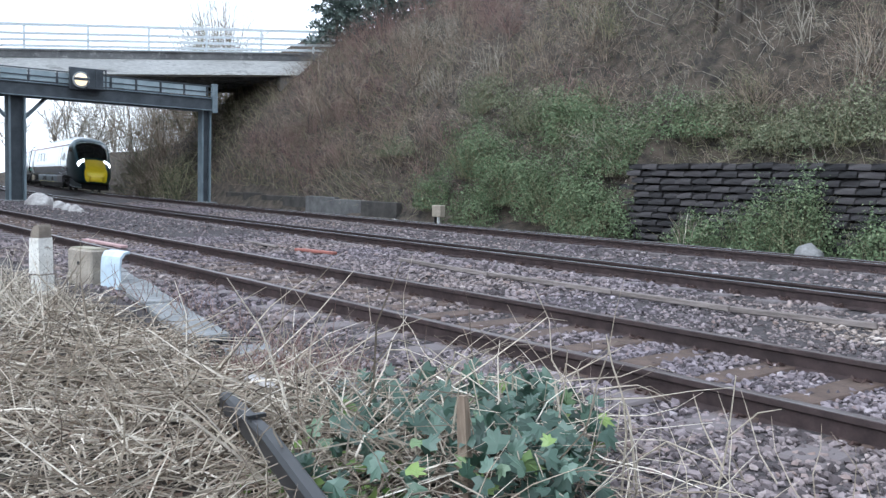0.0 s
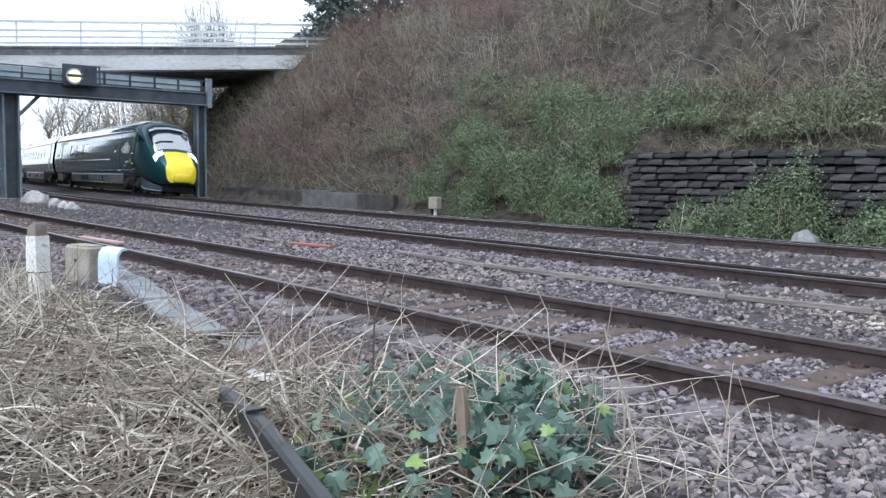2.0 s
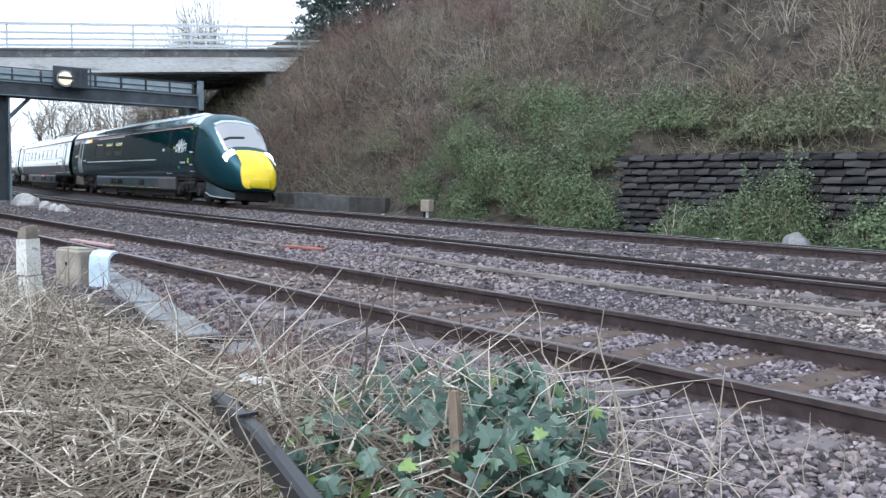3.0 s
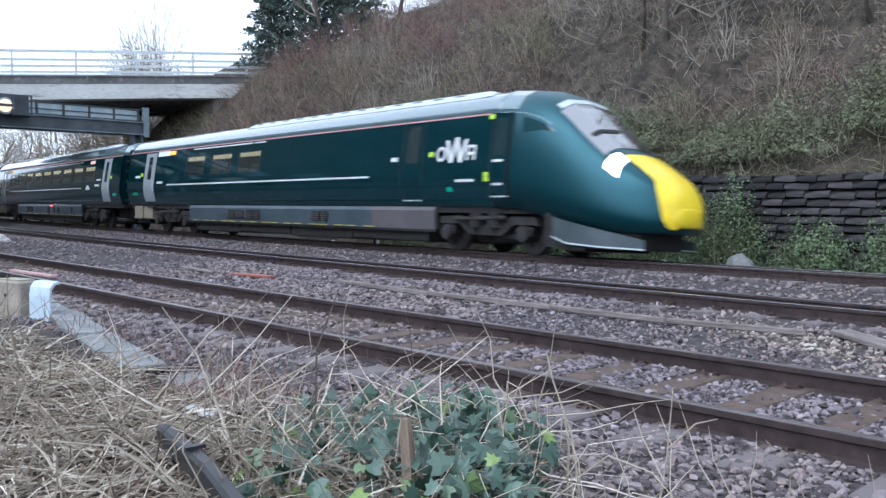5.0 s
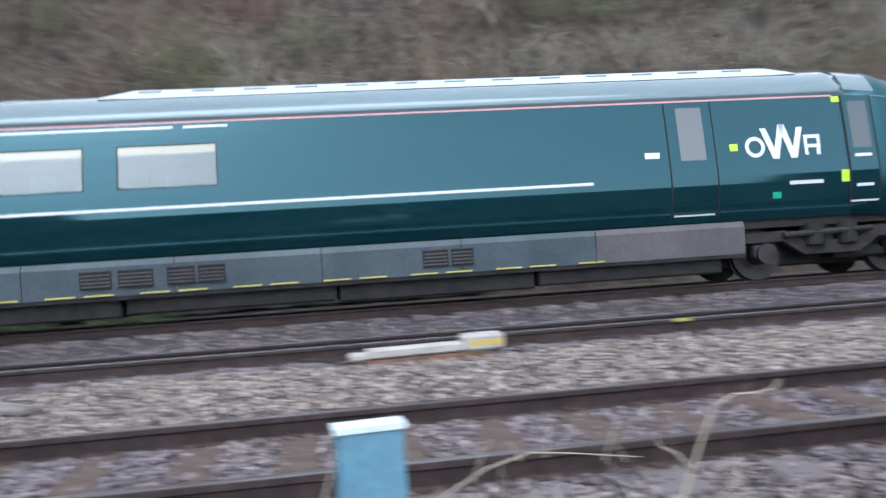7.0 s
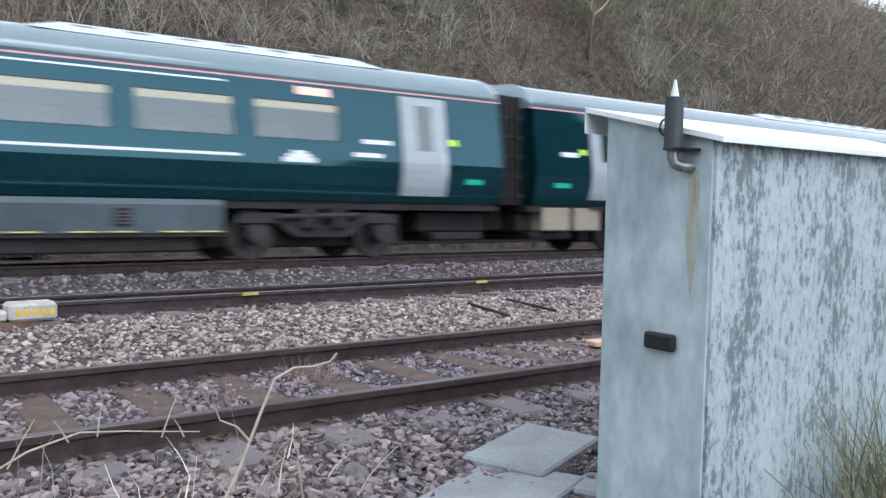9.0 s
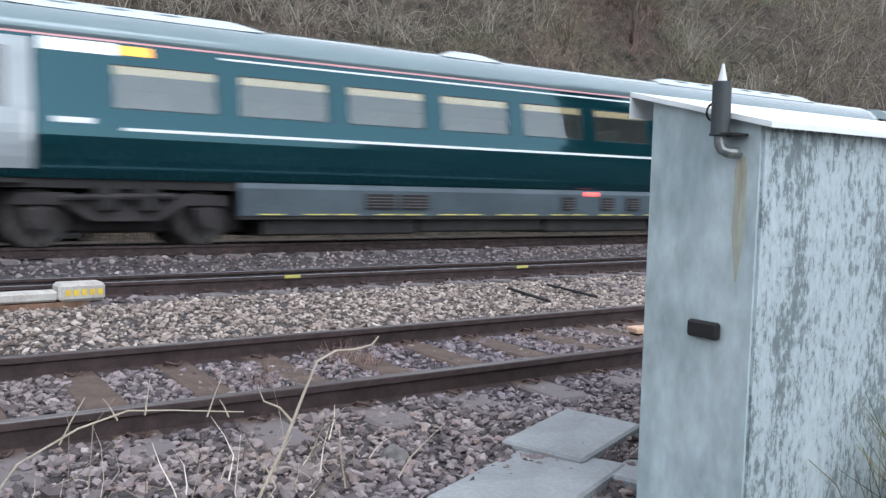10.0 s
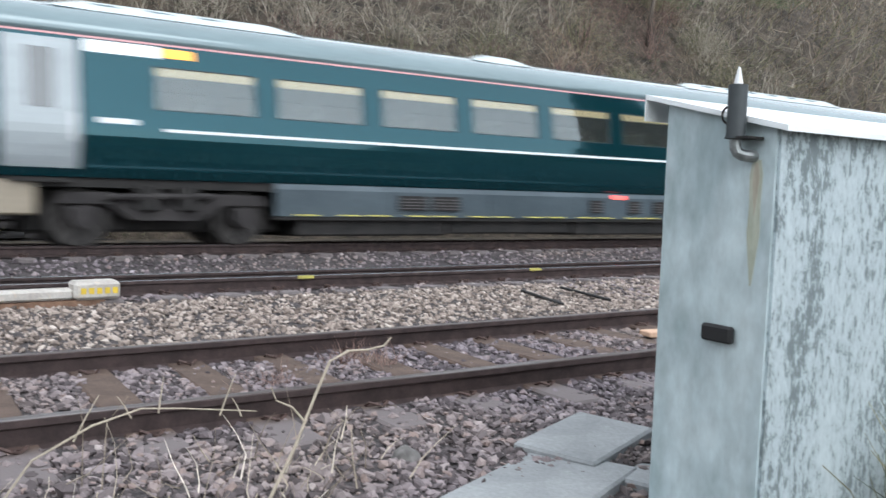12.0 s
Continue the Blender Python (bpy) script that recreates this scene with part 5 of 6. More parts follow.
def bush(cx, cy, w, d, h, n, label, mat=None, z0=None):
    base_z = ground_z(cx, cy) if z0 is None else z0
    b = thing("bush", label, "bush", "bushes along the bank", pose(cx, cy, base_z))
    n = int(n * 2.3)
    a = rng.uniform(0, 2 * math.pi, n)
    el = np.arcsin(rng.uniform(0.0, 1, n))
    rad = rng.uniform(0.35, 1.0, n) ** 0.5
    lump = np.array([1 + 0.7 * noise.noise(Vector((math.cos(t) * 1.6 + cx, math.sin(t) * 1.6, e * 2.2))) for t, e in zip(a, el)])
    q = np.stack([np.cos(a) * np.cos(el) * w * rad * lump, np.sin(a) * np.cos(el) * d * rad * lump, np.sin(el) * h * rad * lump], 1)
    nrm = q / np.array([w, d, h]) + rng.normal(0, 0.6, q.shape) + np.array([0, 0, 0.4])
    leaves("foliage", q, nrm, rng.uniform(0.035, 0.1, n), mat or LEAFMAT, rng, parent=b)
    m = max(30, n // 40)
    bs = np.stack([rng.normal(0, w * 0.3, m), rng.normal(0, d * 0.3, m), np.zeros(m) - 0.1], 1)
    dd = np.stack([rng.normal(0, 0.5, m), rng.normal(-0.1, 0.4, m), np.ones(m)], 1)
    st = sprays("twig_core", bs, dd, rng.uniform(0.5, 1.05, m) * h, rng.uniform(0.005, 0.011, m), TWIG_OLIVE, rng, 0.3, 4, 0.25)
    st.parent = b
    return b


for cx, cy, w, d, h, n, g in ((-24.2, 21.6, 1.7, 1.0, 2.3, 2600, 0), (-21.6, 20.9, 1.9, 1.1, 2.1, 3200, 0), (-19.2, 20.6, 1.6, 1.0, 2.4, 2800, 0), (-17.3, 20.0, 1.5, 0.9, 2.0, 2600, 0),
                              (-13.2, 19.6, 0.9, 0.6, 0.9, 1000, 0), (-11.6, 19.7, 0.9, 0.6, 1.5, 1300, 0), (-10.5, 19.85, 0.85, 0.5, 2.0, 1600, 0),
                              (-8.4, 19.6, 1.0, 0.6, 1.1, 1300, 0), (-6.4, 19.7, 1.1, 0.6, 1.3, 1400, 0), (-3.8, 19.7, 1.0, 0.6, 1.0, 900, 0),
                              (-18.8, 22.6, 1.8, 1.2, 1.5, 1800, 1), (-16.0, 22.5, 1.7, 1.1, 1.4, 2000, 0), (-12.4, 22.1, 1.6, 0.9, 1.2, 1700, 1), (-10.4, 22.2, 1.7, 1.0, 1.5, 2000, 1),
                              (-26.5, 24.0, 1.5, 1.0, 1.5, 1300, 1), (-25.8, 20.9, 1.2, 0.7, 1.5, 1200, 0), (-22.9, 20.3, 1.3, 0.7, 1.4, 1300, 0), (-20.4, 22.6, 2.0, 1.1, 2.0, 2400, 0), (-22.8, 23.2, 1.7, 1.0, 1.8, 1600, 1), (-14.9, 22.7, 1.5, 0.9, 1.3, 1500, 1), (9.0, 26.5, 2.2, 1.3, 2.0, 1500, 1), (14.0, 28.5, 2.4, 1.3, 2.2, 1600, 0), (19.0, 26.8, 2.3, 1.3, 2.2, 1500, 1), (23.5, 29.0, 2.6, 1.4, 2.6, 1600, 0), (28.5, 27.5, 2.4, 1.3, 2.4, 1500, 0), (33.5, 30.0, 2.8, 1.5, 2.8, 1600, 1), (38.5, 29.0, 3.0, 1.6, 3.0, 1700, 0), (-21.4, 24.0, 1.6, 0.9, 1.3, 1500, 1), (-7.2, 22.6, 2.0, 1.1, 2.2, 2300, 1), (-4.4, 22.4, 1.5, 0.9, 1.7, 1500, 1), (-17.8, 21.8, 1.8, 1.0, 2.0, 2200, 0), (-31.0, 22.9, 1.5, 0.9, 0.9, 900, 1), (-7.9, 22.4, 1.6, 0.9, 1.0, 1300, 1)):
    bush(cx, cy, w, d, h, int(n * 1.25), "dusty olive bramble bush on the bank" if g else "leafy green bramble bush at the bank's foot", LEAFOLIVE if g else None)


def grow(bm, p, d, length, r, depth, rnd):
    k = 7 if depth > 1 else 4
    pts = [p]
    cur = d.normalized()
    for _ in range(k):
        cur = (cur + Vector((rnd.gauss(0, 0.17), rnd.gauss(0, 0.17), rnd.gauss(0.03, 0.12)))).normalized()
        pts.append(pts[-1] + cur * length / k)
    tube(bm, pts, r, 5 if depth > 1 else 3, r * 0.55)
    if depth == 0:
        return
    for _ in range(rnd.choice((3, 4, 4)) if depth > 1 else 5):
        i = rnd.randint(1, k)
        side = Vector((rnd.gauss(0, 1), rnd.gauss(0, 1), rnd.uniform(0.1, 0.8))).normalized()
        grow(bm, pts[i], cur * 0.75 + side * 0.8, length * rnd.uniform(0.5, 0.72), r * 0.5, depth - 1, rnd)


def bare_tree(x, y, h, seed, label="bare grey-brown winter tree on the bank", r=None, z=None):
    rnd = random.Random(seed)
    t = thing("tree", label, "tree", "bare trees", pose(x, y, (ground_z(x, y) if z is None else z) - 0.2))
    bm = bmesh.new()
    trunk = [Vector((0, 0, 0)), Vector((rnd.gauss(0, 0.2), rnd.gauss(0, 0.2), h * 0.25)), Vector((rnd.gauss(0, 0.3), rnd.gauss(0, 0.3), h * 0.5))]
    r = r or h * 0.016
    tube(bm, trunk, r, 8, r * 0.7)
    part("trunk", bm, BARK, t, smooth=True)
    bm = bmesh.new()
    for i in range(6):
        grow(bm, trunk[1].lerp(trunk[2], rnd.random()), Vector((rnd.gauss(0, 0.55), rnd.gauss(0, 0.55), 0.9)), h * rnd.uniform(0.28, 0.42), r * 0.45, 3, rnd)
    part("crown", bm, TWIG_BROWN if seed % 2 else TWIG_GREY, t, "bare branching crown")
    return t


for i, (x, y, h) in enumerate(((-43.5, 31.0, 7.5), (-39, 33.5, 8), (-34.5, 34.5, 8.5), (-29.5, 34, 7.5), (-24, 34.5, 8), (-18.5, 34, 7.5), (-12, 35, 8), (-5.5, 34.5, 8), (2, 35, 8),
                               (9, 34.5, 8), (16, 35, 8), (24, 34.5, 8), (33, 34, 8), (-9.4, 25.5, 4.5), (-7.5, 26.5, 5.0), (14, 27.5, 4.5), (22, 26.5, 4.5))):
    bare_tree(x, y, h, 20 + i)
for i, (x, y, h, r_) in enumerate(((-15.9, 25.5, 6.5, 0.12), (-14.0, 25.7, 6.0, 0.09), (-17.6, 26.6, 6.0, 0.07), (-36.5, 24.2, 4.5, 0.05), (-38.5, 23.6, 4.0, 0.045), (-40.5, 24.0, 4.2, 0.05), (-33.0, 25.0, 4.5, 0.05),
                                   (6.0, 25.5, 5.5, 0.08), (12.5, 26.5, 6.0, 0.09), (27.0, 26.0, 6.0, 0.1))):
    bare_tree(x, y, h, 101 + 2 * i, "slender pale bare sapling on the bank", r_)
for i, (x, y, h) in enumerate(((-105, 30, 12), (-112, 36, 11.5), (-100, 38, 12), (-120, 33, 13), (-108, 43, 12), (-116, 27, 11))):
    bare_tree(x, y, h, 60 + i, "distant bare tree beyond the bridge", z=-0.3)
bare_tree(-84, 36.5, 15, 81, "tall slender bare tree behind the bridge", 0.16, z=-0.3)


def conifer(x, y, h, seed):
    rnd = np.random.default_rng(seed)
    z = ground_z(x, y)
    t = thing("conifer", "dark evergreen tree at the top of the bank", "tree", "evergreens", pose(x, y, z - 0.2))
    bm = bmesh.new()
    tube(bm, [(0, 0, 0), (0.05, 0, h * 0.5), (0, 0.05, h)], h * 0.018, 8, 0.02)
    part("trunk", bm, BARK, t)
    m = 5200
    k = rnd.uniform(0.08, 1, m)
    a = rnd.uniform(0, 6.28, m)
    gap = 0.75 + 0.35 * np.sin(k * 40 + a * 2)
    rr = (1 - k) ** 0.7 * h * 0.4 * gap * rnd.uniform(0.3, 1, m) ** 0.5 + 0.1
    q = np.stack([np.cos(a) * rr, np.sin(a) * rr, k * h - rr * 0.25], 1)
    leaves("needles", q, rnd.normal(0, 1, (m, 3)) + np.array([0, 0, 0.8]), rnd.uniform(0.12, 0.32, m), CONIFER, rnd, parent=t)


conifer(-48.2, 30.5, 6.0, 1)
conifer(-45.0, 32.0, 7.0, 2)
conifer(-46.5, 34.5, 6.5, 3)
conifer(-42.5, 33.5, 5.5, 4)
conifer(-49.5, 33.0, 6.2, 5)

# ---- verge in front: dry stalks, ivy, brambles ----
def mound(x, y):
    return ground_z(x, y) + 0.12 * math.exp(-((x + 3.3) / 1.5) ** 2 - ((y - 2.0) / 0.75) ** 2) + 0.08 * math.exp(-((x + 7.0) / 2.5) ** 2 - ((y - 1.8) / 0.8) ** 2) + 0.06 * fbm(x, y, 1.5, 1.0)


vx, vy = steps((-16, 3.2, 96)), steps((0.2, 3.0, 30))
vv = [(x, y - max(0, x + 1.6) * 0.45 * (y / 3.0), mound(x, y) - max(0, (x + 1.6)) * 0.06 * max(0, y - 2.2) - (0.06 if y > 2.8 else 0)) for x in vx for y in vy]
nv_ = len(vy)
verge = raw("verge", vv, [(i * nv_ + j, (i + 1) * nv_ + j, (i + 1) * nv_ + j + 1, i * nv_ + j + 1) for i in range(len(vx) - 1) for j in range(nv_ - 1)], VERGE, smooth=True)
tagged(verge, "matted brown soil of the trackside verge", "verge", kind="structure")


def verge_pts(n, x0, x1, y0, y1):
    x, y = rng.uniform(x0, x1, n), rng.uniform(y0, y1, n)
    return np.stack([x, y, np.array([mound(a, b) for a, b in zip(x, y)])], 1)


def stalks(name, n, x0, x1, y0, y1, l0, l1, r, mat, up, spread, label, cat, sag=0.5):
    p = verge_pts(n, x0, x1, y0, y1)
    p[:, 2] += rng.uniform(-0.02, 0.12, n) * (0.3 if up > 1 else 1.0)
    d = rng.normal(0, 1, (n, 3)) * np.array([spread, spread, spread * (0.3 if up < 0.3 else 0.8)]) + np.array([0.1, 0.05, up])
    ob = sprays(name, p, d, rng.uniform(l0, l1, n), rng.uniform(0.5, 1, n) * r, mat, rng, sag, 4, 0.22)
    return tagged(ob, label, cat, kind="stuff")


stalks("dry_grass", 1900, -12.5, -5.5, 0.9, 2.5, 0.2, 0.7, 0.0085, STRAW, 0.1, 0.7, "tangled bleached dry grass and stalks on the verge", "dry grass", 0.35)
stalks("dry_grass", 2200, -6.0, -2.6, 0.9, 2.35, 0.15, 0.6, 0.0075, STRAW, 0.03, 0.7, "flattened bleached dry grass on the verge", "dry grass", 0.3)
stalks("dry_grass", 500, -12.0, -7.4, 1.3, 2.3, 0.25, 0.55, 0.005, STRAW, 0.9, 0.5, "standing bleached dry grass stalks", "dry grass")
stalks("dead_stems", 1300, -7.5, -2.1, 1.0, 2.5, 0.25, 0.7, 0.006, TWIG_BROWN, 0.1, 0.8, "dead brown bramble stems lying on the verge", "brambles", 0.3)
stalks("dead_stems", 420, -5.0, -3.9, 2.2, 2.85, 0.12, 0.3, 0.006, TWIG_RED, 0.6, 0.6, "short reddish dead stems on the verge", "brambles", 0.3)
stalks("bramble_canes", 230, -9.5, -3.0, 1.0, 2.4, 0.5, 1.1, 0.0105, STRAW, 0.15, 0.7, "thick pale dead canes lying across the grass", "brambles", 0.25)
stalks("bramble_canes", 120, -5.0, -1.8, 1.4, 2.7, 0.3, 0.7, 0.0055, STRAW, 0.5, 0.65, "pale arching bramble canes", "brambles", 0.7)
stalks("dead_stems", 120, -8.5, -4.6, 2.75, 3.3, 0.15, 0.4, 0.005, TWIG_RED, 1.0, 0.4, "thin dead weed stems beside the trough", "weeds", 0.2)
stalks("bare_weeds", 60, -1.95, -0.3, 2.4, 3.2, 0.2, 0.5, 0.005, STRAW, 0.9, 0.5, "pale bare weed stems on the ballast edge", "weeds", 0.25)
stalks("bare_weeds", 60, 0.0, 1.9, 2.75, 3.5, 0.12, 0.4, 0.0045, STRAW, 1.0, 0.5, "pale bare weed stems on the ballast edge", "weeds", 0.3)


def fan(n, b0, b1, r0, r1):
    """Places on the verge by bearing and distance from where the clearing ends."""
    a, r = np.radians(rng.uniform(b0, b1, n)), rng.uniform(r0, r1, n)
    x, y = -r * np.sin(a), r * np.cos(a)
    return np.stack([x, y, np.array([mound(i, j) for i, j in zip(x, y)])], 1)


p = np.concatenate([fan(330, 41.5, 48, 2.9, 4.2), fan(90, 39.3, 43, 3.1, 4.0), fan(210, 43, 57, 3.7, 4.4), fan(110, 48, 60, 2.9, 3.7)])
n = len(p)
p[:, 2] += rng.uniform(0.0, 0.3, n)
tagged(leaves("ivy", p, rng.normal(0, 0.55, (n, 3)) + np.array([0.35, -0.6, 0.7]), rng.uniform(0.045, 0.095, n), IVYMAT, rng, IVY, IVY_F), "dark glossy ivy trailing over the verge", "ivy", kind="stuff")
p = fan(330, 39.5, 62, 3.0, 4.5)
n = len(p)
p[:, 2] += rng.uniform(0.0, 0.26, n)
tagged(sprays("bramble_canes", p, rng.normal(0, 1, (n, 3)) * np.array([0.8, 0.8, 0.35]) + np.array([0, 0, 0.22]), rng.uniform(0.3, 0.9, n), rng.uniform(0.0025, 0.006, n), STRAW, rng, 0.45, 5, 0.25),
       "pale dead canes tangled over the ivy", "brambles", kind="stuff")
p = fan(420, 40, 62, 3.0, 4.6)
n = len(p)
p[:, 2] += rng.uniform(0.0, 0.14, n)
tagged(sprays("dead_stems", p, rng.normal(0, 1, (n, 3)) * np.array([0.8, 0.8, 0.3]) + np.array([0, 0, 0.1]), rng.uniform(0.2, 0.6, n), rng.uniform(0.002, 0.004, n), TWIG_BROWN, rng, 0.4, 4, 0.25),
       "dark dead stems under the ivy", "brambles", kind="stuff")
n = 130
p = verge_pts(n, -4.0, -2.9, 2.1, 2.8)
p[:, 2] += rng.uniform(0.02, 0.15, n)
tagged(leaves("ivy", p, rng.normal(0, 0.6, (n, 3)) + np.array([0.3, -0.6, 0.8]), rng.uniform(0.035, 0.075, n), IVYMAT, rng, IVY, IVY_F), "sparse dark ivy among dead stems", "ivy", kind="stuff")
n = 130
p = verge_pts(n, -3.3, -2.4, 1.6, 2.0)
p[:, 2] += rng.uniform(0.02, 0.12, n)
tagged(leaves("green_weeds", p, rng.normal(0, 0.5, (n, 3)) + np.array([0.3, -0.6, 0.8]), rng.uniform(0.03, 0.06, n),
              by_island("fresh_green_weed", [(0, (0.08, 0.16, 0.03)), (1, (0.2, 0.32, 0.06))], 0.5, 20, 0), rng, IVY, IVY_F), "fresh green weeds low on the verge", "weeds", kind="stuff")
n = 1500
p = verge_pts(n, -6.5, -2.4, 1.1, 2.6)
p[:, 2] += rng.uniform(0.0, 0.1, n)
tagged(leaves("leaf_litter", p, rng.normal(0, 0.5, (n, 3)) + np.array([0.1, -0.3, 0.9]), rng.uniform(0.025, 0.06, n),
              by_island("dead_leaf", [(0, (0.06, 0.04, 0.03)), (0.6, (0.16, 0.105, 0.075)), (1, (0.27, 0.2, 0.15))], 0.9, 20, 0), rng), "dead brown leaves caught among the stalks", "leaf litter", kind="stuff")
# grass tuft beside the case
p = np.stack([rng.uniform(3.25, 3.9, 420), rng.uniform(1.35, 1.72, 420), np.full(420, -0.42)], 1)
tagged(sprays("grass_tuft", p, rng.normal(0, 0.25, (420, 3)) + np.array([-0.1, 0, 1.0]), rng.uniform(0.4, 0.95, 420), rng.uniform(0.003, 0.006, 420), TWIG_OLIVE, rng, 0.3, 4, 0.12),
       "rough olive grass tuft beside the equipment case", "grass", kind="stuff")


def cane(pts, r, label):
    bm = bmesh.new()
    tube(bm, pts, r, 6, r * 0.4)
    c = part("bramble_cane", bm, by_island("pale_cane", [(0, (0.4, 0.35, 0.27)), (1, (0.5, 0.44, 0.35))], 0.8, 20, 0.2))
    return tagged(c, label, "cane", "single canes")


cane([(1.0, 2.72, -0.25), (1.12, 2.75, 0.0), (1.22, 2.75, 0.19), (1.3, 2.75, 0.38), (1.35, 2.75, 0.49), (1.43, 2.76, 0.52), (1.5, 2.75, 0.52), (1.57, 2.75, 0.53), (1.6, 2.75, 0.56)], 0.0068, "pale bare cane leaning over the ballast")
cane([(0.1, 2.5, -0.2), (0.2, 2.55, 0.12), (0.36, 2.6, 0.32), (0.52, 2.6, 0.4), (0.66, 2.6, 0.435), (0.79, 2.6, 0.42), (0.92, 2.6, 0.4), (1.02, 2.6, 0.385)], 0.0042, "pale arching bare cane over the ballast")
for x_, z_, l_, e_ in ((0.47, 0.37, 0.12, 0.07), (0.63, 0.42, 0.06, -0.04), (0.71, 0.425, 0.1, 0.015), (0.9, 0.395, 0.12, 0.05), (0.97, 0.385, 0.05, -0.03)):
    cane([(x_, 2.6, z_ - 0.01), (x_ + e_ * 0.5, 2.6, z_ + l_ * 0.5), (x_ + e_, 2.6, z_ + l_)], 0.003, "short pale side shoot of a bare cane")
cane([(1.26, 2.75, 0.28), (1.21, 2.75, 0.34), (1.15, 2.75, 0.37), (1.13, 2.75, 0.42)], 0.005, "short pale side shoot of a bare cane")
for x_, y_, z_, e_ in ((0.3, 2.2, 0.42, -0.1), (0.42, 2.3, 0.3, 0.06), (0.58, 2.35, 0.24, 0.1), (0.8, 2.4, 0.2, -0.05), (0.98, 2.5, 0.15, 0.12), (0.7, 2.1, 0.3, 0.14)):
    cane([(x_, y_, -0.3), (x_ + e_ * 0.3, y_, z_ * 0.4), (x_ + e_, y_ + 0.02, z_)], 0.005, "thin upright bare stem")
cane([(-0.2, 2.9, -0.1), (0.0, 2.95, 0.2), (0.05, 2.97, 0.34)], 0.008, "thin upright bare stem")
cane([(-1.75, 2.75, -0.15), (-1.68, 2.72, 0.2), (-1.66, 2.72, 0.45)], 0.005, "thin upright bare stem")
cane([(-1.69, 2.72, 0.1), (-1.8, 2.74, 0.24), (-1.85, 2.75, 0.34)], 0.004, "thin side shoot of a bare stem")
cane([(-1.68, 2.72, 0.22), (-1.58, 2.74, 0.33), (-1.5, 2.75, 0.36)], 0.004, "thin side shoot of a bare stem")
cane([(-2.06, 2.72, -0.1), (-2.1, 2.7, 0.2), (-2.18, 2.68, 0.4), (-2.2, 2.66, 0.52)], 0.006, "thin upright bare stem at the ivy's edge")
cane([(-1.95, 2.5, -0.1), (-1.9, 2.5, 0.12), (-1.78, 2.5, 0.22), (-1.6, 2.5, 0.2), (-1.45, 2.5, 0.08)], 0.0045, "pale arching bare stem on the ballast edge")

for i in range(16):
    a = rng.uniform(-3.1, -1.95)
    c = rng.uniform(2.1, 2.8)
    s = rng.uniform(0.5, 1.1)
    e = rng.uniform(-0.5, 0.5)
    z = mound(a, c)
    cane([(a, c, z), (a + 0.1 * e, c + 0.02, z + 0.28 * s), (a + 0.28 * e, c + 0.05 * e, z + 0.42 * s), (a + 0.55 * e, c + 0.1 * e, z + 0.4 * s), (a + 0.75 * e, c + 0.12 * e, z + 0.28 * s)], 0.0055, "pale arching bramble cane over the ivy")
stk = thing("wooden_stake", "weathered upright wooden stake in the ivy", "stake", m=pose(-2.42, 2.13, 0, 2, -3, 20))
bm = bmesh.new()
loft(bm, [[(x * s, y * s, z) for x, y in ((-0.02, -0.018), (0.02, -0.018), (0.022, 0.018), (-0.02, 0.018))] for z, s in ((-0.4, 1.1), (0.0, 1.0), (0.25, 0.95), (0.3, 0.6))])
part("shaft", bm, surface("stake_wood", (0.2, 0.15, 0.11), (0.33, 0.26, 0.19), 12, 0.9, 0, 60, 0.5, 0.003, (3, 3, 0.4)), stk)

# dark dead weeds between the siding rails
for cx_, cy_ in ((1.99, 4.91), (2.93, 5.2), (2.75, 5.35)):
    n = 70
    p = np.stack([rng.normal(cx_, 0.07, n), rng.normal(cy_, 0.06, n), np.full(n, -0.16)], 1)
    tagged(sprays("dead_weed", p, rng.normal(0, 0.6, (n, 3)) + np.array([0, 0, 0.8]), rng.uniform(0.1, 0.26, n), rng.uniform(0.002, 0.004, n), TWIG_RED, rng, 0.2, 4, 0.35),
           "dark dead weed between the siding rails", "weeds", kind="stuff")

# ---- trackside objects ----
post = thing("white_post", "split flaking white-painted timber marker post in dry grass", "post", m=pose(-9.2, 2.38, 0, 2, 4, 10))
FLAKE = surface("flaking_white_paint", (0.7, 0.68, 0.62), (0.86, 0.85, 0.8), 7, 0.7, 0, 40, 0.4, 0.004, third=(0.36, 0.32, 0.27))
TIMBER = surface("bare_grey_timber", (0.2, 0.17, 0.14), (0.3, 0.26, 0.21), 9, 0.9)
for za, zb, wa, wb, dx in ((0.1, 0.46, 0.115, 0.1, 0.0), (-0.13, 0.085, 0.1, 0.105, 0.03), (-0.42, -0.145, 0.1, 0.1, 0.04)):
    bm = bmesh.new()
    loft(bm, [[(x * w_ + dx, y * 0.07, z + 0.012 * x) for x, y in ((-1, -1), (1, -1), (1, 1), (-1, 1))] for z, w_ in ((za, wa), ((za + zb) / 2, (wa + wb) / 2 + 0.004), (zb, wb))])
    part("shaft", bm, FLAKE, post)
bm = bmesh.new()
loft(bm, [[(x, y * 0.06, z) for x, y in ((x0_, -1), (x1_, -1), (x1_, 1), (x0_, 1))] for z, x0_, x1_ in ((0.455, -0.1, 0.1), (0.53, -0.075, 0.095), (0.575, -0.02, 0.09), (0.6, 0.06, 0.08))])
part("split_top", bm, TIMBER, post, "splintered bare timber top")
bm = bmesh.new()
loft(bm, [[(x + dx_, y * 0.05, z) for x, y in ((-0.07, -1), (0.07, -1), (0.07, 1), (-0.07, 1))] for z, dx_ in ((-0.4, 0.04), (0.11, 0.01))])
part("core", bm, TIMBER, post, "bare timber core")
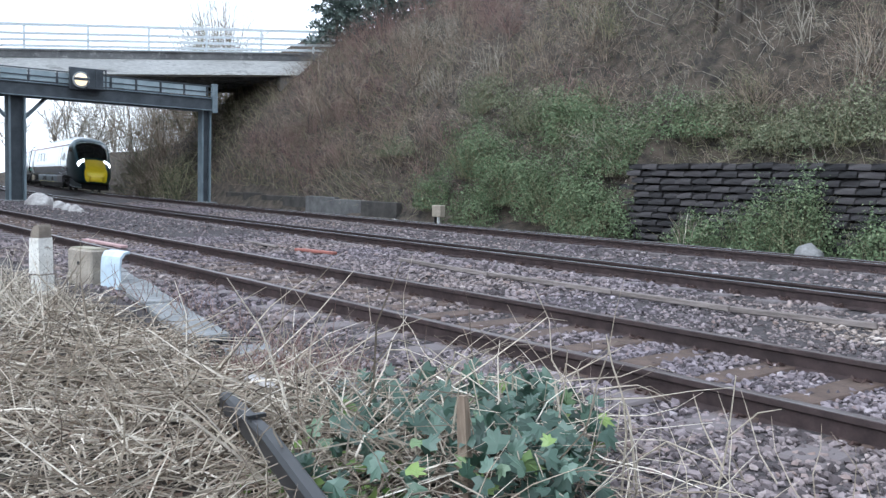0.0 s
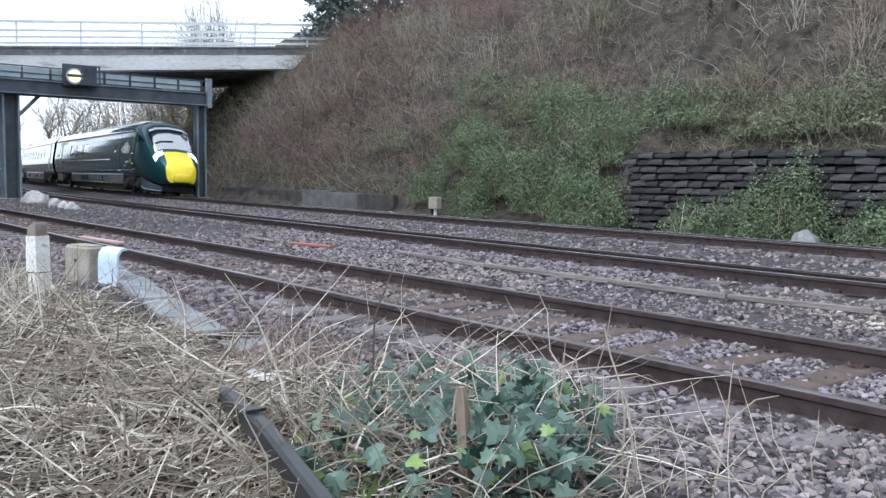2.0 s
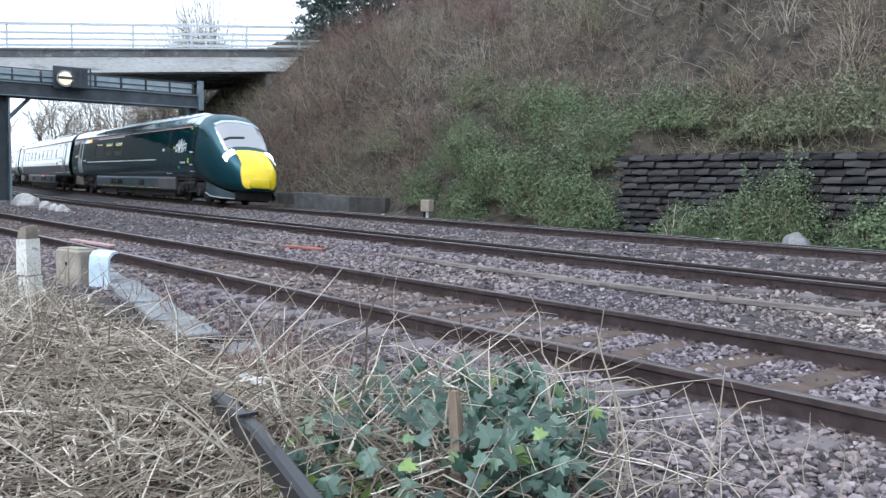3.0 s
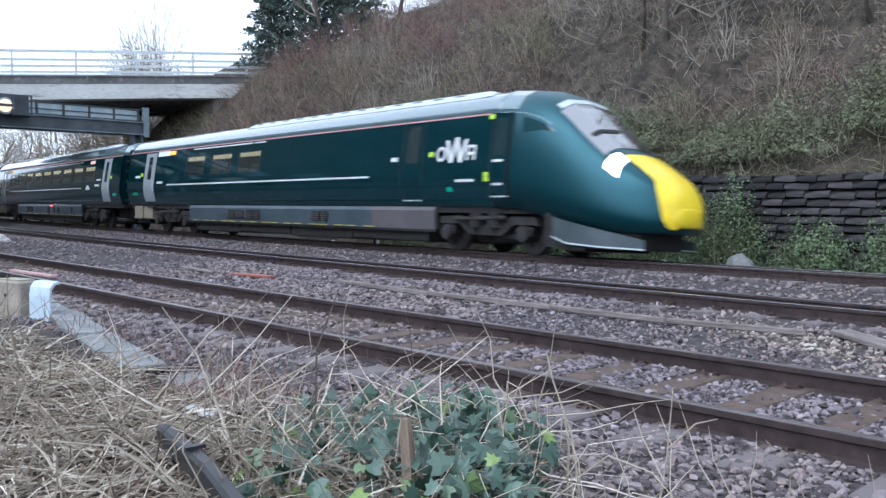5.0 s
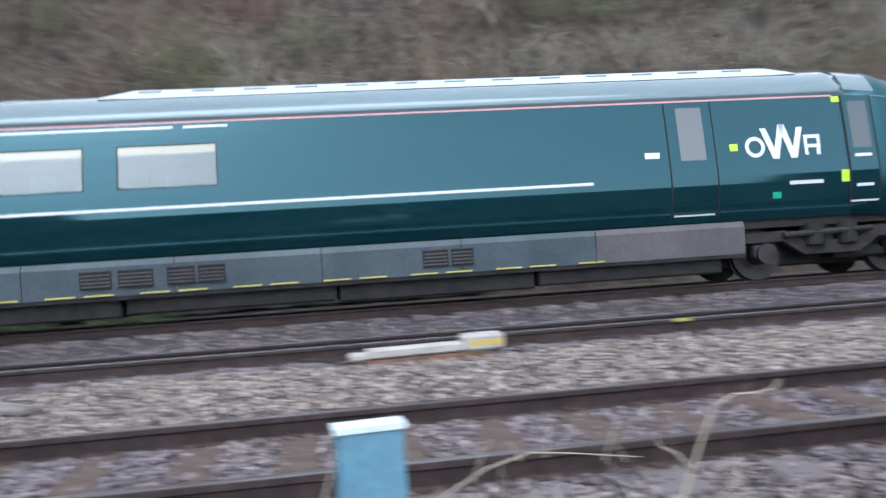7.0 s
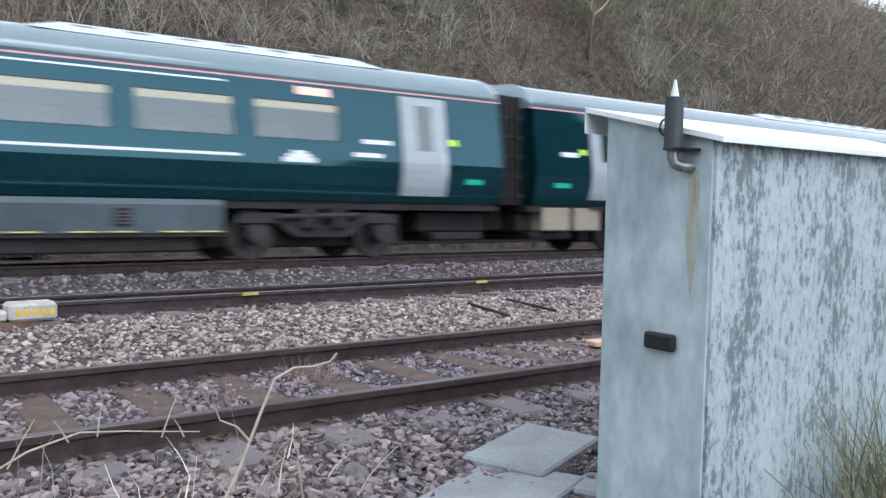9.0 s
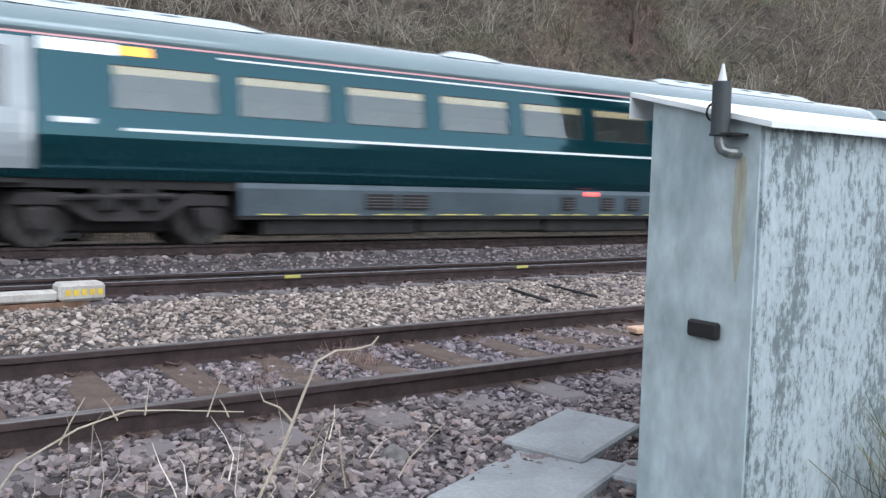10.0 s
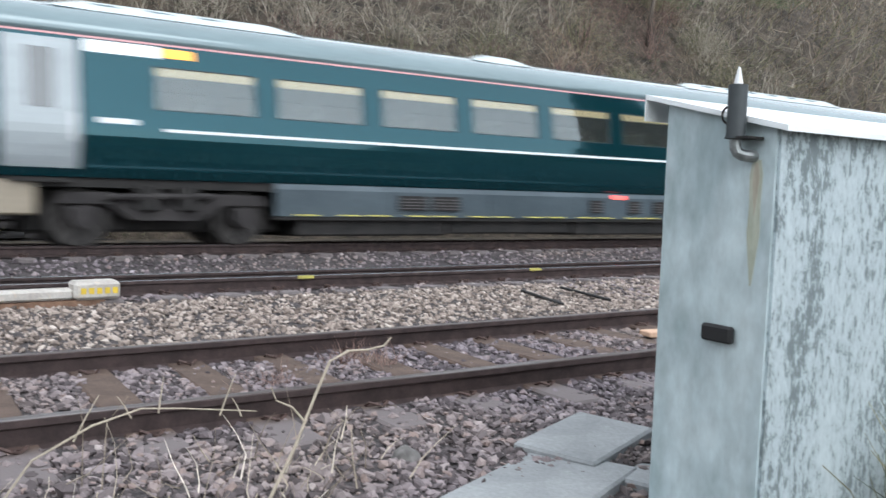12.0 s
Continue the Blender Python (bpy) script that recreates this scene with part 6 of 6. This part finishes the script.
cp = thing("concrete_post", "short tan concrete marker post beside the trough", "post", m=pose(-10.1, 3.12, -0.02, 0, 0, 14))
part("block", B(-0.24, 0.24, -0.12, 0.12, -0.4, 0.28, 0.02), surface("tan_concrete", (0.3, 0.265, 0.22), (0.42, 0.375, 0.31), 6, 0.9, 0, 40, 0.4), cp)
part("hole", B(-0.03, 0.01, -0.124, -0.118, 0.1, 0.14), BLACK, cp)
part("cap", B(-0.2, 0.2, -0.1, 0.1, 0.28, 0.295), surface("mossy_top", (0.3, 0.28, 0.2), (0.4, 0.38, 0.3), 9, 0.9), cp)
pa = thing("bent_cover", "bent pale blue-white plastic cover leaning on the concrete post", "cover", m=pose(-9.62, 3.2, -0.05, 0, 0, 20))
BLUEWHITE = plain("pale_blue_plastic", (0.6, 0.72, 0.8), 0.4)
for xa, xb, dy in ((-0.16, 0.02, 0.0), (0.045, 0.19, -0.03)):
    bm = bmesh.new()
    sec = [(0.0, -0.35), (0.0, 0.16), (0.015, 0.26), (0.06, 0.31), (0.13, 0.32)]
    loft(bm, [[(x, y + dy, z) for y, z in sec] + [(x, y + dy + 0.02, z - 0.025) for y, z in reversed(sec)] for x in (xa, xb)])
    part("panel", bm, BLUEWHITE, pa)
bm = bmesh.new()
loft(bm, [[(x, y, z) for y, z in ((-0.005, -0.35), (0.03, -0.35), (0.03, 0.2), (-0.005, 0.2))] for x in (0.022, 0.043)])
part("groove", bm, GANTRYDK, pa, "dark groove between the panels")

trough = tagged(new("cable_trough"), "line of grey concrete cable trough lids, some askew", "cable trough", kind="structure")
rnd = random.Random(3)
def trough_y(x):
    return 3.28 - 0.19 * (x + 8.92) if x < -5.9 else 2.72


x = -11.6
while x < -4.0:
    L = 0.92
    if -6.0 < x < -5.5:
        x = -5.42
    last = x > -5.9
    lidb = part("lid", B(-L / 2, L / 2, -0.16, 0.16, -0.06, 0.0, 0.012), CONCRETE, trough)
    lidb.matrix_basis = pose(x + L / 2, trough_y(x + L / 2) + rnd.uniform(-0.02, 0.02), -0.07 + rnd.uniform(-0.01, 0.015), rnd.uniform(-2, 2), rnd.uniform(-2, 2), (2 if last else -10.7) + rnd.uniform(-2.5, 2.5))
    x += L + 0.02
for xa in (-11.5, -10.1, -8.7, -7.3):
    ch = part("channel", B(0, 1.38, -0.12, -0.08, -0.4, -0.135), CONCRETE, trough)
    ch.matrix_basis = pose(xa, trough_y(xa), 0, 0, 0, -10.7)


def slab(x, y, w, d, rz, label, rx=0, ry=0, z=-0.1):
    s = thing("paving_slab", label, "slab", "loose slabs", pose(x, y, z, rx, ry, rz))
    bm = B(-w / 2, w / 2, -d / 2, d / 2, -0.06, 0.0, 0.012)
    part("slab", bm, SLATE, s)


SLATE = surface("smooth_grey_concrete", (0.21, 0.222, 0.23), (0.305, 0.32, 0.328), 2.5, 0.7, 0, 45, 0.15, 0.002, third=(0.3, 0.32, 0.32))
slab(2.98, 3.15, 0.68, 0.44, 20, "grey concrete slab lying askew on the ballast", 1, -2, -0.1)
slab(2.4, 2.78, 0.92, 0.52, 24, "grey concrete slab at the edge of the ballast", -1, 1, -0.13)
slab(3.12, 2.62, 0.66, 0.42, 20, "grey concrete slab beside the equipment case", 0, 0, -0.14)
slab(2.05, 2.32, 0.7, 0.5, 24, "grey concrete slab sunk in the verge", 0, 0, -0.17)


def plank(name, pts, w, h, mat, label, cat, top=None):
    ob = new(name)
    for (xa, ya), (xb, yb) in zip(pts, pts[1:]):
        L = math.hypot(xb - xa, yb - ya)
        seg = part("length", B(-L / 2 + 0.004, L / 2 - 0.004, -w / 2, w / 2, 0, h, 0.01), mat, ob)
        seg.matrix_basis = pose((xa + xb) / 2, (ya + yb) / 2, ground_z((xa + xb) / 2, (ya + yb) / 2) + 0.025, 0, rnd.uniform(-0.6, 0.6), math.degrees(math.atan2(yb - ya, xb - xa)))
    return tagged(ob, label, cat)


GREYWOOD = surface("weathered_timber", (0.13, 0.108, 0.098), (0.27, 0.235, 0.215), 6, 0.9, 0, 50, 0.5, 0.004, (0.3, 3, 3))
plank("timber_edging", [(-10.75, 8.02), (-8.6, 7.93), (-6.4, 7.86), (-4.9, 7.9), (-3.5, 8.1)], 0.065, 0.06, GREYWOOD, "long weathered grey timber edging between the tracks", "timber")
plank("loose_board", [(-3.34, 8.46), (-2.3, 7.52)], 0.22, 0.05, GREYWOOD, "loose weathered board lying across the ballast", "board")
plank("orange_plank", [(5.55, 5.2), (6.5, 5.05)], 0.16, 0.05, plain("pale_orange_timber", (0.6, 0.4, 0.28), 0.8), "pale orange plank between the siding rails", "board")
plank("red_board", [(-13.2, 7.6), (-12.2, 7.75)], 0.12, 0.05, plain("faded_red_plastic", (0.3, 0.11, 0.085), 0.7), "faded red board on the ballast", "board")
plank("pink_board", [(-16.4, 5.0), (-14.6, 5.1)], 0.12, 0.05, plain("faded_pink_board", (0.5, 0.33, 0.32), 0.8), "faded pinkish board between the siding rails", "board")
plank("dark_board", [(-15.3, 7.7), (-13.9, 7.6)], 0.1, 0.04, GREYWOOD, "dark thin board on the ballast", "board")
plank("dark_cable", [(7.2, 8.2), (7.0, 7.1)], 0.04, 0.03, BLACK, "black cable crossing the ballast", "cable")
plank("dark_cable", [(6.5, 8.1), (6.2, 7.0)], 0.04, 0.03, BLACK, "black cable crossing the ballast", "cable")

heat = thing("rail_equipment_box", "long white equipment box with yellow lettering beside the rail", "equipment box", m=pose(1.29, 8.98, -0.16, 0, 0, 4))
WORN = surface("worn_white_paint", (0.4, 0.37, 0.34), (0.56, 0.54, 0.5), 6, 0.6, 0, 40, 0.2, 0.002, third=(0.5, 0.42, 0.34))
part("body", B(-0.72, 0.3, -0.1, 0.1, 0.06, 0.16, 0.02), WORN, heat)
hc = part("head", B(0.3, 0.74, -0.13, 0.13, 0.05, 0.23, 0.03), WORN, heat)
part("tail", B(-0.9, -0.7, -0.08, 0.08, 0.05, 0.13, 0.02), WORN, heat)
part("base", B(-0.75, 0.6, -0.09, 0.09, -0.03, 0.05), surface("rusty_base", (0.14, 0.08, 0.05), (0.25, 0.15, 0.1), 8, 0.85), heat, "rusty base")
for i in range(5):
    part("lettering_bar", B(0.36 + i * 0.075, 0.41 + i * 0.075, -0.134, -0.129, 0.11, 0.17), plain("yellow_ink", (0.7, 0.5, 0.05), 0.6), hc, "small yellow bar of lettering")
bp = thing("blue_post", "pale blue square trackside post with a light cap", "post", m=pose(0.14, 2.2, 0, 0, 0, 4))
BLUE = surface("pale_blue_paint", (0.11, 0.26, 0.36), (0.16, 0.33, 0.43), 5, 0.5, 0, 30, 0.1, 0.002)
part("shaft", B(-0.085, 0.085, -0.04, 0.04, -0.4, 0.645, 0.004), BLUE, bp)
part("cap", B(-0.092, 0.092, -0.046, 0.046, 0.645, 0.66), plain("pale_cap", (0.7, 0.8, 0.84), 0.5), bp, "pale cap")

bpipe = thing("black_pipe", "split black plastic trunking lying in the dead stems", "pipe")
bm = bmesh.new()
loft(bm, [[(x + dx * 0.5, y - dx, z + dz) for dx, dz in ((-0.035, -0.05), (0.035, -0.05), (0.042, 0.03), (0.025, 0.045), (-0.025, 0.045), (-0.042, 0.03))] for x, y, z in ((-3.92, 1.86, 0.0), (-3.05, 1.63, 0.05), (-2.25, 1.42, 0.02))])
part("trunking", bm, plain("scuffed_black_plastic", (0.022, 0.023, 0.026), 0.45), bpipe)
part("rib", B(-3.3, -3.27, 1.65, 1.74, 0.085, 0.1), plain("scuffed_black_plastic", (0.03, 0.031, 0.034), 0.45), bpipe)


def lump(name, x, y, w, d, h, mat, label, cat, seed, z=None):
    bm = bmesh.new()
    bmesh.ops.create_icosphere(bm, subdivisions=3, radius=1)
    for v in bm.verts:
        k = 1 + 0.28 * noise.noise(v.co * 1.7 + Vector((seed, 0, 0)))
        v.co = Vector((v.co.x * w * k, v.co.y * d * k, max(-0.2, v.co.z) * h * k))
    ob = part(name, bm, mat, smooth=True)
    ob.location = (x, y, (ground_z(x, y) if z is None else z))
    return tagged(ob, label, cat)


PALE = surface("pale_rock", (0.2, 0.2, 0.195), (0.3, 0.295, 0.29), 4, 0.9, 0, 20, 0.5, 0.02)
lump("boulder", -9.95, 19.2, 0.32, 0.3, 0.3, PALE, "pale grey boulder at the foot of the wall", "rock", 1.0)
SACK = surface("dirty_white_sack", (0.36, 0.34, 0.32), (0.62, 0.6, 0.58), 3, 0.8, 0, 12, 0.5, 0.02)
lump("rubble_sack", -37.0, 9.55, 0.75, 0.5, 0.5, SACK, "dirty white rubble sack beside the gantry column", "sack", 2.0)
for i, (x, y, s) in enumerate(((-33.5, 9.3, 0.22), (-31.8, 9.1, 0.18), (-30.6, 9.0, 0.2), (-29.6, 8.9, 0.12))):
    lump("pale_stone", x, y, s, s, s * 1.2, SACK, "pale broken stone beside the track", "rock", 3.0 + i)
lump("white_debris", -4.08, 2.13, 0.17, 0.04, 0.022, SACK, "strip of dirty white plastic in the dead stems", "litter", 9.0, mound(-4.08, 2.13) + 0.13)
lump("broken_stone", 2.03, 3.33, 0.075, 0.06, 0.07, surface("dark_stone", (0.1, 0.095, 0.09), (0.2, 0.19, 0.185), 12, 0.9), "dark broken block on the ballast", "rock", 15.0)
lump("white_bottle", 0.78, 4.5, 0.1, 0.035, 0.04, SACK, "dirty white bottle lying by the rail", "litter", 16.0, -0.12)
for i in range(9):
    x = -18.6 + i * 0.28 + rnd.uniform(-0.2, 0.2)
    lump("litter_scrap", x, 18.6 + rnd.uniform(-0.4, 0.4), rnd.uniform(0.05, 0.14), 0.06, 0.05, SACK, "scrap of white litter beside the line", "litter", 20.0 + i)
for i, x in enumerate((-27.5, -22.6, -12.1, -7.7)):
    lump("litter_scrap", x, 19.0 + shift(x, 19), 0.12, 0.08, 0.06, SACK, "scrap of white litter beside the line", "litter", 40.0 + i)
lb = thing("lineside_box", "small tan lineside box on a pale leg", "equipment box", m=pose(-22.6, 18.9, -0.3, 0, 0, 10))
part("box", B(-0.2, 0.2, -0.13, 0.13, 0.35, 0.75, 0.02), surface("tan_box", (0.3, 0.26, 0.2), (0.4, 0.35, 0.28), 6, 0.8), lb)
part("leg", B(-0.03, 0.05, -0.03, 0.03, -0.1, 0.35), WHITE, lb)
part("leg", B(-0.16, -0.1, -0.03, 0.03, -0.1, 0.35), DARK, lb)
lb.matrix_basis = pose(-22.9, 18.7, -0.36, 0, 0, 10)
for x in (4.15, 7.65):
    tagged(part("paint_mark", B(x, x + 0.2, 9.355, 9.385, -0.028, 0.006), plain("yellow_paint_mark", (0.45, 0.4, 0.1), 0.6)), "yellow paint mark on the rail head", "paint mark")


def shrub(x, u, h, w, n, mat, label, seed, y=None, r=0.008, leaf=None, hang=0.0, group="bare shrubs on the bank"):
    """A many-stemmed winter shrub: arching stems inside a domed, lumpy haze of twigs."""
    if y is None:
        y = FOOT - (0 if x > -16.4 else 1.3) + u + shift(x, 21)
    s = thing("shrub", label, "shrub", group, pose(x, y, ground_z(x, y) - 0.15))
    r2 = np.random.default_rng(seed)
    m = 14
    d = np.stack([r2.normal(0, 0.5 * w / h, m), r2.normal(-0.15, 0.4 * w / h, m), np.ones(m)], 1)
    a = sprays("framework", r2.normal(0, 0.15, (m, 3)) * np.array([1, 1, 0.1]), d, r2.uniform(0.7, 1.15, m) * h, r2.uniform(1.5, 2.6, m) * r, mat, r2, 0.25, 5, 0.15)
    a.parent = s
    az, el = r2.uniform(0, 6.283, n), np.arcsin(r2.uniform(0.02, 1, n))
    k = np.array([1 + 0.75 * noise.noise(Vector((math.cos(t) * 1.5 + seed, math.sin(t) * 1.5, e * 1.8))) for t, e in zip(az, el)])
    k *= r2.uniform(0.3, 1.0, n) ** 0.4
    p0 = np.stack([np.cos(az) * np.cos(el) * w * k, np.sin(az) * np.cos(el) * w * 0.8 * k, np.sin(el) * h * 0.9 * k], 1)
    dd = p0 / np.array([w, w, h]) * 0.8 + r2.normal(0, 0.5, (n, 3)) + np.array([0, -0.15, 0.3 - hang])
    b = sprays("crown", p0, dd, r2.uniform(0.2, 0.5, n) * h * 0.55 + 0.15, r2.uniform(0.5, 1.0, n) * r, mat, r2, 0.35, 3, 0.3)
    b.parent = s
    if leaf:
        q = p0[r2.random(n) < 0.8].repeat(3, 0)
        q = q + r2.normal(0, 0.16, q.shape)
        leaves("foliage", q, r2.normal(0, 0.7, q.shape) + np.array([0, -0.5, 0.6]), r2.uniform(0.035, 0.085, len(q)), leaf, r2, parent=s)


rs = random.Random(77)
TONES = {"red": (TWIG_RED, "reddish-brown bare bramble thicket on the bank"), "brown": (TWIG_BROWN, "brown bare thicket on the bank"),
         "grey": (TWIG_GREY, "pale grey bare shrub on the bank"), "olive": (TWIG_OLIVE, "olive-stemmed winter shrub on the bank")}
for i in range(340):
    x = rs.uniform(-46, 34)
    u = 0.9 + 12.5 * rs.random() ** 1.15
    tone = tone_at(x, u) if rs.random() < 0.85 else rs.choice(("brown", "red", "grey"))
    mat, lab = TONES[tone]
    w = rs.uniform(0.9, 1.9)
    shrub(x, u, rs.uniform(1.0, 2.2), w, int(110 + 70 * w), mat, lab, 500 + i, leaf=LEAFDRY if tone == "olive" else None, hang=0.9 if rs.random() < 0.25 else 0.0)
shrub(-13.3, -1.95, 1.0, 0.35, 50, STRAW, "small pale dead shrub at the foot of the wall", 900)
# dark growth under and behind the bridge, and a haze of far trees
for i, (x, y, h, w) in enumerate(((-58, 21.6, 4.2, 2.2), (-62, 23.5, 5.5, 2.8), (-66, 26.0, 6.5, 3.2), (-60, 26.5, 6.0, 3.0), (-70, 29.5, 7.0, 3.4), (-53, 20.6, 3.4, 1.8), (-49.5, 20.4, 2.6, 1.6), (-74, 33.5, 9.5, 3.8), (-68, 31.0, 11.0, 4.0), (-63.5, 29.5, 9.0, 3.4), (-72, 33.0, 13.0, 4.5), (-66, 32.0, 12.0, 4.0))):
    shrub(x, 0, h, w, 420, (TWIG_OLIVE, TWIG_BROWN, TWIG_BROWN)[i % 3], "tall dark thicket beyond the bridge", 930 + i, y, 0.02, LEAFDRY if i % 3 == 0 else None, group="thickets beyond the bridge")
for i, (x, y, h, w) in enumerate(((-104, 37, 10.5, 4.5), (-112, 44, 11, 5), (-108, 33, 9, 4.2), (-118, 40, 11.5, 5), (-100, 43, 10, 4.5), (-122, 52, 12, 5.5))):
    shrub(x, 0, h, w, 620, TWIG_GREY, "distant hazy bare tree beyond the bridge", 960 + i, y, 0.03, group="thickets beyond the bridge")

PALEBARK = by_island("pale_grey_bark", [(0, (0.2, 0.18, 0.15)), (1, (0.33, 0.3, 0.25))], 0.9, 12, 0.2)
for i, (x, u, ln, w) in enumerate(((-12.6, 5.2, 4.2, 12), (-19.6, 4.8, 4.4, 12), (-17.2, 5.0, 4.6, -14), (-15.2, 5.4, 4.2, 18), (-14.4, 4.2, 3.6, -10), (-4.5, 6.5, 4.0, 20), (8.5, 6.0, 3.5, 10), (17.0, 7.0, 3.5, -15))):
    y = FOOT + u + shift(x, 21)
    rnd2 = random.Random(300 + i)
    bm = bmesh.new()
    for k in range(4):
        a = radians(w + rnd2.uniform(-30, 30))
        grow(bm, Vector((0, 0, 0)), Vector((math.cos(a) * rnd2.choice((-1, 1)), -0.3, rnd2.uniform(0.25, 1.0))), ln * rnd2.uniform(0.4, 0.7), 0.026, 3 if k < 2 else 2, rnd2)
    fb = part("sprawling_branch", bm, PALEBARK)
    fb.location = (x, y, ground_z(x, y) + 0.5)
    tagged(fb, "pale bare sprawling branch on the bank", "branch", "pale branches")


def line_at(s):
    """Place, heading and tilt on the train's line at distance s along it (s = x on the straight)."""
    if s >= BX:
        return s, 14.35, 0.0
    d = BX - s
    a = d / BR
    return BX - BR * math.sin(a), 14.35 + BR * (1 - math.cos(a)), -a


def run(t):
    """How far the nose has come, speeding up slowly."""
    def ease(a, b):
        k = min(1.0, max(0.0, (t - a) / (b - a)))
        return k * k * (3 - 2 * k)

    trim = 0.42 * ease(7.5, 9.4) - 0.21 * ease(9.4, 10.6) - 0.42 * math.exp(-((t - 2.4) / 1.1) ** 2)
    return trim - 57.9116 + 9.88327 * t + -0.197076 * t ** 2 + 0.0445934 * t ** 3 + -0.00165648 * t ** 4


def car_pose(s_nose):
    """A car whose front end is at s_nose, resting on the line over its two bogies."""
    xa, ya, _ = line_at(s_nose - 4.3)
    xb, yb, _ = line_at(s_nose - CAR + 4.3)
    w = math.atan2(ya - yb, xa - xb)
    x, y = xa + 4.3 * math.cos(w), ya + 4.3 * math.sin(w)
    return Matrix.Translation((x, y, 0.01)) @ Matrix.Rotation(w, 4, "Z") @ Matrix.Rotation(radians(-3.0), 4, "X")


def motions():
    for i, (car, axles) in enumerate(cars):
        ts = [k * 0.25 for k in range(49)]
        walk(car, [(t, car_pose(run(t) - CAR * i)) for t in ts])
        for ax in axles:
            p = ax.location.copy()
            rows = []
            for k in range(361):
                t = k / 30
                rows.append((t, Matrix.Translation(p) @ Matrix.Rotation((run(t) - run(0)) / 0.43, 4, "Y")))
            walk(ax, rows)


motions()
